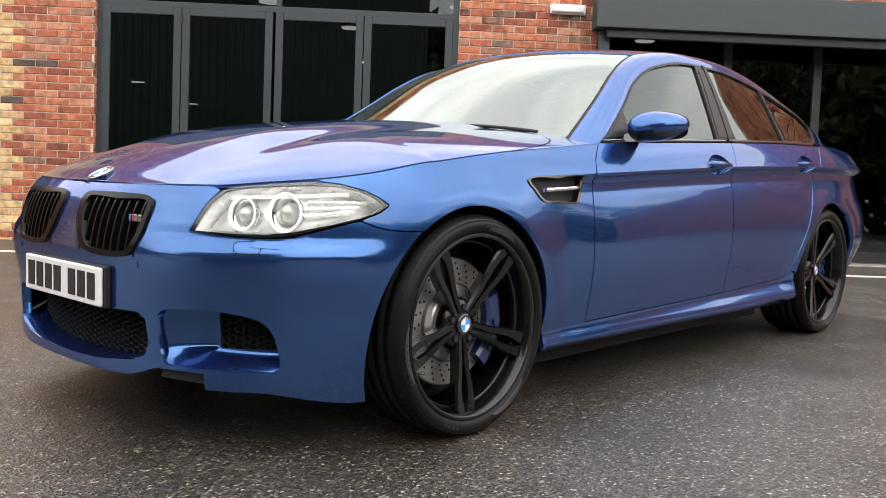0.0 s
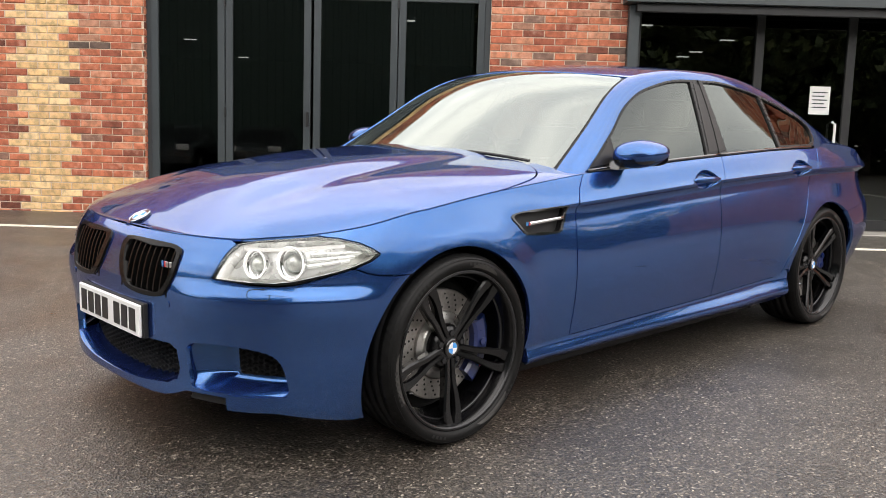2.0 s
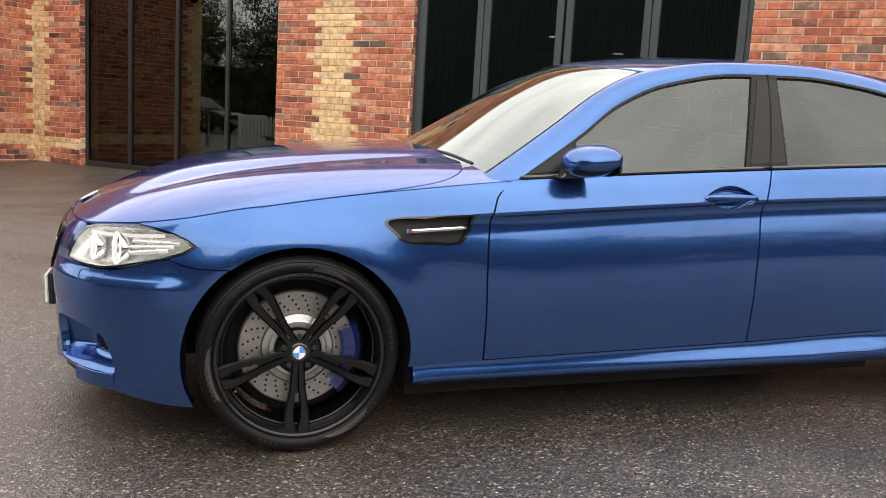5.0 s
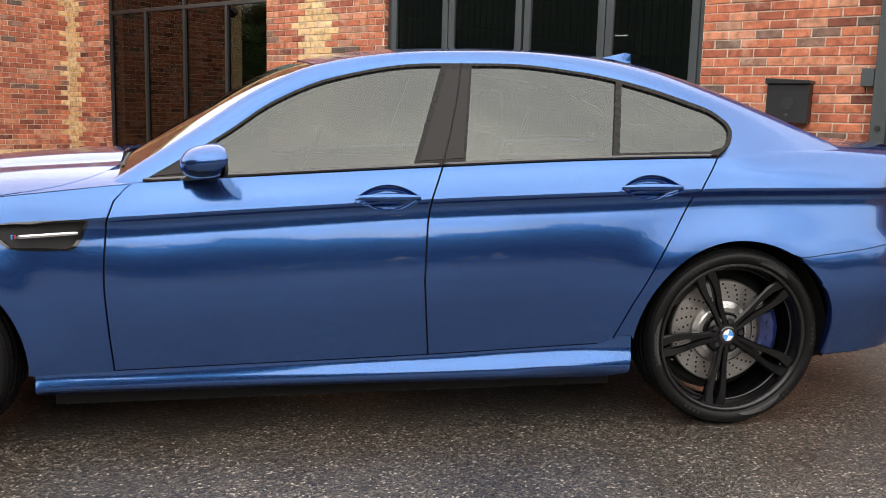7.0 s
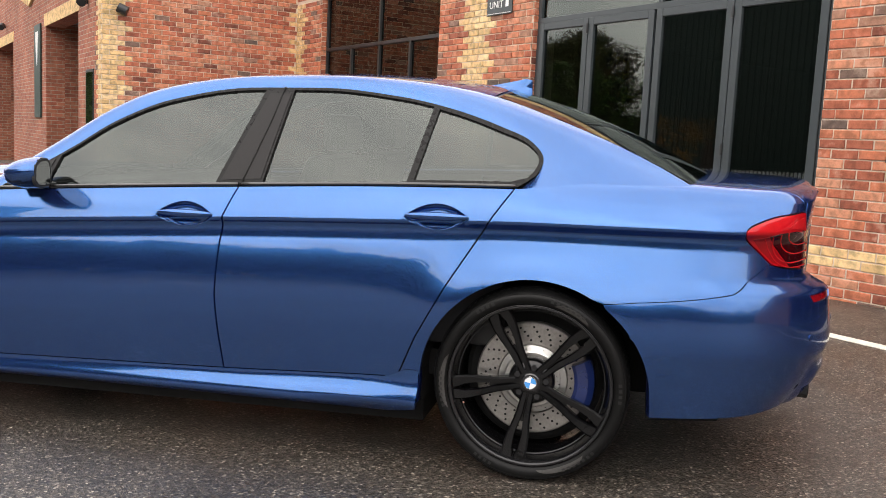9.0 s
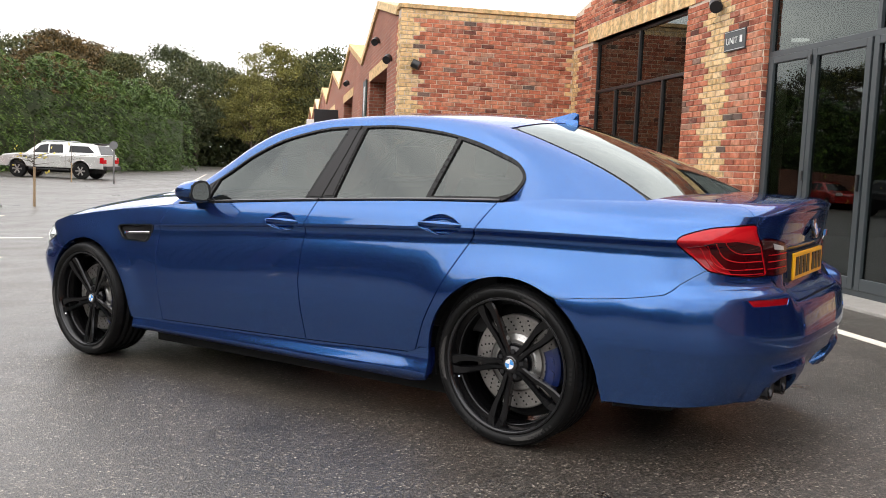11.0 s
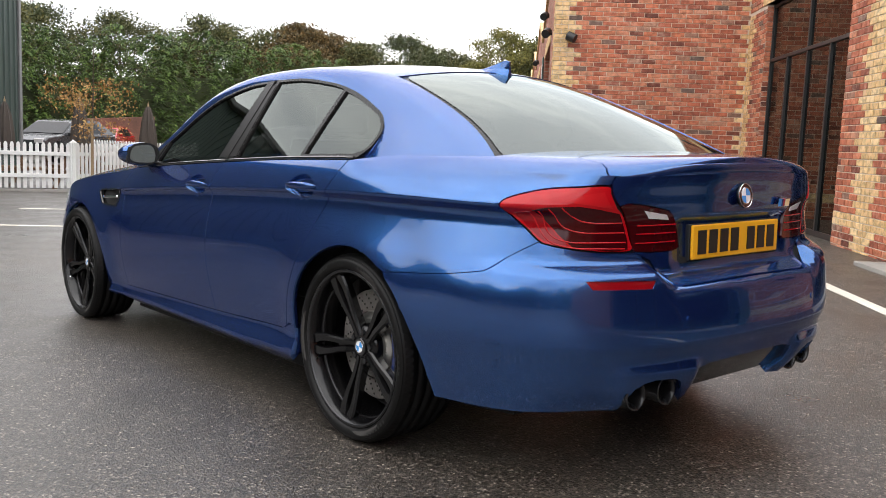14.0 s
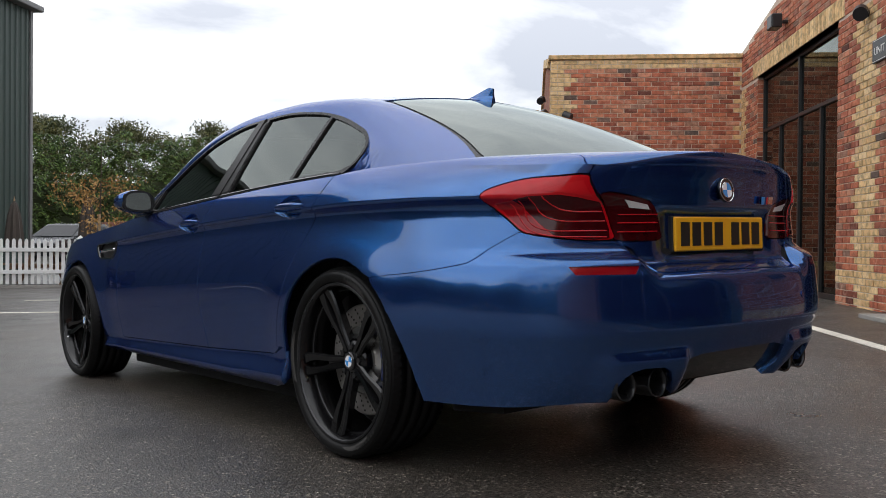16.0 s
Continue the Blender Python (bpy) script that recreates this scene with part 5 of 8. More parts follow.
rq += [(p[0], p[1] + 0.0014) for p in SEAM_R] + TAIL_RIM[48:] + TAIL_RIM[:17] + [(4.145, 0.973)] + tops(4.150, u_of(2.885, 1.03), 24, 0.0004)
quarters = both("rear_wing", waist, [rq], M["paint"], car, "blue rear wing", flange=0.02, seam=lambda p: p[1] > float(top_z(p[0])) - 0.002)
EXH = smooth_loop([(4.12, 0.262), (4.150, 0.330), (4.195, 0.385), (4.25, 0.400), (4.325, 0.402), (4.352, 0.385), (4.345, 0.300), (4.335, 0.262), (4.24, 0.250)], 3)
rb = [(p[0], p[1] - 0.0014) for p in SEAM_R[::-1]]
rb += [(u_of(x, z), z) for x, z in [q for q in ra if q[0] > 3.0 and q[1] < 0.655][::-1]] + on_side((3.378, 0.29), (3.380, 0.250)) + [(3.8, 0.256), (4.08, 0.268), (4.195, 0.268), (4.206, 0.315), (4.225, 0.348), (4.255, 0.366), (4.30, 0.375), (4.375, 0.373), (4.405, 0.358), (4.425, 0.325), (4.450, 0.274), (4.498, 0.276), (4.478, 0.330), (4.482, 0.385), (4.53, 0.398), (UR, 0.400)]
rb += [(UR, 0.661), (4.50, 0.659), (4.43, 0.658), (4.395, 0.662), (4.350, 0.720), (4.315, 0.757), (4.28, 0.764), (4.18, 0.764), (4.067, 0.772), (3.954, 0.784), (3.890, 0.795)]
REFL = [(4.033, 0.690), (4.16, 0.690), (4.300, 0.688), (4.284, 0.663), (4.17, 0.664), (4.060, 0.665)]
panel("rear_bumper", waist, [rb, REFL], M["paint"], car, "blue rear bumper", flange=0.03, h=0.018, sides=(-1, 1), seam=lambda p: p[0] > UR - 5e-4, lims=(-9, UR))
bump_r = car.children[-1]
both("reflector", waist, [[(u, z) for u, z in REFL]], M["lamp_deep"], bump_r, "red rear reflector strip", lift=-0.003, flange=0.01)

# sill skirts
def skirt_surf(U, z):
    U, z = np.asarray(U, float), np.asarray(z, float)
    x = U + XCF
    top = sill(x)
    k = np.clip((top - z) / np.maximum(top - 0.19, 0.02), 0, 1.3)
    flare = 0.012 + 0.016 * sstep(0.9, 2.2, x) * (1 - 0.5 * sstep(2.35, 2.55, x))
    y = half_width(x, top) - 0.004 + flare * sstep(0.05, 0.62, k) - 0.16 * np.clip(k - 0.66, 0, 1) ** 1.15
    return np.stack([x, -y, z], -1)


sk = [(u_of(x, 0), float(sill(x)) - 0.001) for x in np.linspace(0.408, 2.43, 30)] + [(u_of(2.48, 0), 0.352), (u_of(2.512, 0), 0.367), (u_of(2.562, 0), 0.367), (u_of(2.562, 0), 0.30), (u_of(2.553, 0), 0.222)] + [(u_of(x, 0), 0.203) for x in np.linspace(2.45, 0.47, 12)] + [(u_of(0.41, 0), 0.207)]
both("side_skirt", skirt_surf, [sk], M["paint"], car, "blue sill skirt under the doors", flange=0.05)

# bonnet, cowl and boot
VE = curve((-1.25, 0.004), (0.35, 0.004), (0.50, 0.03), (0.62, 0.075), (0.70, 0.16), (0.76, 0.31), (0.785, 0.42))
bo = [(u, float(VE(u)) + 0.002) for u in np.append(-1.25 + 1e-6, np.linspace(-1.24, 0.755, 60))] + [(0.775, 0.42), (0.75, 0.62), (0.715, 0.85), (0.70, 1.0)] + [(-1.25 + 1e-6, 1.0)]


def bonnet_xy(U, v):
    return bonnet(U, np.clip(v, 0, 1))


panel("bonnet", bonnet_xy, [bo], M["paint"], car, "blue sculpted bonnet with raised centre", sides=(-1, 1), seam=lambda p: p[1] > 0.9995 or p[0] < -1.248, h=0.018, lims=(-1.25 + 1e-6, 9))
bonnet_ob = car.children[-1]
wi = [(u, float(VE(u)) - 0.012) for u in np.linspace(0.42, 0.76, 22)] + [(0.80, 0.31), (0.86, 0.22), (0.90, 0.16), (0.93, 0.0)] + [(u, 0.0) for u in np.linspace(0.9, 0.42, 14)]
both("wing_top", bonnet_xy, [wi], M["paint"], wings, h=0.014)


def cowl_surf(U, v):
    p = bonnet_xy(U, v)
    p[..., 2] -= 0.022
    return p


co = [(0.55, 0.30), (0.62, 0.12), (0.95, 0.10), (1.02, 0.32), (1.0, 0.6), (0.9, 1.0), (0.6, 1.0)]
panel("cowl", cowl_surf, [co], M["liner"], car, "black scuttle panel below the windscreen", sides=(-1, 1), seam=lambda p: p[1] > 0.9995)

bd = [(3.80, 0.98), (3.76, 0.70), (3.765, 0.50), (3.80, 0.40), (3.90, 0.335), (4.00, 0.26), (4.07, 0.15), (4.125, 0.004)] + [(u, 0.004) for u in np.linspace(4.14, UR - 0.01, 25)] + [(UR - 1e-6, 0.004), (UR - 1e-6, 1.0), (3.80, 1.0)]
dk = [(3.02, 0.0)] + [(u, 0.0) for u in np.linspace(3.05, 4.10, 30)] + [(4.116, 0.004), (4.062, 0.15), (3.992, 0.26), (3.892, 0.335), (3.792, 0.40), (3.757, 0.50), (3.752, 0.70), (3.79, 1.0), (3.40, 1.0), (3.40, 0.5), (3.3, 0.2)]


def deck_xy(U, v):
    return deck(U, np.clip(v, 0, 1))


EVEN[deck_xy] = 5
SOFT[deck_xy] = lambda a, b: sstep(2.95, 3.2, a) * (1 - sstep(3.9, 4.1, a)) * (1 - sstep(0.0, 0.45, b))
panel("boot_lid", deck_xy, [bd], M["paint"], car, "blue boot lid with a slim lip spoiler", sides=(-1, 1), seam=lambda p: p[1] > 0.9995 or p[0] > UR - 2e-3, lims=(-9, UR - 1e-6), h=0.018)
boot = car.children[-1]
panel("deck_edge", deck_xy, [dk], M["paint"], car, sides=(-1, 1), seam=lambda p: p[1] > 0.9995 or p[1] < 1e-4, h=0.018)
bf = [(UR, 0.667), (4.50, 0.665), (4.43, 0.664), (4.402, 0.668), (4.362, 0.735), (4.298, 0.763), (4.30, 0.7655), (4.36, 0.760), (4.457, 0.762), (4.464, 0.790), (4.449, 0.852), (4.418, 0.892), (4.34, 0.909), (4.26, 0.918), (4.222, 0.910), (4.200, 0.926), (4.166, 0.958), (4.150, 0.976)] + tops(4.16, UR, 10, -0.001)
PLATE = [(u_rear(y, z), z) for y, z in ((0.005, 0.86), (0.30, 0.86), (0.315, 0.845), (0.315, 0.715), (0.285, 0.700), (0.005, 0.700))]


def boot_surf(U, z):
    """The tail of the boot, pressed in round the number plate."""
    p = waist(U, z)
    p[..., 0] -= 0.015 * (1 - sstep(0.29, 0.37, np.abs(p[..., 1]))) * sstep(0.675, 0.735, z) * (1 - sstep(0.838, 0.876, z))
    return p


panel("boot_face", boot_surf, [bf], M["paint"], boot, sides=(-1, 1), seam=lambda p: p[0] > UR - 5e-4, lims=(-9, UR), h=0.016, flange=0.02)
# lip spoiler along the edge of the boot
U_sp = np.append(np.linspace(4.165, UR - 0.02, 27), UR - 1e-7)
edge = waist(U_sp, top_z(U_sp))
crest = deck(U_sp, np.full(28, 0.30) * np.linspace(0.2, 1, 28))
sv, sf = [], []
for s in (-1, 1):
    k = len(sv)
    for i in range(28):
        hgt = 0.023 * float(sstep(0, 20, i))
        e, c, g0 = edge[i], crest[i], float(sstep(0, 5, i))
        out = np.array([0.014 * float(sstep(6, 20, i)), 0, 0])
        for p in (e + [0, 0, -0.004], e + out + [0, 0, hgt + 0.004 * g0], e + out * 0.2 + [-0.012 * g0, 0, hgt + 0.006 * g0], c * 0.35 + e * 0.65 + [-0.05 * g0, 0, 0.018 * float(sstep(0, 20, i)) + 0.003 * g0], e + [-0.12 * float(sstep(0, 6, i)), 0, 0.012 * g0]):
            sv.append((p[0], -s * p[1], p[2]))
    for i in range(27):
        for j in range(4):
            q = (k + 5 * i + j, k + 5 * i + j + 1, k + 5 * i + j + 6, k + 5 * i + j + 5)
            sf.append(q if s > 0 else q[::-1])
part("lip_spoiler", mesh_of("lip_spoiler", sv, sf, M["paint"], True), None, boot, "thin blue lip spoiler")

# ---------------------------------------------------------------- cabin: pillars, roof, glass
def strip_loop(t0, t1, s0, s1, n=40):
    return [(t0 + (t1 - t0) * i / n, s0) for i in range(n + 1)] + [(t1 - (t1 - t0) * i / n, s1) for i in range(n + 1)]


both("pillar_rail", pillar, [strip_loop(-0.05, 0.999, 0.0, 0.995)], M["paint"], car, "blue roof rail and pillars", h=0.03, flange=0.01)


def can(t, v):
    return canopy(t, np.clip(v, 0, 1))


def screen_loop(t0, t1, v0, r=0.02, n=24):
    return [(t0, 1.0), (t0, v0 + 0.05), (t0 + r * 0.3, v0 + 0.012), (t0 + r, v0)] + [(t0 + r + (t1 - t0 - 2 * r) * i / n, v0) for i in range(1, n)] + [(t1 - r, v0), (t1 - r * 0.3, v0 + 0.012), (t1, v0 + 0.05), (t1, 1.0)]


mid = lambda p: p[1] > 0.9995
panel("roof", can, [screen_loop(0.318, 0.712, 0.0, 0.002)], M["paint"], car, "blue roof panel", sides=(-1, 1), seam=mid, h=0.03)
roof = car.children[-1]
wsc = panel("windscreen", can, [screen_loop(-0.03, 0.3155, 0.02)], M["screen_glass"], car, "windscreen reflecting the pale sky", sides=(-1, 1), seam=mid, h=0.03, lift=-0.003, flange=0)
rsc = panel("rear_screen", can, [screen_loop(0.716, 0.999, 0.035, 0.03)], M["rear_glass"], car, "dark tinted rear screen", sides=(-1, 1), seam=mid, h=0.03, lift=-0.003, flange=0)
panel("screen_seal", can, [screen_loop(-0.035, 0.320, 0.0, 0.002), screen_loop(0.008, 0.300, 0.065) + [(0.300, 1.2), (0.008, 1.2)]], M["trim"], wsc, "black seal round the windscreen", lift=-0.006, sides=(-1, 1), seam=mid, h=0.03, flange=0)
panel("screen_seal", can, [screen_loop(0.708, 0.999, 0.0, 0.002), screen_loop(0.730, 0.955, 0.085, 0.03) + [(0.955, 1.2), (0.730, 1.2)]], M["trim"], rsc, "black seal round the rear screen", lift=-0.006, sides=(-1, 1), seam=mid, h=0.03, flange=0)

T = np.linspace(0, 1, 90)
DLO = [(float(dx(t)), float(dz(t))) for t in T]
BELT = [(x, float(belt_z(x)) + 0.001) for x in np.linspace(2.885, 0.805, 30)]


def inset_top(x, d):
    """The window's upper line at x, brought in by d."""
    tt = np.linspace(0, 0.94, 400)
    return float(np.interp(x, dx(tt), dz(tt))) - d


def win_poly(xa0, xa1, xb0, xb1, d=0.010, n=24):
    """A pane between a front edge (bottom x, top x) and a rear edge."""
    lo = [(x, float(belt_z(x)) + 0.011) for x in np.linspace(xa0, xb0, n)]
    up = [(x, inset_top(x, d)) for x in np.linspace(xb1, xa1, n)]
    return lo + up


P1 = win_poly(1.015, 1.045, 1.745, 1.868)
P2 = win_poly(1.935, 1.985, 2.488, 2.546)
tt = np.linspace(0.715, 0.985, 26)
P3 = [(2.515, float(belt_z(2.515)) + 0.020)] + [(x, float(belt_z(x)) + 0.020) for x in np.linspace(2.55, 2.865, 10)] + [(float(dx(t)) - 0.015 * (0.6 + 0.4 * float(sstep(0.75, 0.95, t))), float(dz(t)) - 0.013 * (1 - float(sstep(0.8, 0.97, t))) + 0.004 * float(sstep(0.93, 0.98, t))) for t in tt[::-1] if float(dx(t)) > 2.595] + [(2.568, inset_top(2.568, 0.014))]
frames = both("window_frame", side_glass, [DLO + BELT[1:-1], P1, P2, P3], M["trim"], fdoors, "black window frame and pillar trim", lift=0.003, flange=0.02, h=0.02)
for poly, nm, par, lab in ((P1, "window", fdoors, "dark tinted front door window"), (P2, "window", rdoors, "dark tinted rear door window"), (P3, "quarter_window", rdoors, "small dark tinted quarter window")):
    both(nm, side_glass, [poly], M["window_glass"], par, lab, lift=-0.006, flange=0, h=0.03)
BP = [(1.766, 1.02), (1.888, 1.352), (1.975, 1.350), (1.926, 1.03)]
both("pillar_trim", side_glass, [BP], M["satin_trim"], fdoors, "dark glossy centre pillar trim", lift=0.0055, flange=0.004)
gapb2 = bm_tube([tuple(side_glass(x, z) + np.array([0, -0.006, 0])) for x, z in ((1.85, 1.008), (1.885, 1.12), (1.92, 1.25), (1.945, 1.378))], 0.004, 6)
part("door_gap", gapb2, M["under"], fdoors[0])


def belt_strip(s, xa, xb, parent):
    pts = [np.array([x, s * (float(glass_y(x, belt_z(x))) + 0.004), float(belt_z(x)) + 0.006]) for x in np.linspace(xa, xb, 24)]
    part("belt_strip", bm_tube(pts, 0.0085, 8), M["gloss_black"], parent, "black strip under the windows", smooth=True)


for i, s in enumerate((-1, 1)):
    belt_strip(s, 0.80, 1.842, fdoors[i])
    belt_strip(s, 1.855, 2.885, rdoors[i])

# black skin behind the joints, wheel housings and floor
inner = [(-0.02, 0.80), (0.55, 0.70), (0.56, 0.24), (2.60, 0.28), (2.70, 0.55), (2.80, 0.82), (3.10, 0.82), (3.30, 0.745), (3.48, 0.66), (3.9, 0.64), (4.0, 0.72), (4.3, 0.70), (UR, 0.64), (UR, 0.72), (4.48, 0.74), (4.48, 0.93), (4.2, 0.97), (3.8, 0.98), (3.0, 1.01), (2.0, 0.98), (1.0, 0.94), (0.3, 0.86)]
VEN2 = [(0.38, 0.70), (0.38, 0.85), (0.78, 0.85), (0.78, 0.70)]
H1b, H2b = [(1.62, 0.83), (1.62, 0.96), (1.92, 0.96), (1.92, 0.83)], [(2.59, 0.86), (2.59, 0.985), (2.89, 0.985), (2.89, 0.86)]
both("inner_skin", waist, [inner, VEN2, H1b, H2b], M["under"], car, lift=-0.0135, flange=0, h=0.04)


def wheel_house(xc, zc, r, w0, w1):
    bm = bmesh.new()
    n = 28
    a = [(xc + r * math.cos(radians(-12 + 204 * i / n)), zc + r * math.sin(radians(-12 + 204 * i / n))) for i in range(n + 1)]
    o = [bm.verts.new((x, -w1, z)) for x, z in a]
    q = [bm.verts.new((x, -w0, z)) for x, z in a]
    for i in range(n):
        bm.faces.new((o[i], o[i + 1], q[i + 1], q[i]))
    bm.faces.new(q)
    return bm


for xc, zc, r in ((0.0, 0.33, 0.407), (2.970, 0.325, 0.416)):
    for s in (1, -1):
        b = wheel_house(xc, zc, r, 0.50, 0.845)
        if s < 0:
            bmesh.ops.scale(b, vec=(1, -1, 1), verts=b.verts[:])
        part("wheel_housing", b, M["under"], car)
floor_bm = bm_prism([(-0.42, 0.16), (-0.38, 0.16), (-0.38, 0.60), (0.42, 0.60), (0.42, 0.115), (2.54, 0.120), (2.54, 0.60), (3.37, 0.60), (3.37, 0.20), (3.62, 0.22), (3.66, 0.55), (3.4, 0.66), (0.5, 0.66), (-0.42, 0.60)], -0.72, 0.72)
part("underbody", floor_bm, M["under"], car, "black underbody")
# boxes hidden behind the skirts, hung low to block light under the sills
for s in (-1, 1):
    part("underbody_side", bm_box(0.50, min(s * 0.62, s * 0.735), 0.172, 2.46, max(s * 0.62, s * 0.735), 0.28, 0.02), M["under"], car)
# ---------------------------------------------------------------- the saloon car: wheels
spoke_out = curve((0.04, 0.0225), (0.12, 0.0275), (0.19, 0.0390), (0.235, 0.0440), (0.262, 0.0435), (0.278, 0.0400))
spoke_in = curve((0.04, 0.0010), (0.115, 0.0012), (0.145, 0.0050), (0.20, 0.0105), (0.24, 0.0090), (0.258, 0.0025), (0.278, 0.0008))


def build_wheel():
    w = part("wheel", bm_lathe([(0.2885, -0.113), (0.2925, -0.121), (0.288, -0.124), (0.279, -0.117), (0.2735, -0.100), (0.265, -0.080), (0.260, -0.02), (0.255, 0.08), (0.280, 0.112), (0.2885, 0.113)], 72), M["rim"], car, "black double-spoke alloy wheel", smooth=True)
    prof = [(0.2875, -0.110), (0.294, -0.123), (0.304, -0.1305), (0.316, -0.1325), (0.327, -0.1285), (0.338, -0.116), (0.3445, -0.098)]
    for y in (-0.066, -0.022, 0.022, 0.066):
        prof += [(0.3465, y - 0.007), (0.339, y - 0.005), (0.339, y + 0.005), (0.3465, y + 0.007)]
    prof += [(0.3445, 0.098), (0.337, 0.116), (0.318, 0.131), (0.296, 0.125), (0.2875, 0.110)]
    part("tyre", bm_lathe(prof, 96), M["rubber"], w, "low-profile black tyre", smooth=True)
    # raised ring and moulded marks of the sidewall
    part("sidewall_ring", bm_lathe([(0.3295, -0.1272), (0.3305, -0.1286), (0.3322, -0.1268), (0.3330, -0.1225)], 96), M["rubber"], w, smooth=True)
    for a0, n in ((35, 7), (155, 7), (275, 7), (95, 4), (215, 4), (335, 4)):
        for i in range(n):
            a = radians(a0 + 3.6 * i)
            mark = bmesh.new()
            mark.faces.new([mark.verts.new((r * math.cos(a + da), y, r * math.sin(a + da))) for r, da, y in ((0.309, 0, -0.1330), (0.321, 0, -0.1326), (0.321, 0.036, -0.1326), (0.309, 0.036, -0.1330))])
            part("moulded_mark", mark, M["rubber_mark"], w)
    # dull scuffed stretches of the sidewall
    for a0, a1 in ((18, 52), (150, 176), (262, 300)):
        band = bmesh.new()
        rows = []
        for i in range(15):
            t = i / 14
            a, k = radians(a0 + (a1 - a0) * t), math.sin(math.pi * t) ** 0.45
            rows.append([band.verts.new((r * math.cos(a), y, r * math.sin(a))) for r, y in ((0.3005, -0.1292), (0.3005 + 0.008 * k, -0.1322), (0.3005 + 0.017 * k, -0.1330))])
        for u, v in zip(rows, rows[1:]):
            for j in range(2):
                band.faces.new((u[j], v[j], v[j + 1], u[j + 1]))
        bmesh.ops.recalc_face_normals(band, faces=band.faces[:])
        part("scuffed_band", band, M["rubber_worn"], w, smooth=True)
    # shoulder blocks of the tread
    tv, tf = [], []
    for k in range(84):
        a = math.tau * k / 84
        for sy in (-1, 1):
            q = len(tv)
            for da, r, y in ((0.004, 0.3455, 0.094), (0.050, 0.3455, 0.090), (0.050, 0.337, 0.117), (0.004, 0.337, 0.119)):
                tv.append(((r + 0.0022) * math.cos(a + da), sy * y, (r + 0.0022) * math.sin(a + da)))
            tf.append((q, q + 1, q + 2, q + 3) if sy > 0 else (q + 3, q + 2, q + 1, q))
    tagged(part("tread", mesh_of("tread", tv, tf, M["rubber"]), None, w), kind="stuff")
    part("rim_edge", bm_lathe([(0.2790, -0.1175), (0.2820, -0.1215), (0.2865, -0.1238), (0.2855, -0.1250), (0.2800, -0.1225), (0.2775, -0.1180)], 72), M["rim_lip"], w, "dark machined rim edge", smooth=True)
    part("barrel_ring", bm_lathe([(0.2585, -0.066), (0.2630, -0.073), (0.2600, -0.060)], 72), M["rim_lip"], w, smooth=True)
    for k in range(5):
        bm = bmesh.new()
        c, s = math.cos(math.tau * k / 5), math.sin(math.tau * k / 5)
        for arm in (-1, 1):
            rows = []
            for i in range(19):
                t = i / 18
                r = 0.040 + 0.238 * t
                wo, wi = float(spoke_out(r)), float(spoke_in(r))
                y0 = -0.068 - 0.006 * math.sin(math.pi * t) - 0.036 * t**1.7
                d = 0.040 - 0.012 * t
                rows.append([bm.verts.new((r * c - arm * l * s, y, r * s + arm * l * c)) for l, y in ((wi, y0 + d), (wi, y0 + 0.012), (wi + 0.0035, y0 + 0.0015), (wo - 0.006, y0 - 0.001), (wo, y0 + 0.006), (wo - 0.003, y0 + d))][::arm])
            for u, v in zip(rows, rows[1:]):
                for j in range(5):
                    bm.faces.new((u[j], u[j + 1], v[j + 1], v[j]))
                bm.faces.new((u[5], u[0], v[0], v[5]))
            bm.faces.new(rows[-1])
        bmesh.ops.recalc_face_normals(bm, faces=bm.faces[:])
        part("spoke", bm, M["rim"], w)
        # the sunk web between the two arms
        web = [(0.045, -0.008), (0.045, 0.008), (0.125, 0.014), (0.140, 0.012), (0.150, 0.0), (0.140, -0.012), (0.125, -0.014)]
        wb = bmesh.new()
        wb.faces.new([wb.verts.new((r * c - l * s, -0.057 - 0.036 * ((r - 0.04) / 0.23) ** 1.7, r * s + l * c)) for r, l in web])
        part("spoke_web", wb, M["rim"], w)
        a = math.tau * (k + 0.5) / 5
        part("wheel_bolt", bm_cyl((0.055 * math.cos(a), -0.060, 0.055 * math.sin(a)), (0.055 * math.cos(a), -0.071, 0.055 * math.sin(a)), 0.011, n=6), M["rim_lip"], w)
    part("hub", bm_lathe([(0.0, -0.066), (0.036, -0.066), (0.048, -0.064), (0.074, -0.060), (0.083, -0.046), (0.085, 0.0)], 40), M["rim"], w, smooth=True)
    cap = part("hub_cap", bm_lathe([(0.0, -0.0755), (0.030, -0.0755), (0.034, -0.073), (0.035, -0.064)], 36), M["gloss_black"], w, "round hub cap in black, blue and white", smooth=False)
    for k in range(4):
        pts = [(0, -0.0765, 0)] + [(0.0205 * math.cos(math.pi / 2 * (k + i / 8)), -0.0765, 0.0205 * math.sin(math.pi / 2 * (k + i / 8))) for i in range(9)]
        b = bmesh.new()
        b.faces.new([b.verts.new(p) for p in pts])
        bmesh.ops.recalc_face_normals(b, faces=b.faces[:])
        part("cap_quarter", b, M["logo_blue"] if k % 2 else M["logo_white"], w)
    part("cap_ring", bm_tube([(0.0222 * math.cos(math.tau * i / 32), -0.0758, 0.0222 * math.sin(math.tau * i / 32)) for i in range(32)], 0.0013, 6, closed=True), M["chrome"], w)
    part("brake_disc", bm_lathe([(0.126, -0.020), (0.128, -0.008), (0.200, -0.008), (0.205, -0.004), (0.205, 0.022), (0.126, 0.022)], 64), M["steel"], w, "drilled steel brake disc", smooth=False)
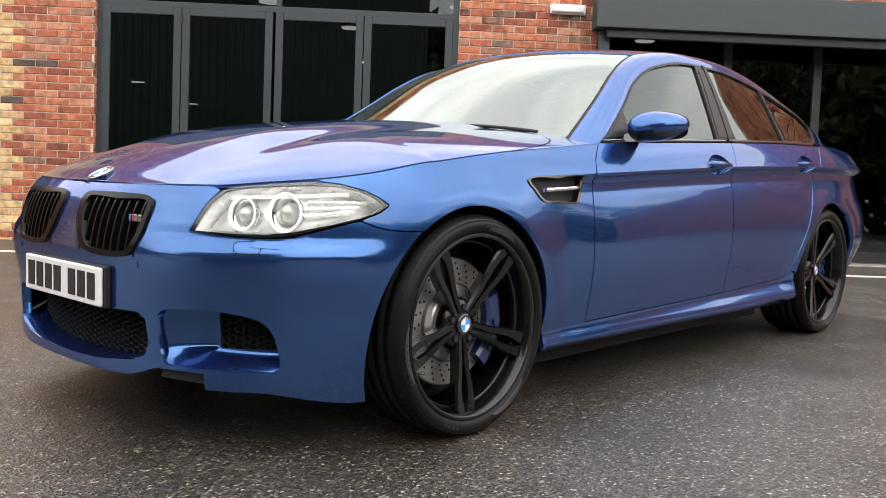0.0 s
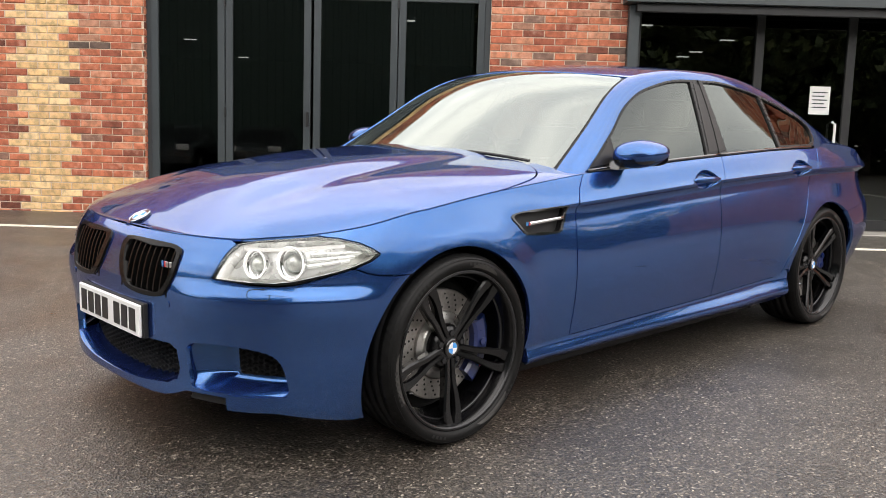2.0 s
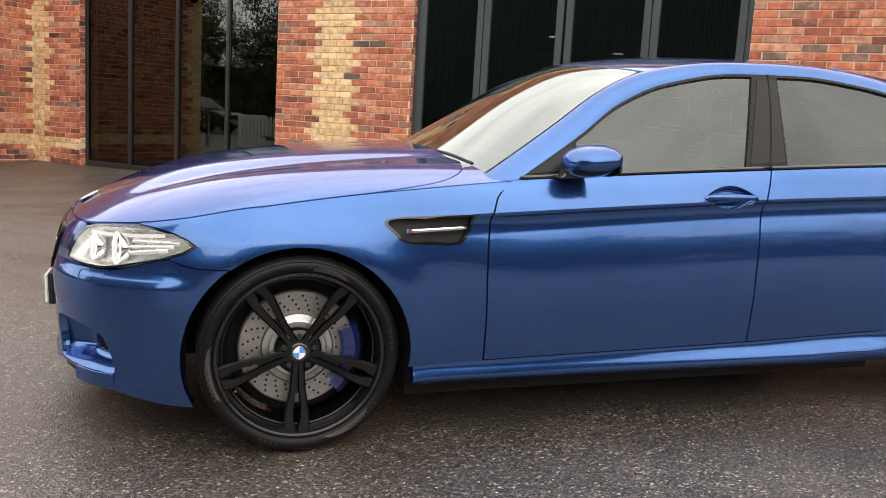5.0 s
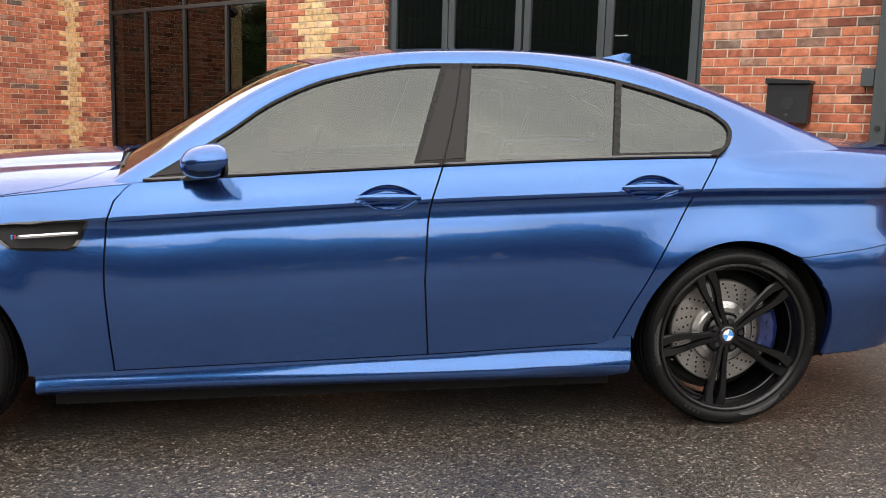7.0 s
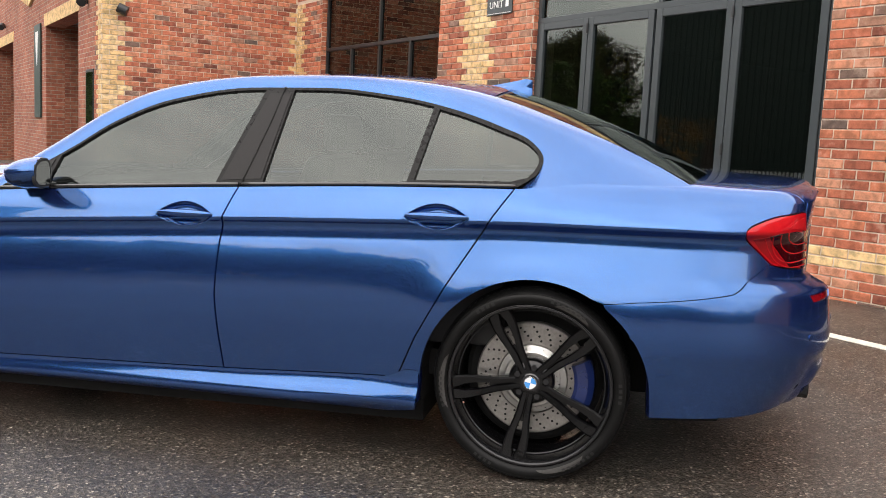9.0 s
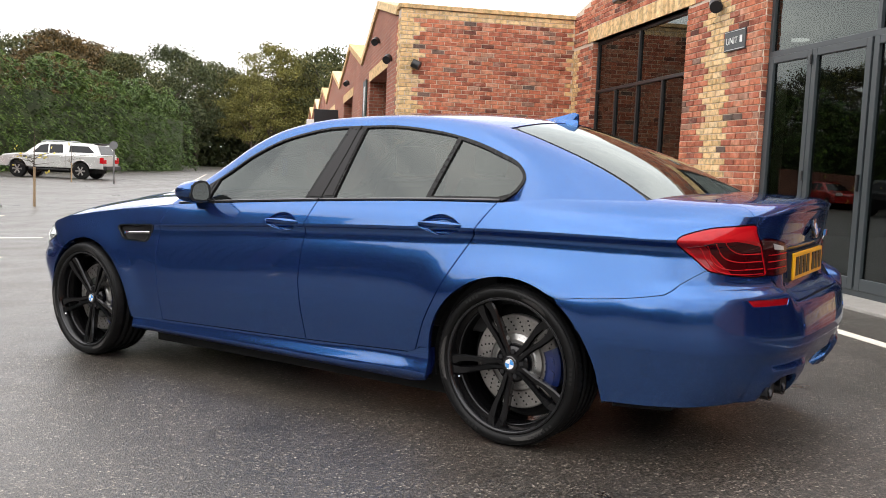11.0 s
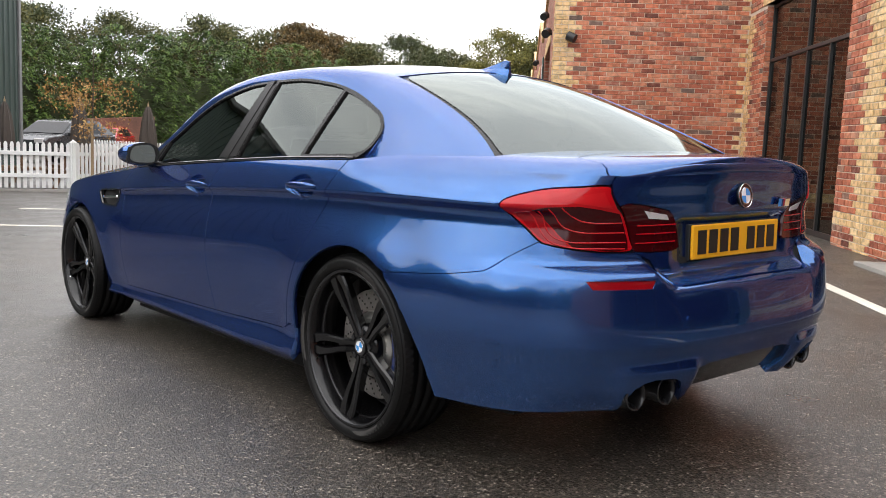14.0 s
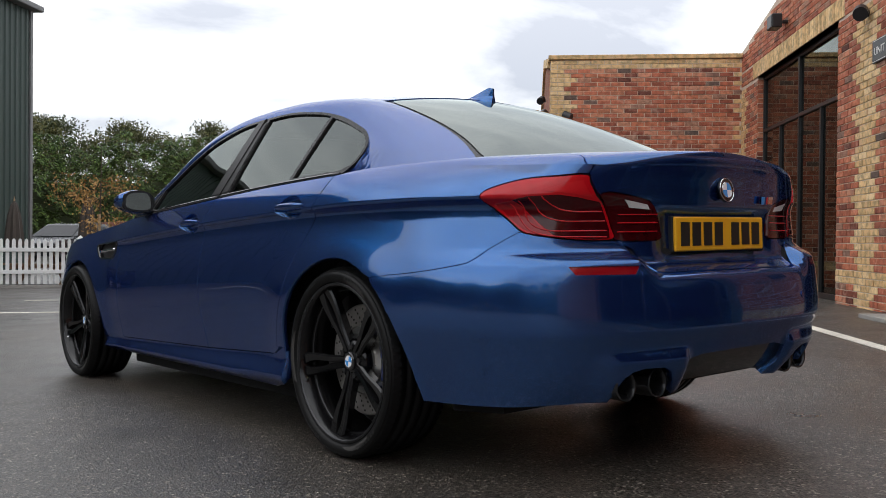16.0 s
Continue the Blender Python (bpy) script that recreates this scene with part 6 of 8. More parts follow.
    part("disc_bell", bm_lathe([(0.0, -0.026), (0.098, -0.026), (0.104, -0.022), (0.123, -0.016), (0.1255, -0.005)], 48), M["bell"], w, "bright alloy disc bell", smooth=False)
    part("back_plate", bm_lathe([(0.0, 0.045), (0.235, 0.045), (0.252, 0.060)], 40), M["under"], w)
    hb = bmesh.new()
    for k in range(96):
        a, r = math.tau * k / 96, (0.140, 0.156, 0.172, 0.188)[k % 4]
        bm_cyl((r * math.cos(a), -0.0075, r * math.sin(a)), (r * math.cos(a), -0.0088, r * math.sin(a)), 0.0044, n=8, bm=hb)
    tagged(part("disc_holes", hb, M["under"], w), kind="stuff")
    part("valve", bm_cyl((0.256 * math.cos(-1.05), -0.098, 0.256 * math.sin(-1.05)), (0.245 * math.cos(-1.05), -0.112, 0.245 * math.sin(-1.05)), 0.004, n=8), M["chrome"], w)
    return w


wheel = build_wheel()
WHEELS = [(0.0, -0.8135, 0.3475, 0, -92), (2.964, -0.7985, 0.3465, 0, -101), (0.0, 0.8135, 0.3475, 180, 40), (2.964, 0.7985, 0.3465, 180, 10)]
for i, (x, y, z, rz, spin) in enumerate(WHEELS):
    m = pose(x, y, z, 0, 0, rz) @ pose(0, 0, 0, 0, -spin, 0)
    if i == 0:
        wheel.matrix_basis = m
    else:
        copy_thing(wheel, m)
    bm = bmesh.new()
    rows = []
    for a in (range(-36, 37, 4) if i in (0, 2) else range(-22, 23, 4)):
        c, s = math.cos(radians(a)), math.sin(radians(a))
        rows.append([bm.verts.new((r * c, yy, r * s)) for r, yy in ((0.152, -0.034), (0.164, -0.042), (0.200, -0.046), (0.222, -0.032), (0.222, 0.05), (0.152, 0.05))])
    for u, v in zip(rows, rows[1:]):
        for j in range(6):
            bm.faces.new((u[j], u[(j + 1) % 6], v[(j + 1) % 6], v[j]))
    bm.faces.new(rows[0][::-1])
    bm.faces.new(rows[-1])
    bmesh.ops.recalc_face_normals(bm, faces=bm.faces[:])
    cal = part("brake_caliper", bm, M["caliper"], car, "blue brake caliper")
    lean = -12 if i in (0, 2) else 2
    cal.matrix_basis = pose(x, y, z) @ (pose(0, 0, 0, 0, -lean, 0) if y < 0 else Matrix.Diagonal((1, -1, 1, 1)) @ pose(0, 0, 0, 0, -lean, 0))
    for za in (-0.028, 0.028):
        part("piston_cover", bm_cyl((0.184, -0.052, za), (0.184, -0.042, za), 0.015, n=16), M["caliper"], cal)
    if y < 0 and x < 1:
        for k, key in enumerate(("mark_blue", "mark_navy", "mark_red")):
            mk = part("stripe", bm_box(0.174 + 0.006 * k, -0.0485, -0.066, 0.179 + 0.006 * k, -0.0425, -0.048), M[key], cal)


# ---------------------------------------------------------------- the saloon car: face
def shrink(loop, d):
    p = np.array(loop, float)
    c = p.mean(0)
    r = np.linalg.norm(p - c, axis=1, keepdims=True)
    return [tuple(q) for q in p + (c - p) * (d / r)]


def normal_at(surf, a, b):
    e = 1e-3
    p = surf(np.array([a - e, a + e, a, a]), np.array([b, b, b - e, b + e]))
    n = Vector(p[1] - p[0]).cross(Vector(p[3] - p[2])).normalized()
    q = Vector(surf(np.array([a]), np.array([b]))[0])
    return (q, n if n.dot(q - Vector((1.5, 0, 0.45))) > 0 else -n)


def mirror_bm(bm):
    bmesh.ops.scale(bm, vec=(1, -1, 1), verts=bm.verts[:])
    bmesh.ops.reverse_faces(bm, faces=bm.faces[:])
    return bm


def mirrored(name, make, mat, parents, label="", smooth=False):
    """A part built on the car's left by make(), and again on its right."""
    out = []
    for s, p in zip((-1, 1), parents if isinstance(parents, (list, tuple)) else (parents, parents)):
        bm = make()
        out.append(part(name, bm if s < 0 else mirror_bm(bm), mat, p, label, smooth))
    return out


grilles = both("kidney_grille", waist, [kid, shrink(kid, 0.017)], M["kidney_black"], car, "gloss black kidney-shaped grille", lift=0.008, flange=0.05, h=0.012)
both("grille_back", waist, [kid], M["under"], grilles, lift=-0.055, flange=0, h=0.03)


def slat(y):
    def make():
        bm = bmesh.new()
        zs = np.linspace(0.556, 0.724, 9)
        rows = []
        for z in zs:
            p = waist(np.array([u_front(y, z)]), np.array([z]))[0]
            rows.append([bm.verts.new((p[0] + dx0, p[1] + dy0, p[2])) for dx0, dy0 in ((-0.001, -0.004), (-0.001, 0.004), (0.045, 0.004), (0.045, -0.004))])
        for u, v in zip(rows, rows[1:]):
            for j in range(4):
                bm.faces.new((u[j], u[(j + 1) % 4], v[(j + 1) % 4], v[j]))
        bmesh.ops.recalc_face_normals(bm, faces=bm.faces[:])
        return bm
    return make


for y in np.linspace(0.100, 0.385, 9):
    mirrored("grille_slat", slat(float(y)), M["kidney_black"], grilles)
bz = 0.664
for k, key in enumerate(("mark_blue", "mark_navy", "mark_red", "chrome", "chrome")):
    y0 = -0.345 - (0.007 * k if k < 4 else 0.040)
    p = waist(np.array([u_front(abs(y0), bz)]), np.array([bz]))[0]
    part("badge_bar", bm_box(p[0] - 0.006, y0 - (0.006 if k < 3 else 0.016), bz - 0.010, p[0] - 0.001, y0, bz + 0.010, 0.001, 1), M[key], grilles[0])

# honeycomb in the intakes
def honeycomb(name, loop, lift, cell, parent, sides, to_u=None, inward=0.0):
    pts, faces = [], []
    lo, hi = np.array(loop).min(0), np.array(loop).max(0)
    dxh, dyh = cell * 1.5, cell * math.sqrt(3) * 0.62
    cs = []
    i = 0
    u = lo[0]
    while u < hi[0]:
        v = lo[1] + (dyh / 2 if i % 2 else 0)
        while v < hi[1]:
            cs.append((u, v))
            v += dyh
        u += dxh
        i += 1
    cs = np.array(cs)
    cs = cs[within(cs, loop)]
    for a, b in cs:
        ring = lambda k, rr: (a + rr * math.cos(math.pi / 3 * k), b + rr * 0.62 * math.sin(math.pi / 3 * k))
        q = len(pts)
        pts += [(*ring(k, cell), 0.0) for k in range(6)] + [(*ring(k, cell * 0.80), 0.003) for k in range(6)] + [(*ring(k, cell * 0.74), -0.012) for k in range(6)]
        for k in range(6):
            k2 = (k + 1) % 6
            faces += [(q + k, q + k2, q + 6 + k2, q + 6 + k), (q + 6 + k, q + 6 + k2, q + 12 + k2, q + 12 + k)]
    A = np.array(pts)
    if to_u:
        A[:, 0] = [to_u(max(a, 0.001), b) for a, b in A[:, :2]]
    P = waist(np.maximum(A[:, 0], -1.2499), A[:, 1])
    e = 1e-3
    n = np.cross(waist(A[:, 0] + e, A[:, 1]) - P, waist(A[:, 0], A[:, 1] + e) - P)
    n /= np.maximum(np.linalg.norm(n, axis=1, keepdims=True), 1e-12)
    n[((P - np.array([1.5, 0, 0.45])) * n).sum(1) < 0] *= -1
    P = P + n * (A[:, 2:3] + lift) + np.array([inward, 0, 0])
    V, F = [], []
    for s in sides:
        k = len(V)
        V += [(p[0], -s * p[1], p[2]) for p in P]
        F += [tuple(k + j for j in (f if s < 0 else f[::-1])) for f in faces]
    return tagged(part(name, mesh_of(name, V, F, M["liner"]), None, parent, "black honeycomb mesh"), kind="stuff")




def intake_floor():
    """The painted shelf that runs back from the lower lip."""
    bm = bmesh.new()
    rows = []
    for y in np.linspace(-0.425, 0.425, 31):
        z = 0.236 + 0.05 * (abs(float(y)) / 0.425) ** 3
        p = waist(np.array([u_front(y, z)]), np.array([z]))[0]
        rows.append([bm.verts.new((p[0] + a, float(y), z + b)) for a, b in ((0.003, -0.004), (0.012, 0.001), (0.05, 0.006), (0.12, 0.014))])
    for u, v in zip(rows, rows[1:]):
        for j in range(3):
            bm.faces.new((u[j], v[j], v[j + 1], u[j + 1]))
    bmesh.ops.recalc_face_normals(bm, faces=bm.faces[:])
    return bm


part("intake_floor", intake_floor(), M["paint"], bump_f, smooth=True)
honeycomb("intake_mesh", [(0.0, 0.398), (0.40, 0.402), (0.432, 0.385), (0.440, 0.320), (0.425, 0.282), (0.38, 0.262), (0.2, 0.242), (0.0, 0.236)], 0.0, 0.0165, bump_f, (-1, 1), u_front, 0.085)
panel("intake_back", waist, [[(max(u, -1.2499), z) for u, z in INTAKE]], M["under"], bump_f, lift=-0.12, flange=0, sides=(-1, 1), h=0.03, lims=(-1.25, 9))
UC = -0.800
SC2 = [(UC - 0.05, 0.302), (UC - 0.05, 0.430), (-0.55, 0.430), (-0.46, 0.40), (-0.41, 0.36), (-0.41, 0.302)]
for s in (-1, 1):
    honeycomb("intake_mesh", SC2, 0.0, 0.0165, bump_f, (s,), inward=0.105)
both("intake_back", waist, [[(-0.88, 0.28), (-0.88, 0.45), (-0.44, 0.45), (-0.40, 0.28)]], M["under"], bump_f, lift=-0.15, flange=0, h=0.03)


both("lower_blade", waist, [smooth_loop([(-0.714, 0.207), (-0.714, 0.257), (-0.60, 0.2565), (-0.479, 0.259), (-0.478, 0.226), (-0.496, 0.209), (-0.60, 0.204)], 1)], M["paint"], bump_f, lift=0.006, flange=0.012, h=0.014)
both("tow_cover", waist, [[(-0.895, 0.222), (-0.70, 0.207), (-0.70, 0.256), (-0.88, 0.258)]], M["liner"], bump_f, "black lower panel", lift=-0.018, flange=0, h=0.02)


def scoop_surf(U, z):
    """The painted cheek that leads the air outwards into the intake."""
    p = waist(U, z)
    k = sstep(-0.97, UC, U)
    p[..., 0] += 0.098 * k * np.clip((z - 0.262) / 0.045, 0, 1)
    return p


both("intake_cheek", scoop_surf, [[(-0.925, 0.256), (-0.925, 0.430), (-0.80, 0.440), (UC, 0.440), (UC + 0.012, 0.330), (UC + 0.016, 0.308), (-0.43, 0.308), (-0.43, 0.256)]], M["paint"], bump_f, lift=-0.004, flange=0, h=0.014)
def sensor(u, z):
    def make():
        q, n = normal_at(waist, u, z)
        return bm_cyl(q - n * 0.002, q + n * 0.0025, 0.0105, n=18)
    return make


for u, z, pb in ((-0.525, 0.545, bump_f), (-0.99, 0.535, bump_f), (4.03, 0.545, bump_r), (4.42, 0.560, bump_r)):
    mirrored("parking_sensor", sensor(u, z), M["paint"], pb)
WASH = [(-0.60, 0.604), (-0.585, 0.622), (-0.52, 0.620), (-0.505, 0.600)]
both("washer_cover", waist, [WASH], M["paint"], bump_f, lift=0.0022, flange=0.004, h=0.02)

# headlights
lamps = both("headlight", waist, [HEADLIGHT, shrink(HEADLIGHT, 0.009)], M["gloss_black"], car, "clear headlight with twin round lamps and rings", lift=0.001, flange=0.008, h=0.012)
both("lamp_wall", waist, [HEADLIGHT, shrink(HEADLIGHT, 0.007)], M["reflector"], lamps, "silver inner wall", lift=-0.004, flange=0.07, h=0.02)
both("lens", waist, [HEADLIGHT], M["lens_glass"], lamps, "clear lens", lift=0.0025, flange=0, h=0.025)
for ob in [o for l in lamps for o in l.children if o.name.startswith("lens")]:
    ob.visible_shadow = False
both("housing", waist, [HEADLIGHT], M["lamp_house"], lamps, "grey inner housing", lift=-0.072, flange=0, h=0.025)


def lamp_at(u, z, depth):
    q, n = normal_at(waist, u, z)
    d = (n * 0.35 + Vector((-0.94, -0.10, 0.02))).normalized()
    return q - n * depth, d


def round_lamp(u, z, r, kind):
    def make():
        p, d = lamp_at(u, z, 0.030)
        prof = {"bowl": [(r * 0.62, -0.03), (r * 0.80, -0.012), (r, 0.0), (r * 1.04, -0.004), (r * 0.9, -0.03)], "bulb": [(0.0, 0.004), (r * 0.35, 0.0), (r * 0.56, -0.012), (r * 0.62, -0.03)]}[kind]
        bm = bm_lathe(prof, 32, axis="z")
        bmesh.ops.transform(bm, matrix=Matrix.Translation(p) @ d.to_track_quat("Z", "Y").to_matrix().to_4x4(), verts=bm.verts[:])
        return bm
    return make


def ring_tube(u, z, r, th):
    def make():
        p, d = lamp_at(u, z, 0.026)
        m = Matrix.Translation(p) @ d.to_track_quat("Z", "Y").to_matrix().to_4x4()
        return bm_tube([m @ Vector((r * math.cos(math.tau * i / 36), r * math.sin(math.tau * i / 36), 0)) for i in range(36)], th, 6, closed=True)
    return make


for u, z, r in ((-0.662, 0.700, 0.043), (-0.512, 0.705, 0.050)):
    mirrored("reflector_bowl", round_lamp(u, z, r, "bowl"), M["chrome"], lamps, "chrome lamp bowl", smooth=True)
    mirrored("projector", round_lamp(u, z, r, "bulb"), M["lens_glass"], lamps, "round glass projector", smooth=True)
    mirrored("projector_core", round_lamp(u, z - 0.0, r * 0.86, "bulb"), M["lamp_house"], lamps, smooth=True)
    mirrored("ring_light", ring_tube(u, z, r * 1.06, 0.0024), M["ring_glow"], lamps, "bright running light ring")


def eyebrow(u0, u1, za, zb, lift, r):
    def make():
        pts = []
        for i in range(18):
            u, z = u0 + (u1 - u0) * i / 17, za + (zb - za) * i / 17
            q, n = normal_at(waist, u, z)
            pts.append(q - n * lift)
        return bm_tube(pts, r, 8)
    return make


mirrored("light_bar", eyebrow(-0.72, -0.30, 0.746, 0.757, 0.022, 0.006), M["bar_glow"], lamps, "clear upper light bar", smooth=True)
for dz0 in (0.0, -0.022, -0.042):
    mirrored("reflector_fin", eyebrow(-0.44, -0.225 - abs(dz0), 0.735 + dz0, 0.733 + dz0 * 0.6, 0.030, 0.0075), M["reflector"], lamps, smooth=True)


def washer_line():
    pts = []
    for u, z in smooth_loop([(-0.655, 0.606), (-0.640, 0.617), (-0.575, 0.618), (-0.568, 0.610), (-0.572, 0.588), (-0.640, 0.588)], 3):
        q, n = normal_at(waist, u, z)
        pts.append(q + n * 0.0006)
    return bm_tube(pts, 0.0011, 5, closed=True)


mirrored("washer_cover", washer_line, M["under"], (bump_f, bump_f), "fine joint round the washer cover")
FL = [(-0.78, 0.655), (-0.745, 0.735), (-0.60, 0.757), (-0.44, 0.766), (-0.30, 0.756), (-0.21, 0.727), (-0.30, 0.690), (-0.44, 0.655), (-0.6, 0.645)]
both("reflector", waist, [FL], M["reflector"], lamps, "silver reflector", lift=-0.062, flange=0, h=0.03)

# plates with plain bars for the characters
def number_plate(name, x, zc, face, key, lab, parent, y0):
    p = part(name, bm_box(x - 0.006, y0 - 0.26, zc - 0.0565, x + 0.006, y0 + 0.26, zc + 0.0565, 0.004, 1), M[key], parent, lab)
    fx0, fx1 = (x - 0.0085, x - 0.0058) if face < 0 else (x + 0.0058, x + 0.0085)
    for k in range(7):
        yy = y0 + face * (-0.232 + 0.0635 * k + (0.036 if k > 3 else 0))
        a, b = sorted((yy, yy + face * 0.046))
        part("bar", bm_box(fx0, a, zc - 0.039, fx1, b, zc + 0.039), M["plate_black"], p)
    return p


fp = number_plate("number_plate", -0.887, 0.459, -1, "plate_white", "white front number plate with black bars", bump_f, -0.02)
part("plate_holder", bm_box(-0.880, -0.285, 0.398, -0.860, 0.245, 0.520, 0.004, 1), M["liner"], fp)
rp = number_plate("number_plate", 3.950, 0.783, 1, "plate_yellow", "yellow rear number plate with black bars", boot, 0.0)
part("plate_holder", bm_box(3.915, -0.262, 0.724, 3.944, 0.262, 0.842, 0.003, 1), M["liner"], rp)


def roundel(m, r, parent):
    b = bm_lathe([(0.0, 0.004), (r * 0.94, 0.004), (r, 0.0), (r, -0.006)], 36, axis="z")
    d = part("roundel", b, M["gloss_black"], parent, "round badge in black, blue and white")
    d.matrix_basis = m
    for k in range(4):
        q = bmesh.new()
        q.faces.new([q.verts.new((0, 0, 0.0055))] + [q.verts.new((0.62 * r * math.cos(math.pi / 2 * (k + i / 8)), 0.62 * r * math.sin(math.pi / 2 * (k + i / 8)), 0.0055)) for i in range(9)])
        part("quarter", q, M["logo_blue"] if k % 2 else M["logo_white"], d)
    for rr in (0.66, 0.97):
        part("rim_ring", bm_tube([(rr * r * math.cos(math.tau * i / 36), rr * r * math.sin(math.tau * i / 36), 0.0045) for i in range(36)], 0.0018, 6, closed=True), M["chrome"], d)


qx = bonnet(np.array([-1.10, -1.10]), np.array([0.97, 1.0]))[1]
roundel(Matrix.Translation((-0.752, 0, float(bonnet_z(-0.752)) + 0.005)) @ pose(0, 0, 0, 0, -28, 0), 0.041, bonnet_ob)
roundel(Matrix.Translation((3.975, 0, 0.930)) @ pose(0, 0, 0, 0, 84, 0), 0.041, boot)
for k, key in enumerate(("mark_blue", "mark_navy", "mark_red", "chrome")):
    y0 = 0.245 + 0.010 * k
    part("badge_bar", bm_prism([(3.960, 0.885), (3.968, 0.885), (3.972, 0.912), (3.962, 0.912)], y0, y0 + (0.008 if k < 3 else 0.03), 0.001), M[key], boot)

# tail lights
tails = both("tail_light", waist, [TAIL_A], M["lamp_red"], car, "red tail light with bright curved guides", lift=0.001, flange=0.02, h=0.014)
TB = both("inner_tail_light", waist, [TAIL_B], M["lamp_dark"], boot, "smoked red inner tail light", lift=0.001, flange=0.02, h=0.014)
LOW = [(3.862, 0.896), (3.93, 0.905), (4.06, 0.908), (4.135, 0.900), (4.215, 0.885), (4.258, 0.800), (4.262, 0.774), (4.20, 0.770), (4.10, 0.780), (4.035, 0.784), (3.965, 0.822), (3.905, 0.860)]
both("dark_lens", waist, [LOW], M["lamp_dark"], tails, "smoked lower lens", lift=0.003, flange=0.002, h=0.014)
SIDE_LENS = [(3.772, 0.886), (3.858, 0.894), (3.900, 0.858), (3.960, 0.819), (4.028, 0.783), (3.955, 0.795), (3.898, 0.806), (3.830, 0.842)]
both("side_lens", waist, [SIDE_LENS], M["lamp_deep"], tails, "deep red side lens", lift=0.0022, flange=0.002, h=0.014)


def guide(keys, r=0.0022, lift=0.0026):
    fu = curve(*[(i / (len(keys) - 1), k[0]) for i, k in enumerate(keys)])
    fz = curve(*[(i / (len(keys) - 1), k[1]) for i, k in enumerate(keys)])

    def make():
        pts = []
        for t in np.linspace(0, 1, 22):
            q, n = normal_at(waist, float(fu(t)), float(fz(t)))
            pts.append(q + n * lift)
        return bm_tube(pts, r, 6)
    return make


for keys in (((3.885, 0.895), (3.90, 0.850), (3.95, 0.812), (4.06, 0.797), (4.25, 0.797)), ((3.935, 0.902), (3.95, 0.868), (4.0, 0.838), (4.10, 0.826), (4.24, 0.826)), ((3.99, 0.905), (4.01, 0.882), (4.06, 0.862), (4.13, 0.856), (4.225, 0.856)), ((3.84, 0.886), (3.875, 0.842), (3.94, 0.798), (4.05, 0.781), (4.25, 0.777))):
    mirrored("light_guide", guide(keys), M["lamp_bar"], tails, "bright red light guide")
CELL = [(3.985, 0.921), (4.06, 0.942), (4.135, 0.951), (4.160, 0.930), (4.196, 0.901), (4.10, 0.912)]
both("lamp_cell", waist, [CELL], M["lamp_bar"], tails, "bright red upper lamp cell", lift=0.0022, flange=0.002, h=0.02)
for z0 in (0.792, 0.820, 0.846):
    mirrored("light_guide", guide(((4.292, z0), (4.36, z0), (4.445, z0 + 0.001))), M["lamp_red"], TB)
REV = [(4.318, 0.893), (4.405, 0.878), (4.415, 0.862), (4.335, 0.868)]
both("reverse_lamp", waist, [REV], M["lamp_clear"], TB, "clear reversing lamp", lift=0.003, flange=0.002, h=0.02)

# exhausts and diffuser
for s in (-1, 1):
    for yy in (0.380, 0.510):
        pipe = part("exhaust_pipe", bm_lathe([(0.044, -0.25), (0.0445, -0.01), (0.0465, 0.0), (0.0455, 0.004), (0.040, 0.002), (0.0385, -0.02), (0.038, -0.20)], 32), M["rim_lip"], bump_r, "dark chrome exhaust tailpipe", smooth=True)
        pipe.matrix_basis = pose(3.962 - (0.0 if yy < 0.45 else 0.018), s * yy, 0.318, 0, 0, -90)
        part("pipe_end", bm_cyl((0, -0.16, 0), (0, -0.15, 0), 0.0395, n=24), M["under"], pipe)
both("exhaust_recess", waist, [[(4.15, 0.24), (4.15, 0.40), (4.46, 0.40), (4.46, 0.24)]], M["under"], bump_r, lift=-0.14, flange=0, h=0.03)
DIFF = [(4.470, 0.288), (4.53, 0.296), (UR, 0.298), (UR, 0.410), (4.50, 0.405), (4.462, 0.39)]
panel("diffuser", waist, [DIFF], M["gloss_black"], bump_r, "black rear diffuser", lift=-0.020, flange=0.05, sides=(-1, 1), seam=lambda p: p[0] > UR - 5e-4, lims=(-9, UR))
# side vents, handles, mirrors
VO = on_side(*VENT)
vents = both("side_vent", waist, [VO, shrink(VO, 0.012)], M["gloss_black"], wings, "gloss black side vent with a bright bar", lift=0.004, flange=0.03, h=0.01)
both("vent_back", waist, [VO], M["liner"], wings, lift=-0.026, flange=0, h=0.03)


def vent_bar():
    pts = []
    for x in np.linspace(0.385, 0.585, 10):
        q, n = normal_at(waist, u_of(float(x), 0), 0.772 + 0.055 * (float(x) - 0.385))
        pts.append(q + n * 0.001)
    return bm_tube(pts, 0.0085, 8)


mirrored("vent_bar", vent_bar, M["chrome"], wings, "bright vent bar", smooth=True)
for k, key in enumerate(("mark_blue", "mark_navy", "mark_red")):
    q, n = normal_at(waist, u_of(0.370 + 0.006 * k, 0), 0.773)
    part("stripe", bm_box(q.x - 0.0025, q.y - 0.006, q.z - 0.007, q.x + 0.0025, q.y + 0.002, q.z + 0.007, 0.0006, 1), M[key], wings[0])


def bowl(x0, x1, zc):
    def f(U, z):
        p = waist(U, z)
        k = np.clip(1 - ((U + XCF - (x0 + x1) / 2) / ((x1 - x0) / 2)) ** 2 - ((z - zc) / 0.052) ** 2, 0, 1)
        p[..., 1] += 0.032 * k * (2 - k)
        return p
    return f


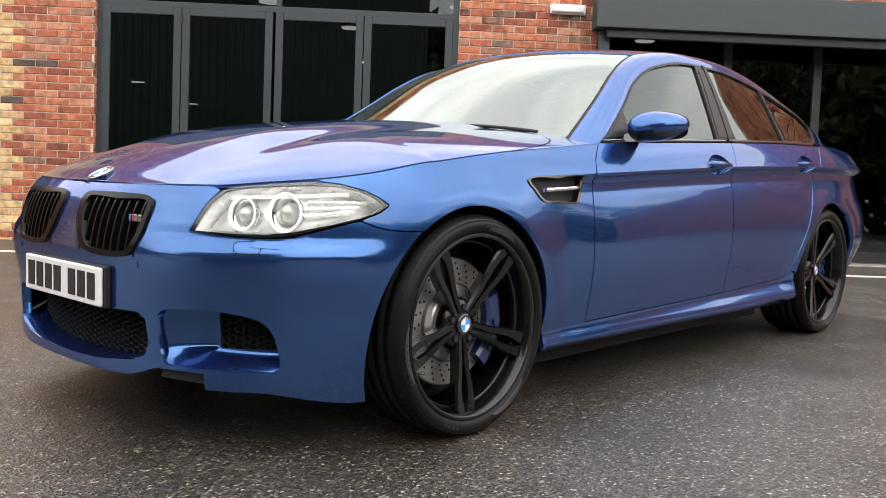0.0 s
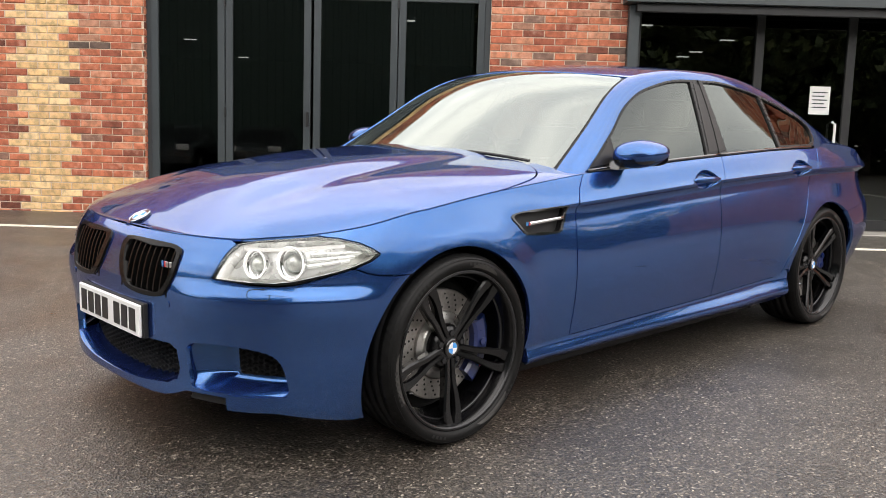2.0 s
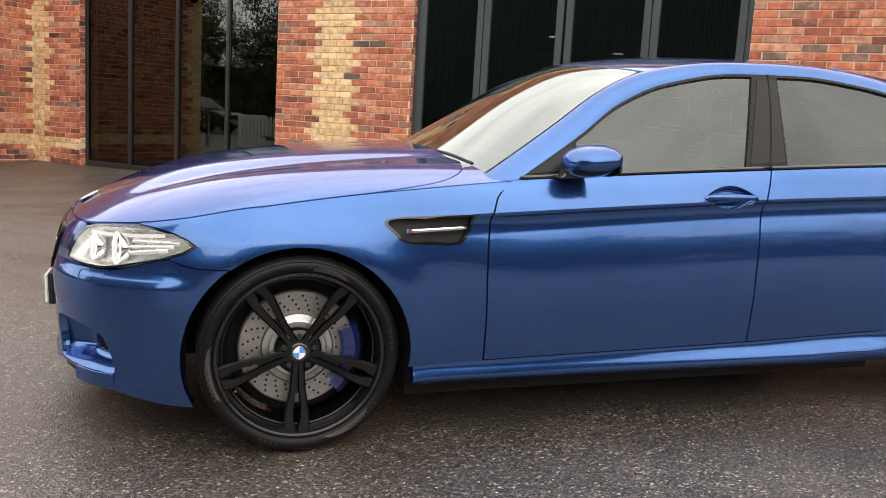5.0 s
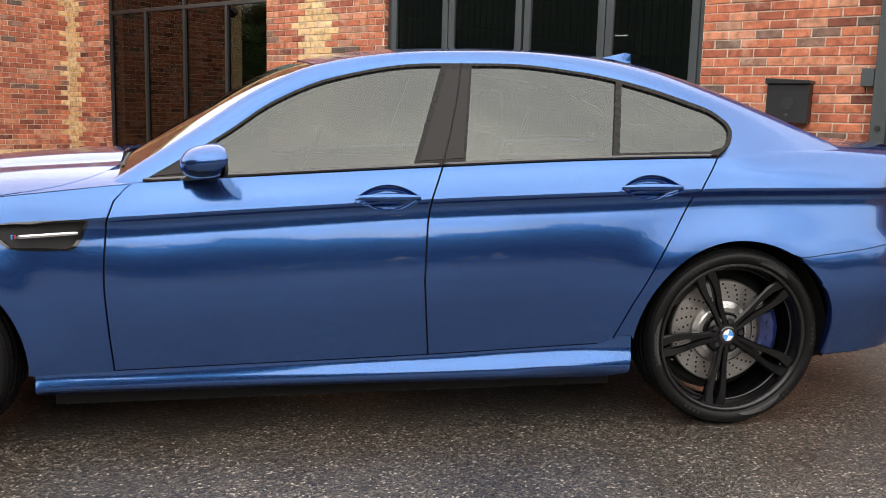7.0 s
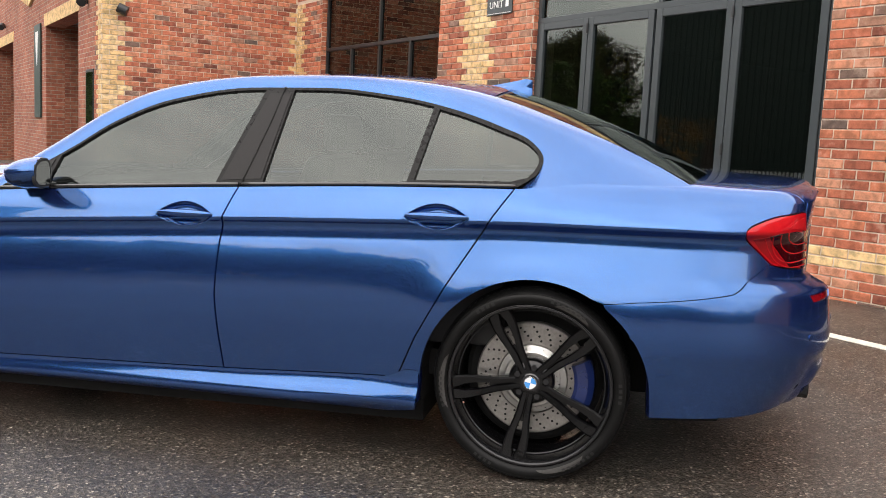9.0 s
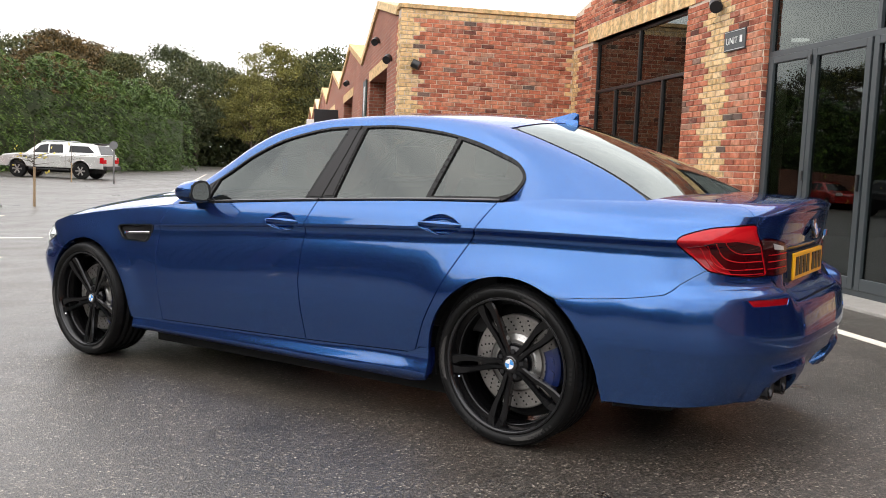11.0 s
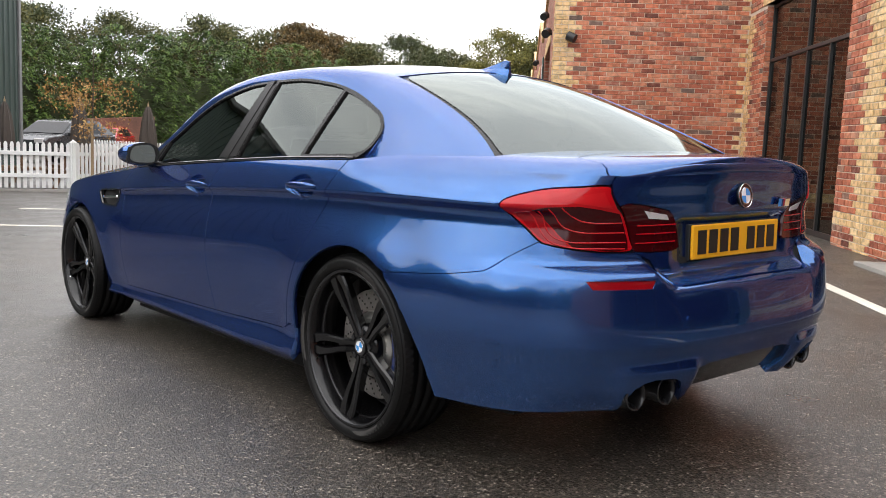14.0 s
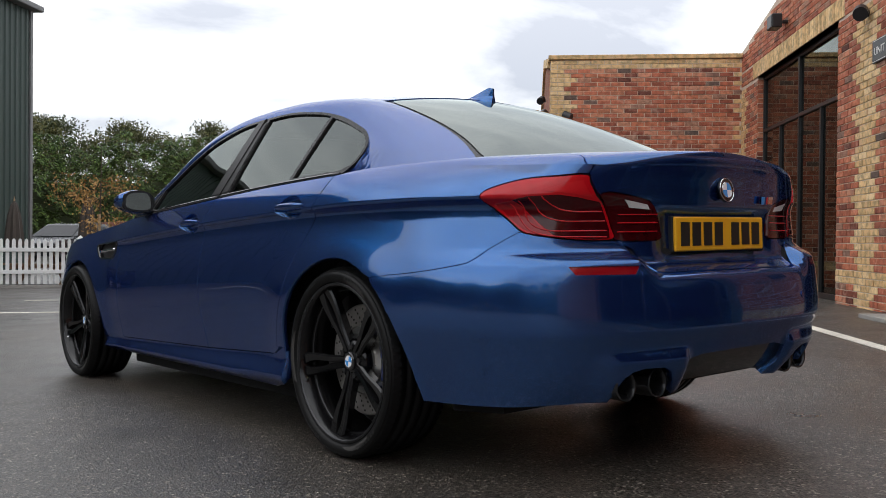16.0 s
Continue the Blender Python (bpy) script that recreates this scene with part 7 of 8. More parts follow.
def grip(x0, x1, zc):
    def make():
        bm = bmesh.new()
        rows = []
        for i in range(19):
            t = i / 18
            x = x0 + (x1 - x0) * t
            q = waist(np.array([x - XCF]), np.array([zc]))[0]
            hh = 0.0155 * math.sin(math.pi * (0.03 + 0.94 * t)) ** 0.5
            bul = 0.014 * math.sin(math.pi * t) ** 0.6
            rows.append([bm.verts.new((x, q[1] - bul * c - 0.001, zc + 0.006 + hh * s)) for c, s in ((0.2, -0.9), (0.9, -0.75), (1.15, 0.0), (0.85, 0.8), (0.1, 1.0), (-0.8, 0.5), (-0.8, -0.5))])
        for a, b in zip(rows, rows[1:]):
            for j in range(7):
                bm.faces.new((a[j], a[(j + 1) % 7], b[(j + 1) % 7], b[j]))
        bm.faces.new(rows[0])
        bm.faces.new(rows[-1][::-1])
        bmesh.ops.recalc_face_normals(bm, faces=bm.faces[:])
        return bm
    return make


for (x0, x1, zc), hl, doors in (((1.530, 1.768, 0.892), H1, fdoors), ((2.500, 2.738, 0.922), H2, rdoors)):
    both("handle_recess", bowl(x0, x1, zc), [on_side(*hl)], M["paint"], doors, flange=0, h=0.012)
    mirrored("door_handle", grip(x0 + 0.004, x1 - 0.004, zc), M["paint"], doors, "blue door handle", smooth=True)


def mirror_shell(which):
    """Rounded housing; which: painted cap above, black base below."""
    bm = bmesh.new()
    n, m = 28, 18
    grid = []
    for j in range(m + 1):
        ph = -math.pi / 2 + math.pi * j / m
        row = []
        for i in range(n):
            th = math.tau * i / n
            f = lambda c, e: math.copysign(abs(c) ** e, c)
            x, y, z = f(math.cos(ph), 0.8) * f(math.cos(th), 0.75), f(math.cos(ph), 0.8) * f(math.sin(th), 0.75), f(math.sin(ph), 0.85)
            tap = 1 - 0.22 * max(0, -y) - 0.10 * max(0, x)
            X = 1.045 + (0.105 if x < 0 else 0.078) * x - 0.014 * y
            Y = -0.937 + 0.108 * y
            Z = 1.030 + 0.060 * z * tap + 0.010 * x - 0.004 * y
            row.append(bm.verts.new((min(X, 1.078 - 0.35 * (Y + 0.935)), Y, Z)))
        grid.append(row)
    for j in range(m):
        for i in range(n):
            v = (grid[j][i], grid[j][(i + 1) % n], grid[j + 1][(i + 1) % n], grid[j + 1][i])
            zc, xc = sum(q.co.z for q in v) / 4, sum(q.co.x for q in v) / 4
            cap = zc > 1.004 and xc < 1.076 - 0.35 * (sum(q.co.y for q in v) / 4 + 0.935)
            if cap == (which == "cap"):
                bm.faces.new(v)
    bmesh.ops.remove_doubles(bm, verts=bm.verts[:], dist=1e-5)
    bmesh.ops.delete(bm, geom=[v for v in bm.verts if not v.link_faces], context="VERTS")
    bmesh.ops.recalc_face_normals(bm, faces=bm.faces[:])
    return bm


mirrors = mirrored("door_mirror", lambda: mirror_shell("cap"), M["paint"], car, "blue and black door mirror", smooth=True)
mirrored("mirror_base", lambda: mirror_shell("base"), M["gloss_black"], mirrors, "gloss black mirror base", smooth=True)
mirrored("mirror_arm", lambda: bm_prism([(0.93, 0.962), (1.05, 0.965), (1.06, 0.988), (0.97, 0.998)], -0.90, -0.82, 0.006), M["gloss_black"], mirrors)


def mirror_plate(ry, rz, e, t):
    """A plate with the rounded oblong outline of the mirror glass, t thick, turned to the driver."""
    b = bmesh.new()
    rim = [(math.copysign(abs(math.cos(a)) ** e, math.cos(a)), math.copysign(abs(math.sin(a)) ** e, math.sin(a))) for a in (math.tau * k / 40 for k in range(40))]
    rows = [[b.verts.new((x, ry * c * (1 - 0.10 * s), rz * s * (1 + 0.10 * c))) for c, s in rim] for x in (0.0, -t)]
    b.faces.new(rows[0])
    for k in range(40):
        b.faces.new((rows[0][k], rows[0][(k + 1) % 40], rows[1][(k + 1) % 40], rows[1][k]))
    bmesh.ops.recalc_face_normals(b, faces=b.faces[:])
    bmesh.ops.transform(b, matrix=Matrix.Translation((1.0805, -0.934, 1.030)) @ pose(0, 0, 0, 0, 0, 19.3), verts=b.verts[:])
    return b


def mirror_glass():
    return mirror_plate(0.080, 0.045, 0.62, 0.003)


def mirror_bezel():
    b = mirror_plate(0.095, 0.054, 0.62, 0.010)
    bmesh.ops.translate(b, vec=(-0.0015, 0, 0), verts=b.verts[:])
    return b


mirrored("mirror_bezel", mirror_bezel, M["liner"], mirrors, "black rim round the mirror glass")
mirrored("mirror_glass", mirror_glass, M["mirror"], mirrors, "mirror glass")
SAIL = [(0.83, 0.970), (0.99, 0.985), (1.025, 1.075), (1.0, 1.066), (0.9, 1.005)]
both("mirror_sail", side_glass, [SAIL], M["satin_trim"], mirrors, lift=0.006, flange=0.004)

# aerial fin, wipers, bonnet lines
def fin():
    bm = bmesh.new()
    rows = []
    for i in range(9):
        t = i / 8
        x = 2.625 + 0.205 * t
        zb = float(np.interp(x, cx(np.linspace(0.5, 0.8, 40)), cz(np.linspace(0.5, 0.8, 40)))) - 0.004
        h = 0.075 * t**1.25 if t < 0.93 else 0.062
        w = 0.034 * (1 - abs(2 * t - 0.9) ** 2 * 0.55)
        rows.append([bm.verts.new(p) for p in ((x, -w, zb), (x, -w * 0.45, zb + h * 0.45), (x, -0.004, zb + h), (x, 0.004, zb + h), (x, w * 0.45, zb + h * 0.45), (x, w, zb))])
    for a, b in zip(rows, rows[1:]):
        for j in range(5):
            bm.faces.new((a[j], a[j + 1], b[j + 1], b[j]))
    bm.faces.new(rows[-1])
    bm.faces.new(rows[0][::-1])
    bmesh.ops.recalc_face_normals(bm, faces=bm.faces[:])
    return bm


part("aerial_fin", fin(), M["paint"], roof, "blue shark-fin aerial")
for ya, yb, sh0 in ((-0.62, 0.02, 0.0), (-0.02, 0.60, 0.0)):
    pts = []
    for i in range(14):
        y = ya + (yb - ya) * i / 13
        t0 = 0.012 + 0.012 * math.sin(math.pi * i / 13)
        p = canopy(np.array([t0]), np.array([1 - abs(y) / float(oy(t0))]))[0]
        pts.append((p[0] - 0.03, math.copysign(abs(p[1]), y), p[2] - 0.022))
    part("wiper", bm_tube(pts, 0.007, 6), M["liner"], wsc, "black wiper blade")

# cabin, seen dimly through the glass
cab = part("cabin_floor", bm_box(0.75, -0.70, 0.30, 3.2, 0.70, 0.40), M["dash"], car)
part("dashboard", bm_prism([(0.62, 0.70), (1.22, 0.70), (1.26, 0.90), (1.12, 0.985), (0.66, 0.965)], -0.70, 0.70, 0.02), M["dash"], car, "dark dashboard")
part("door_card", bm_box(0.8, -0.80, 0.45, 2.85, -0.745, 0.945, 0.01), M["dash"], car)
part("door_card", bm_box(0.8, 0.745, 0.45, 2.85, 0.80, 0.945, 0.01), M["dash"], car)
for y in (-0.37, 0.37):
    st = part("front_seat", bm_box(1.35, y - 0.25, 0.40, 1.88, y + 0.25, 0.62, 0.05, 3), M["seat"], car, "dark leather front seat")
    back = bm_prism([(1.78, 0.55), (1.92, 0.55), (2.14, 1.10), (2.02, 1.12)], y - 0.24, y + 0.24, 0.03)
    part("seat_back", back, M["seat"], st)
    part("headrest", bm_box(2.04, y - 0.13, 1.13, 2.14, y + 0.13, 1.28, 0.035, 3), M["seat"], st)
rs = part("rear_seat", bm_prism([(2.35, 0.42), (2.80, 0.42), (3.05, 0.98), (2.93, 1.0), (2.72, 0.62), (2.35, 0.62)], -0.62, 0.62, 0.03), M["seat"], car, "dark leather rear bench")
for y in (-0.36, 0.36):
    part("headrest", bm_box(2.95, y - 0.12, 1.0, 3.05, y + 0.12, 1.12, 0.03, 3), M["seat"], rs)
part("parcel_shelf", bm_box(3.0, -0.62, 0.97, 3.5, 0.62, 1.0), M["dash"], car)
sw = part("steering_wheel", bm_tube([(1.33 + 0.07 * math.sin(math.tau * i / 28), 0.37 + 0.185 * math.cos(math.tau * i / 28), 0.92 + 0.175 * math.sin(math.tau * i / 28)) for i in range(28)], 0.016, 8, closed=True), M["dash"], car, "dark steering wheel")
part("wheel_centre", bm_cyl((1.34, 0.37, 0.92), (1.26, 0.37, 0.90), 0.07, n=16), M["dash"], sw)
# ---------------------------------------------------------------- the sheet-clad shed across the yard
def build_shed():
    x0, x1, y, top, deep = -18.35, 0.4, -8.5, 7.2, 16.0
    s = thing("storage_shed", "large dark green corrugated steel shed across the yard", "shed", pose(x0, y, gz(x0, y)))
    h = top - gz(x0, y)
    pts, pitch = [], 0.25
    n = int((x1 - x0) / pitch)
    for i in range(n):
        a = i * pitch
        pts += [(a, 0.0), (a + 0.12, 0.0), (a + 0.145, 0.035), (a + 0.225, 0.035)]
    v = [(a, b, z) for a, b in pts for z in (0.0, h)]
    f = [(2 * i, 2 * i + 1, 2 * i + 3, 2 * i + 2) for i in range(len(pts) - 1)]
    part("front_cladding", mesh_of("cladding", v, f, M["shed"]), None, s, "dark green ribbed steel sheets")
    v = [(-b, -a, z) for a, b in pts[:4 * int(deep / pitch)] for z in (0.0, h)]
    f = [(2 * i + 2, 2 * i + 3, 2 * i + 1, 2 * i) for i in range(4 * int(deep / pitch) - 1)]
    part("end_cladding", mesh_of("cladding", v, f, M["shed"]), None, s, "dark green ribbed steel sheets")
    part("inner_wall", bm_box(0.05, -deep, 0, x1 - x0, -0.05, h - 0.05), M["room"], s)
    part("corner_flashing", bm_box(-0.06, -0.10, 0, 0.06, 0.06, h, 0.01), M["shed_trim"], s, "grey corner flashing")
    part("gutter", bm_box(-0.22, -0.05, h, x1 - x0, 0.30, h + 0.16, 0.03), M["shed_trim"], s, "grey eaves gutter")
    part("roof", bm_prism([(-0.35, h + 0.10), (x1 - x0, h + 0.10), (x1 - x0, h + 0.16), (-0.35, h + 0.16)], -deep, 0.0), M["roof"], s)


build_shed()


# ---------------------------------------------------------------- picket fence
def picket_mesh():
    bm = bm_prism([(-0.035, 0), (0.035, 0), (0.035, 0.90), (0.022, 0.94), (0.0, 0.955), (-0.022, 0.94), (-0.035, 0.90)], -0.011, 0.011)
    me = bpy.data.meshes.new("picket")
    bm.to_mesh(me)
    bm.free()
    me.materials.append(M["white"])
    return me


PICKET = picket_mesh()


def fence(xa, ya, xb, yb, end_post):
    d = math.hypot(xb - xa, yb - ya)
    rz = math.degrees(math.atan2(yb - ya, xb - xa))
    t = thing("picket_fence", "white painted wooden picket fence", "fence", pose(xa, ya, gz(xa, ya), 0, 0, rz), group="picket fence")
    for i in range(int(d / 0.118)):
        p = new("picket", PICKET)
        p.matrix_basis = pose(0.10 + i * 0.118, -0.035, 0.06)
        p.parent = t
    for z in (0.28, 0.74):
        part("rail", bm_box(0.0, -0.022, z, d, 0.022, z + 0.08, 0.004, 1), M["white"], t)
    for a in ([0.0, d] if end_post else [0.0]):
        part("post", bm_box(a - 0.055, -0.055, 0, a + 0.055, 0.055, 1.02, 0.008, 1), M["white"], t)
        part("post_cap", bm_cyl((a, 0, 1.02), (a, 0, 1.09), 0.085, 0.0, n=4), M["white"], t)


fence(-12.54, -3.95, -10.7, -7.3, False)
fence(-12.54, -3.95, -16.4, -2.75, True)
fence(-16.4, -2.75, -18.5, -6.5, False)
strip("kerb_terrace", -12.4, -3.75, -10.5, -7.3, 0.12, M["concrete"], "low concrete kerb in front of the fence", lift=0.05)
strip("kerb_terrace_b", -12.5, -3.75, -16.4, -2.55, 0.12, M["concrete"], "low concrete kerb in front of the fence", lift=0.05)


def picnic_table(x, y, rz):
    t = thing("picnic_table", "weathered brown wooden picnic table with benches", "picnic table", pose(x, y, gz(x, y), 0, 0, rz), group="picnic tables")
    for i in range(5):
        part("top_plank", bm_box(-0.9, -0.36 + 0.147 * i, 0.72, 0.9, -0.36 + 0.147 * i + 0.135, 0.76, 0.005, 1), M["wood"], t)
    for s in (-1, 1):
        for k in range(2):
            part("bench_plank", bm_box(-0.9, s * 0.68 - 0.13 + 0.14 * k, 0.42, 0.9, s * 0.68 - 0.005 + 0.14 * k, 0.46, 0.005, 1), M["wood"], t)
    for xx in (-0.65, 0.65):
        part("cross_beam", bm_box(xx - 0.025, -0.80, 0.34, xx + 0.025, 0.80, 0.42), M["wood"], t)
        for s in (-1, 1):
            part("leg", bm_tube([(xx + 0.05, s * 0.62, 0.0), (xx + 0.05, s * 0.24, 0.72)], 0.05, 4), M["wood"], t)


picnic_table(-14.2, -2.9, 20)
picnic_table(-13.5, -4.9, 70)
picnic_table(-15.9, -4.6, 20)


def parasol(x, y, h):
    t = thing("parasol", "closed dark canvas parasol on a pole", "parasol", pose(x, y, gz(x, y)), group="parasols")
    part("pole", bm_cyl((0, 0, 0), (0, 0, h), 0.022, n=10), M["stake"], t)
    bm = bmesh.new()
    rows = []
    for z, r in ((h * 0.42, 0.10), (h * 0.45, 0.17), (h * 0.60, 0.155), (h * 0.80, 0.115), (h * 0.93, 0.06), (h * 0.97, 0.02)):
        rows.append([bm.verts.new((r * (1 + 0.28 * (k % 2)) * math.cos(math.tau * k / 16), r * (1 + 0.28 * (k % 2)) * math.sin(math.tau * k / 16), z)) for k in range(16)])
    for a, b in zip(rows, rows[1:]):
        for k in range(16):
            bm.faces.new((a[k], a[(k + 1) % 16], b[(k + 1) % 16], b[k]))
    part("canopy", bm, M["canvas"], t, "folded dark canvas")
    part("finial", bm_cyl((0, 0, h * 0.96), (0, 0, h + 0.06), 0.02, 0.004, n=8), M["stake"], t)


for x, y, h in ((-14.6, -3.2, 1.95), (-14.4, -4.75, 2.08), (-13.8, -6.2, 1.92)):
    parasol(x, y, h)


# ---------------------------------------------------------------- trees and hedge
def leaf_cloud(centres, per, spread, size, seed, flat=0.6):
    """Many small leaf blades round the given clump centres."""
    r = np.random.RandomState(seed)
    c = np.repeat(np.array(centres), per, 0)
    n = len(c)
    p = c[:, :3] + np.clip(r.normal(0, 1, (n, 3)), -1.7, 1.7) * np.array([spread, spread, spread * flat]) * c[:, 3:4]
    a = r.normal(0, 1, (n, 3))
    a /= np.linalg.norm(a, axis=1, keepdims=True)
    b = np.cross(a, r.normal(0, 1, (n, 3)))
    b /= np.linalg.norm(b, axis=1, keepdims=True)
    s = size * r.uniform(0.6, 1.3, (n, 1))
    V = np.stack([p - a * s, p + b * s * 0.55, p + a * s, p - b * s * 0.55], 1).reshape(-1, 3)
    F = np.arange(4 * n).reshape(-1, 4)
    return V.tolist(), F.tolist()


def tree(name, label, key, h, rad, seed, trunk_h=0.3, m=None, size=0.15, clumps=80, per=170):
    r = random.Random(seed)
    t = thing(name, label, "tree", m)
    bm = bmesh.new()
    bm_tube([(0, 0, -0.2), (0.06, 0.02, h * 0.2), (-0.08, 0.05, h * 0.45), (0.05, -0.05, h * 0.78)], [h * 0.022, h * 0.017, h * 0.012, h * 0.004], 8, bm)
    cs = []
    for i in range(11):
        a, z0 = r.uniform(0, math.tau), h * r.uniform(trunk_h, 0.62)
        l = rad * r.uniform(0.55, 0.95)
        tip = (l * math.cos(a), l * math.sin(a), z0 + h * r.uniform(0.10, 0.28))
        bm_tube([(0, 0, z0), (tip[0] * 0.5, tip[1] * 0.5, z0 + (tip[2] - z0) * 0.65), tip], [h * 0.008, h * 0.005, h * 0.002], 6, bm)
        cs.append((*tip, 1.0))
    part("trunk", bm, M["bark"], t, "brown trunk and limbs")
    for i in range(clumps):
        a, u = r.uniform(0, math.tau), r.uniform(-0.75, 1.0)
        q = math.sqrt(max(0, 1 - u * u)) * r.uniform(0.45, 1.05)
        cs.append((rad * q * math.cos(a), rad * q * math.sin(a), h * (trunk_h + (1 - trunk_h) * (0.5 + 0.46 * u)), r.uniform(0.6, 1.25)))
    V, F = leaf_cloud(cs, per, rad * 0.14, size, seed)
    crown = part("crown", mesh_of("crown", V, F, M[key]), None, t, "leafy crown")
    tagged(crown, kind="stuff")
    return t


def spot(x, y, k=1.0, rz=0):
    return pose(x, y, gz(x, y), 0, 0, rz) @ Matrix.Diagonal((k, k, k, 1))


oak = tree("oak_tree", "broad oak tree turning olive in autumn", "oak", 13.0, 5.2, 3, m=spot(-86, -27))
aut = tree("autumn_tree", "tall tree with rusty autumn leaves", "autumn", 12.5, 4.4, 5, m=spot(-84, -17))
bir = tree("birch_tree", "tall birch with yellow-green hanging leaves", "birch", 15.0, 4.8, 7, trunk_h=0.18, m=spot(-104, 3.0))
drk = tree("woodland_tree", "dark green woodland tree", "dark_wood", 13.0, 5.5, 9, trunk_h=0.12, m=spot(-96, -8), clumps=80)
# woodland copies at x 46 to 52 are unseen, added to darken reflections
for base, rows in ((oak, ((-80, -34, 0.95, 40), (-92, -21, 1.0, 110), (-88, -12, 0.86, 200), (-72, -42, 1.0, 20), (-62, -44, 0.95, 70), (-112, -6.5, 1.05, 300), (-118, -2, 1.0, 15), (-106, 9.5, 1.12, 80))),
                   (aut, ((-90, -31, 0.9, 60), (-78, -14.5, 0.80, 150), (-93, -15, 1.0, 240), (-67, -47, 1.0, 10))),
                   (bir, ((-112, 6, 0.9, 70), (-98, 0.8, 0.72, 160), (-120, 10, 1.0, 220))),
                   (drk, ((-100, -30, 1.0, 30), (-104, -22, 1.02, 80), (-108, -15, 1.0, 130), (-122, 4, 0.95, 170), (-130, -8, 1.1, 210), (-134, 1, 1.0, 260), (-126, 14, 1.0, 300), (-140, 9, 1.1, 50), (-85, -45, 1.05, 100), (-75, -55, 1.1, 150), (-60, -58, 1.1, 190), (-48, -50, 1.0, 230), (46, -4, 0.75, 20), (49, 4, 0.8, 90), (47, 12, 0.75, 140), (50, 19, 0.8, 250), (52, -9, 0.8, 320)))):
    for x, y, k, rz in rows:
        copy_thing(base, spot(x, y, k, rz) @ Matrix.Diagonal(tuple(1 / v for v in base.scale) + (1,)))


# unseen trees added round the yard: they darken low sky in paint and glass
far = tree("boundary_tree", "leafy dark green tree on the edge of the yard", "dark_wood", 9.5, 4.2, 13, trunk_h=0.08, m=spot(36, -12), size=0.36, clumps=80, per=46)
ring = random.Random(31)
for i in range(29):
    az = radians(-20 - 3.8 * i)
    d = ring.uniform(31, 37)
    copy_thing(far, spot(3 + d * math.cos(az), 2 + d * math.sin(az), ring.uniform(0.92, 1.15), ring.uniform(0, 360)) @ Matrix.Diagonal(tuple(1 / v for v in far.scale) + (1,)))


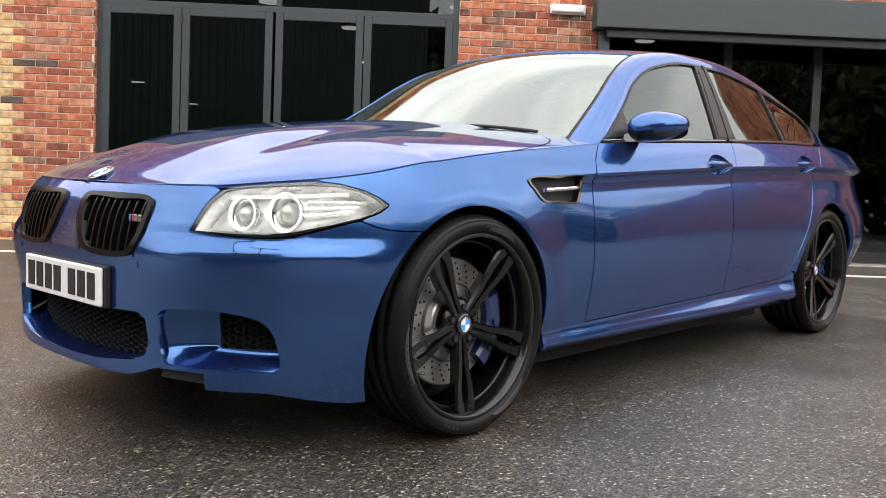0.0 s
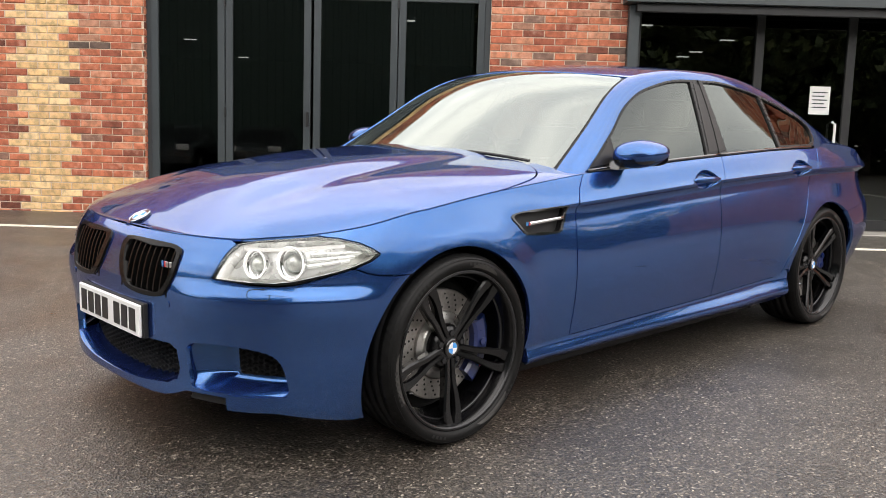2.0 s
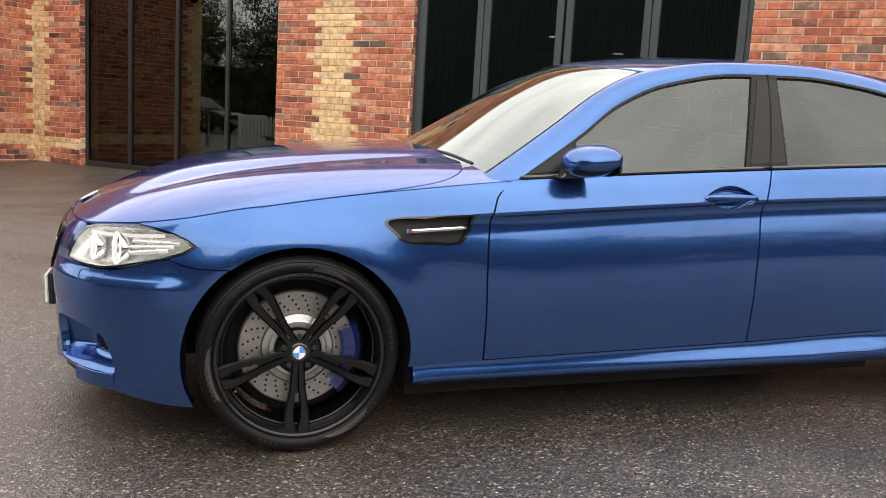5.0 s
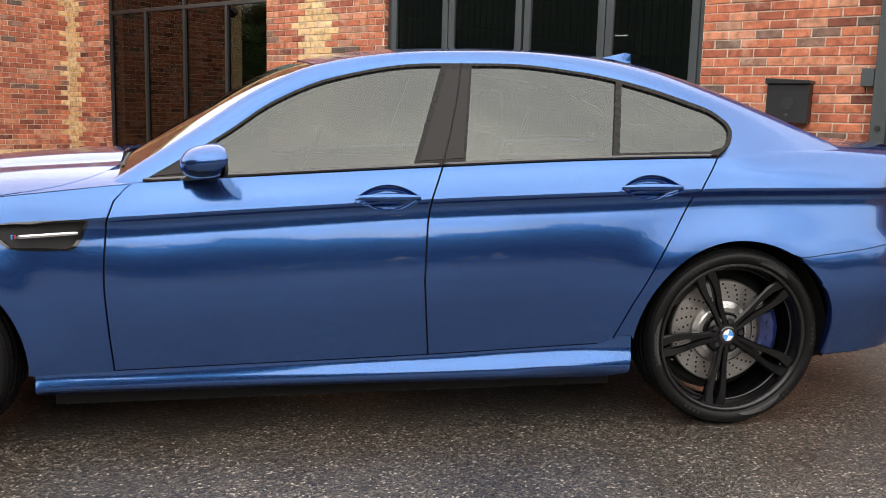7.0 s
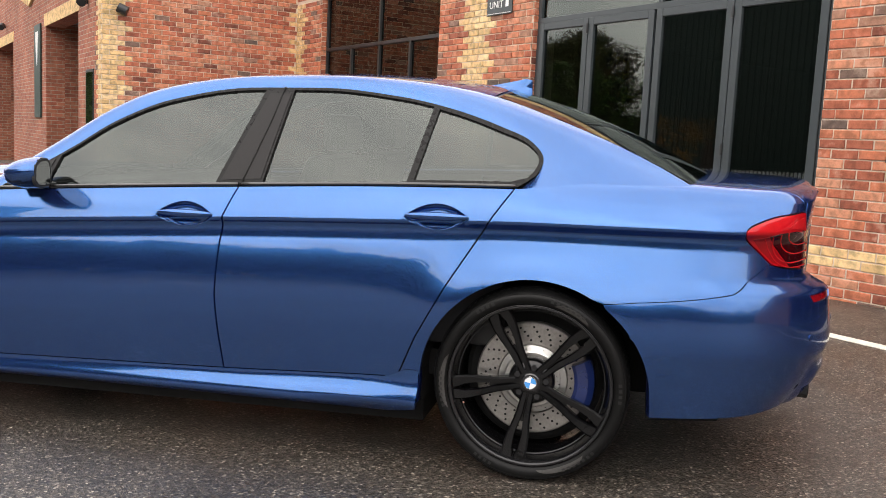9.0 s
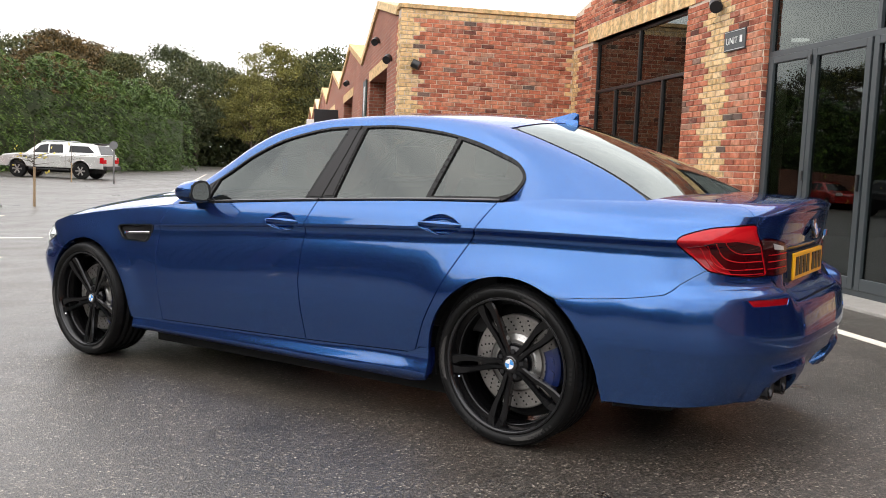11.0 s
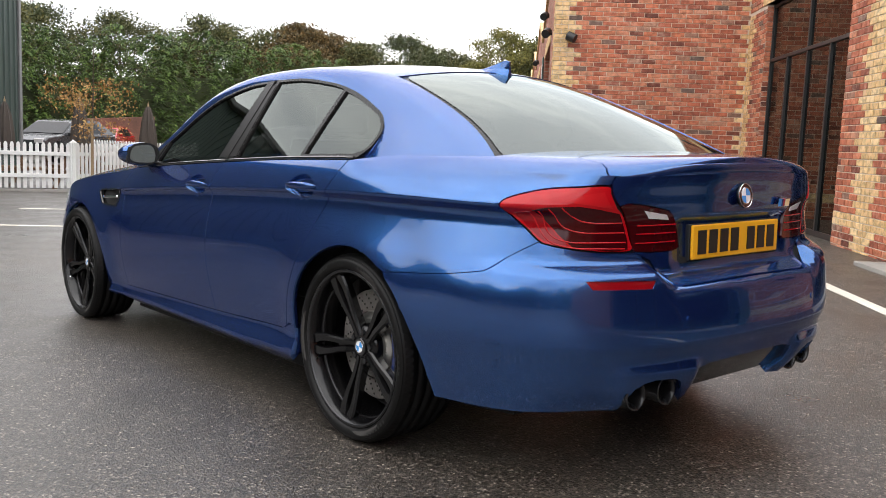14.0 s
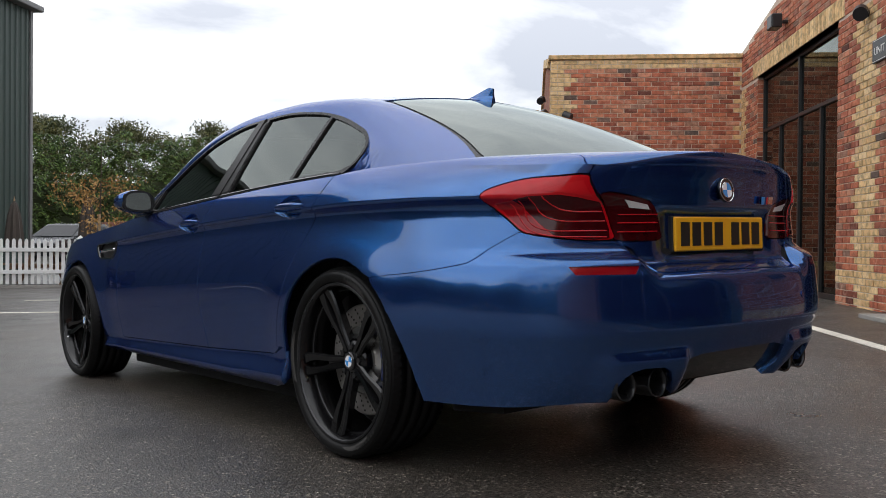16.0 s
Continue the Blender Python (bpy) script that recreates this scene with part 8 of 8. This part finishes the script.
def build_hedge():
    """A tall clipped conifer hedge: dark core, leafy face, ragged top."""
    line = [(-26.0, -26.0), (-34.0, -21.5), (-43.0, -16.0), (-54.0, -11.2), (-65.0, -7.6), (-77.0, -4.6)]
    hts = [5.3, 5.6, 6.4, 7.3, 6.9, 6.6]
    t = thing("conifer_hedge", "tall dense dark green conifer hedge", "hedge")
    bm = bmesh.new()
    rows = []
    for (x, y), h in zip(line, hts):
        z = gz(x, y)
        rows.append([bm.verts.new(p) for p in ((x, y, z), (x, y, z + h - 2.2), (x - 0.8, y - 1.6, z + h - 2.2), (x - 0.8, y - 1.6, z))])
    for a, b in zip(rows, rows[1:]):
        for k in range(3):
            bm.faces.new((a[k], a[k + 1], b[k + 1], b[k]))
    bm.faces.new(rows[-1])
    bm.faces.new(rows[0][::-1])
    bmesh.ops.recalc_face_normals(bm, faces=bm.faces[:])
    part("core", bm, M["dark_wood"], t)
    r = np.random.RandomState(4)
    P, O = [], []
    for i in range(len(line) - 1):
        (xa, ya), (xb, yb) = line[i], line[i + 1]
        n = int(math.hypot(xb - xa, yb - ya) / 1.15)
        for j in range(n):
            k = (j + r.uniform(-0.3, 0.3)) / n
            x, y = xa + (xb - xa) * k + r.uniform(-0.4, 0.4), ya + (yb - ya) * k + r.uniform(-0.5, 0.3)
            h, rad = (hts[i] + (hts[i + 1] - hts[i]) * k) * r.uniform(0.90, 1.08), r.uniform(1.25, 1.7)
            # drooping fronds on a narrow cone
            m = 210
            u = r.uniform(0.0, 1.0, m) ** 1.1
            th = r.uniform(0, math.tau, m)
            q = rad * (1 - u) ** 0.55 * r.uniform(0.70, 1.0, m) + 0.05
            P.append(np.stack([x + 0.5 * q * np.cos(th), y + 0.5 * q * np.sin(th), gz(x, y) + u * h + 0.1], 1))
            O.append(np.stack([np.cos(th), np.sin(th), 0.5 * q + 0.42], 1))
    P, O = np.concatenate(P), np.concatenate(O)
    per = 22
    c, o = np.repeat(P, per, 0), np.repeat(O, per, 0)
    k = np.tile(np.linspace(0.25, 1.0, per), len(P))[:, None]
    out = np.concatenate([o[:, :2], np.zeros((len(o), 1))], 1)
    side = np.stack([-o[:, 1], o[:, 0], np.zeros(len(o))], 1)
    long = o[:, 2:3]
    c = c + out * k * long + np.array([0, 0, 1.0]) * (0.42 * k - 0.72 * k * k) * long
    c = c + side * r.normal(0, 1, k.shape) * (0.20 * (1.1 - k)) + r.normal(0, 0.04, c.shape)
    d = out + side * r.normal(0, 0.6, k.shape) + np.array([0, 0, 1.0]) * (0.35 - 1.2 * k) + r.normal(0, 0.2, c.shape)
    d /= np.linalg.norm(d, axis=1, keepdims=True)
    w = np.cross(d, np.array([0, 0, 1.0]) + r.normal(0, 0.35, c.shape))
    w /= np.linalg.norm(w, axis=1, keepdims=True)
    s = r.uniform(0.08, 0.16, (len(c), 1))
    V = np.stack([c - d * s * 0.4, c + w * s * 0.28, c + d * s, c - w * s * 0.28], 1).reshape(-1, 3).tolist()
    F = np.arange(len(V)).reshape(-1, 4).tolist()
    tagged(part("foliage", mesh_of("foliage", V, F, M["hedge"]), None, t, "dense green needle foliage"), kind="stuff")


build_hedge()


def undergrowth():
    """Dark scrub that closes the view under the far trees."""
    r = np.random.RandomState(11)
    cs = []
    # the last four runs are unseen, a dark band added for the car's reflections
    for (xa, ya), (xb, yb), n in (((-70, -52), (-92, -30), 240), ((-92, -30), (-100, -10), 200), ((-112, -9), (-122, 1), 160), ((-122, 1), (-128, 20), 200), ((50, 22), (40, -2), 190), ((40, -2), (36, -14), 80), ((36, -14), (20, -32), 150), ((20, -32), (-6, -36), 190)):
        for _ in range(n):
            k = r.uniform()
            x, y = xa + (xb - xa) * k + r.uniform(-3, 3), ya + (yb - ya) * k
            cs.append((x, y, gz(x, y) + r.uniform(0.1, 5.5), r.uniform(0.8, 1.3)))
    V, F = leaf_cloud(cs, 34, 0.8, 0.42, 12, 0.8)
    tagged(new("woodland_scrub", mesh_of("woodland_scrub", V, F, M["dark_wood"])), "dark scrub under the far trees", "scrub", kind="stuff")


undergrowth()


def sapling(x, y, h, key, n, seed, label, stake=True, size=0.034):
    r = random.Random(seed)
    t = thing("sapling", label, "sapling", pose(x, y, gz(x, y)), group="saplings")
    bm = bmesh.new()
    bm_tube([(0, 0, 0), (0.02, 0.01, h * 0.5), (-0.02, 0.02, h)], [0.022, 0.015, 0.005], 6, bm)
    cs = []
    for i in range(10):
        a, z = r.uniform(0, math.tau), h * r.uniform(0.36, 0.66)
        l = h * r.uniform(0.10, 0.33)
        tip = (l * math.cos(a), l * math.sin(a), z + h * r.uniform(0.02, 0.10))
        bm_tube([(0, 0, z), tip], [0.008, 0.003], 5, bm)
        cs.append((*tip, 1.0))
        cs.append((tip[0] * 0.6, tip[1] * 0.6, z + h * 0.06, 0.8))
    part("stem", bm, M["bark"], t)
    V, F = leaf_cloud(cs, n, 0.15, size, seed, 0.9)
    tagged(part("leaves", mesh_of("leaves", V, F, M[key]), None, t, "sparse autumn leaves"), kind="stuff")
    if stake:
        part("stake", bm_cyl((0.14, 0.05, 0), (0.14, 0.05, h * 0.5), 0.03, n=8), M["stake"], t, "round wooden stake")


sapling(-12.75, -3.62, 3.1, "sapling_leaf", 60, 2, "young staked tree with thin orange leaves")
sapling(-17.0, -1.95, 1.9, "yellow_leaf", 1, 6, "young staked tree with a few yellow leaves", size=0.045)
sapling(-36.0, -5.2, 1.7, "autumn", 1, 8, "young staked tree with a few orange leaves")


# ---------------------------------------------------------------- parked vehicles
def car_paint(name, col, rough=0.25, metal=0.3):
    return plain(name, col, rough, metal, grain=20, vary=0.04, coat=0.8)


M["white_car"] = car_paint("pale_silver_paint", (0.56, 0.56, 0.53))
M["grey_car"] = car_paint("grey_car_paint", (0.05, 0.053, 0.057))
M["old_brick"] = plain("old_brick", (0.15, 0.066, 0.043), 0.9, grain=14, vary=0.5)
M["red_car"] = car_paint("red_car_paint", (0.48, 0.02, 0.018))
M["silver_car"] = car_paint("silver_car_paint", (0.36, 0.37, 0.38))


M["vehicle_glass"] = plain("dark_vehicle_glass", (0.012, 0.013, 0.014), 0.14, grain=20, vary=0.1, spec=0.3)


def vehicle(name, label, cat, m, key, length, width, lower, cabin, windows, wheels, wr):
    """A parked car from its side outline: lower body, tapering cabin, panes, wheels, lamps. Front at x = 0."""
    t = thing(name, label, cat, m)
    hw = width / 2
    bm = bm_prism(lower, -hw, hw)
    bmesh.ops.bevel(bm, geom=[e for e in bm.edges if abs(e.verts[0].co.y - e.verts[1].co.y) < 1e-6], offset=0.05, segments=2, profile=0.5, affect="EDGES")
    part("body", bm, M[key], t, smooth=False)
    zt, zb = max(z for _, z in cabin), min(z for _, z in cabin)
    lean = lambda z: hw - 0.03 - 0.17 * (z - zb) / (zt - zb)

    def leaned(poly, off):
        b = bmesh.new()
        l = [b.verts.new((x, -lean(z) - off, z)) for x, z in poly]
        r = [b.verts.new((x, lean(z) + off, z)) for x, z in poly]
        b.faces.new(l)
        b.faces.new(r[::-1])
        for i in range(len(poly)):
            j = (i + 1) % len(poly)
            b.faces.new((l[i], r[i], r[j], l[j]))
        bmesh.ops.recalc_face_normals(b, faces=b.faces[:])
        return b
    part("cabin", leaned(cabin, 0.0), M[key], t)
    for w in windows:
        part("window", leaned(w, 0.006), M["vehicle_glass"], t, "dark glass")
    for (xa, za), (xb, zb2) in ((cabin[0], cabin[1]), (cabin[-1], cabin[-2])):
        pts = [(xa + (xb - xa) * k, za + (zb2 - za) * k) for k in (0.08, 0.92)]
        b = bmesh.new()
        o = Vector((zb2 - za, 0, -(xb - xa))).normalized() * (0.006 if xa > xb else -0.006)
        b.faces.new([b.verts.new(Vector((x, y, z)) + o) for x, z, y in ((*pts[0], -lean(pts[0][1]) + 0.08), (*pts[0], lean(pts[0][1]) - 0.08), (*pts[1], lean(pts[1][1]) - 0.08), (*pts[1], -lean(pts[1][1]) + 0.08))])
        part("screen", b, M["vehicle_glass"], t, "dark glass")
    for x in wheels:
        for s in (-1, 1):
            wh = part("wheel", bm_cyl((x, s * (hw - 0.22), wr), (x, s * (hw + 0.01), wr), wr, n=24), M["rubber"], t)
            part("rim", bm_cyl((x, s * (hw + 0.012), wr), (x, s * (hw + 0.02), wr), wr * 0.62, n=16), M["rim_lip"], wh)
            for k in range(6):
                a = math.tau * k / 6
                part("spoke", bm_cyl((x, s * (hw + 0.018), wr), (x + wr * 0.58 * math.cos(a), s * (hw + 0.024), wr + wr * 0.58 * math.sin(a)), wr * 0.06, wr * 0.11, n=6), M["steel"], wh)
    for s in (-1, 1):
        a, b = sorted((s * (hw - 0.42), s * (hw - 0.06)))
        part("headlight", bm_box(-0.015, a, 0.72, 0.08, b, 0.88, 0.02), M["lamp_clear"], t)
        part("tail_light", bm_box(length - 0.06, a, 0.80, length + 0.012, b, 1.0, 0.015), M["lamp_red"], t)
        a, b = sorted((s * (hw - 0.02), s * (hw + 0.16)))
        part("door_mirror", bm_box(length * 0.30, a, 1.0, length * 0.30 + 0.12, b, 1.14, 0.03), M[key], t)
    return t


def arch_cut(x, r=0.40, z0=0.30, zc=0.36):
    a0 = math.degrees(math.asin(max(-0.2, (z0 + 0.02 - zc) / r)))
    n = 12
    return [(x + r, z0)] * (zc > z0) + [(x + r * math.cos(radians(a)), zc + r * math.sin(radians(a))) for a in (a0 + (180 - 2 * a0) * i / n for i in range(n + 1))] + [(x - r, z0)] * (zc > z0)


def lower_of(front, rear, xf, xr, length, sill=0.34, **kw):
    """Outline: front edge upwards, rear edge downwards, sill with two arches."""
    return front + rear + [(length, sill)] + arch_cut(xr, **kw) + arch_cut(xf, **kw) + [(0.0, sill)]


pk = vehicle("pickup_truck", "pale silver double-cab pickup with a matching rear canopy", "pickup", pose(-42.1, -9.5, gz(-39, -7), 0, 0, 76), "white_car", 5.3, 1.86,
             lower_of([(0.0, 0.60), (0.03, 0.95), (0.22, 1.09), (0.70, 1.16), (1.45, 1.20)], [(5.22, 1.16), (5.3, 0.72)], 0.98, 4.18, 5.3, sill=0.52, r=0.47, z0=0.50, zc=0.46),
             [(1.35, 1.18), (2.02, 1.70), (2.40, 1.79), (3.40, 1.79), (3.45, 1.74), (3.52, 1.79), (4.70, 1.76), (4.92, 1.70), (5.18, 1.18)],
             [[(1.74, 1.24), (2.10, 1.60), (2.42, 1.67), (2.50, 1.67), (2.50, 1.24)], [(2.58, 1.24), (2.58, 1.67), (3.22, 1.67), (3.28, 1.26)], [(3.58, 1.30), (3.58, 1.63), (4.50, 1.62), (4.82, 1.34), (4.80, 1.30)]], (0.98, 4.18), 0.40)
for s in (-1, 1):
    for x in (0.98, 4.18):
        ring_pts = [(x + 0.475 * math.cos(radians(a)), s * 0.935, 0.46 + 0.475 * math.sin(radians(a))) for a in range(8, 173, 12)]
        part("arch_lip", bm_tube(ring_pts, 0.022, 6), M["white_car"], pk, "flared wheel arch")
    part("side_step", bm_box(1.55, min(s * 0.80, s * 0.96), 0.40, 3.62, max(s * 0.80, s * 0.96), 0.47, 0.015), M["blackbox"], pk, "dark side step")
    for x in (1.52, 2.54, 3.44):
        part("door_gap", bm_box(x - 0.006, min(s * 0.90, s * 0.9325), 0.56, x + 0.006, max(s * 0.90, s * 0.9325), 1.19), M["under"], pk)
    for x in (2.36, 3.18):
        part("door_handle", bm_box(x, min(s * 0.92, s * 0.965), 1.06, x + 0.17, max(s * 0.92, s * 0.965), 1.10, 0.01), M["chrome"], pk, "bright door handle")
    part("roof_rail", bm_tube([(2.1, s * 0.72, 1.76), (2.3, s * 0.72, 1.84), (3.3, s * 0.72, 1.84), (3.42, s * 0.72, 1.78)], 0.018, 6), M["silver_car"], pk, "silver roof rail")
    part("side_lamp", bm_box(5.14, min(s * 0.80, s * 0.936), 0.80, 5.305, max(s * 0.80, s * 0.936), 1.10, 0.02), M["lamp_red"], pk, "upright red tail lamp")
    part("wing_vent", bm_box(1.28, min(s * 0.90, s * 0.936), 0.98, 1.46, max(s * 0.90, s * 0.936), 1.06, 0.01), M["blackbox"], pk, "dark vent in the wing")
part("rear_bumper", bm_box(5.22, -0.85, 0.48, 5.46, 0.85, 0.68, 0.03), M["blackbox"], pk, "dark rear step bumper")
part("canopy_spoiler", bm_box(4.66, -0.66, 1.74, 4.98, 0.66, 1.79, 0.012), M["blackbox"], pk, "dark roof spoiler of the canopy")
part("chassis", bm_box(0.5, -0.60, 0.30, 4.8, 0.60, 0.54), M["under"], pk)
suv = vehicle("grey_suv", "dark grey family crossover parked beyond the fence", "car", pose(-25.5, -12.6, gz(-25, -12), 0, 0, 172), "grey_car", 4.5, 1.84,
              lower_of([(0.0, 0.5), (0.03, 0.82), (0.25, 0.95), (1.15, 1.05)], [(4.45, 1.06), (4.5, 0.65)], 0.85, 3.55, 4.5),
              [(1.05, 1.03), (1.85, 1.55), (2.5, 1.62), (3.6, 1.58), (4.38, 1.08)],
              [[(1.45, 1.08), (1.95, 1.46), (2.45, 1.50), (2.45, 1.08)], [(2.53, 1.08), (2.53, 1.50), (3.35, 1.48), (3.75, 1.10)], [(1.10, 1.09), (1.72, 1.47), (1.74, 1.44), (1.2, 1.09)]], (0.85, 3.55), 0.36)
red = vehicle("red_hatchback", "small bright red hatchback parked by the hedge", "car", pose(-34.9, -14.6, gz(-34, -14), 0, 0, 188), "red_car", 4.0, 1.74,
              lower_of([(0.0, 0.48), (0.03, 0.72), (0.25, 0.84), (1.0, 0.94)], [(3.95, 0.95), (4.0, 0.6)], 0.8, 3.2, 4.0),
              [(0.95, 0.92), (1.7, 1.36), (2.3, 1.44), (3.3, 1.38), (3.9, 0.98)],
              [[(1.35, 0.97), (1.8, 1.29), (2.25, 1.33), (2.25, 0.97)], [(2.33, 0.97), (2.33, 1.33), (3.1, 1.29), (3.4, 1.0)]], (0.8, 3.2), 0.31)

for x, y in ((-8.3, -5.9), (-5.8, -6.3)):
    vehicle("parked_hatchback", "dark grey hatchback parked nose-in across the yard", "car", pose(x, y, gz(x, y), 0, 0, -90), "grey_car", 4.0, 1.76,
            lower_of([(0.0, 0.48), (0.03, 0.72), (0.25, 0.84), (1.0, 0.94)], [(3.95, 0.95), (4.0, 0.6)], 0.8, 3.2, 4.0),
            [(0.95, 0.92), (1.7, 1.36), (2.3, 1.44), (3.3, 1.38), (3.9, 0.98)],
            [[(1.35, 0.97), (1.8, 1.29), (2.25, 1.33), (2.25, 0.97)], [(2.33, 0.97), (2.33, 1.33), (3.1, 1.29), (3.4, 1.0)]], (0.8, 3.2), 0.31)

# ---------------------------------------------------------------- bits along the access road
lw = tagged(part("low_wall", bm_box(-75.0, 3.6, -0.3, -56.0, 3.9, 0.55), M["far_brick"]), "low red brick wall beside the access road", "wall", kind="structure")


tagged(part("low_wall", bm_prism([(0, -0.2), (5.4, -0.2), (5.4, 2.05), (0, 1.75)], 0, 0.25), M["old_brick"], place=pose(-35.6, -15.2, gz(-36, -15), 0, 0, 168)), "weathered red brick wall at the hedge foot", "wall", kind="structure")


def wheelie_bin(x, y, key, label):
    t = thing("wheeled_bin", label, "bin", pose(x, y, gz(x, y)), group="bins")
    part("body", bm_prism([(-0.5, 0.12), (0.5, 0.12), (0.62, 1.05), (-0.62, 1.05)], -0.45, 0.45, 0.03), M[key], t)
    part("lid", bm_prism([(-0.66, 1.05), (0.66, 1.05), (0.5, 1.22), (-0.5, 1.22)], -0.5, 0.5, 0.03), M[key], t)
    for xx in (-0.42, 0.42):
        part("castor", bm_cyl((xx, -0.3, 0.07), (xx, 0.3, 0.07), 0.07, n=12), M["rubber"], t)


wheelie_bin(-50.0, 4.6, "blue_bin", "large blue wheeled rubbish bin")
wheelie_bin(-47.0, 4.9, "blackbox", "large black wheeled rubbish bin")
sg = thing("post_sign", "small round sign on a grey post", "sign", pose(-35.2, -3.25, gz(-35, -3)))
part("post", bm_cyl((0, 0, 0), (0, 0, 1.75), 0.035, n=10), M["shed_trim"], sg)
part("disc", bm_cyl((0.05, 0, 1.70), (0.07, 0, 1.70), 0.18, n=20), M["shed_trim"], sg)
tagged(part("verge", bm_prism([(-79, -0.4), (-24, -0.4), (-24, -0.17), (-79, -0.17)], -24.0, -21.0), M["grass"]), "grass verge at the hedge foot", "verge", kind="structure")


def leaf_litter():
    rng = random.Random(21)
    for x, y in ((2.35, 2.65), (3.05, 3.1), (3.25, 3.45), (1.6, 1.35), (2.9, 2.5), (0.1, 1.2)):
        t = thing("fallen_leaf", "single fallen brown autumn leaf on the tarmac", "leaf", pose(x, y, gz(x, y) + 0.004, 0, 0, rng.uniform(0, 360)), group="fallen leaves")
        bm = bmesh.new()
        rim = [bm.verts.new((0.022 * math.cos(a) * (1 + 0.25 * math.cos(2 * a)), 0.013 * math.sin(a), 0.003 + 0.006 * abs(math.sin(a)))) for a in (math.tau * k / 12 for k in range(12))]
        c = bm.verts.new((0, 0, 0.002))
        for k in range(12):
            bm.faces.new((c, rim[k], rim[(k + 1) % 12]))
        part("blade", bm, M["autumn"], t)


leaf_litter()
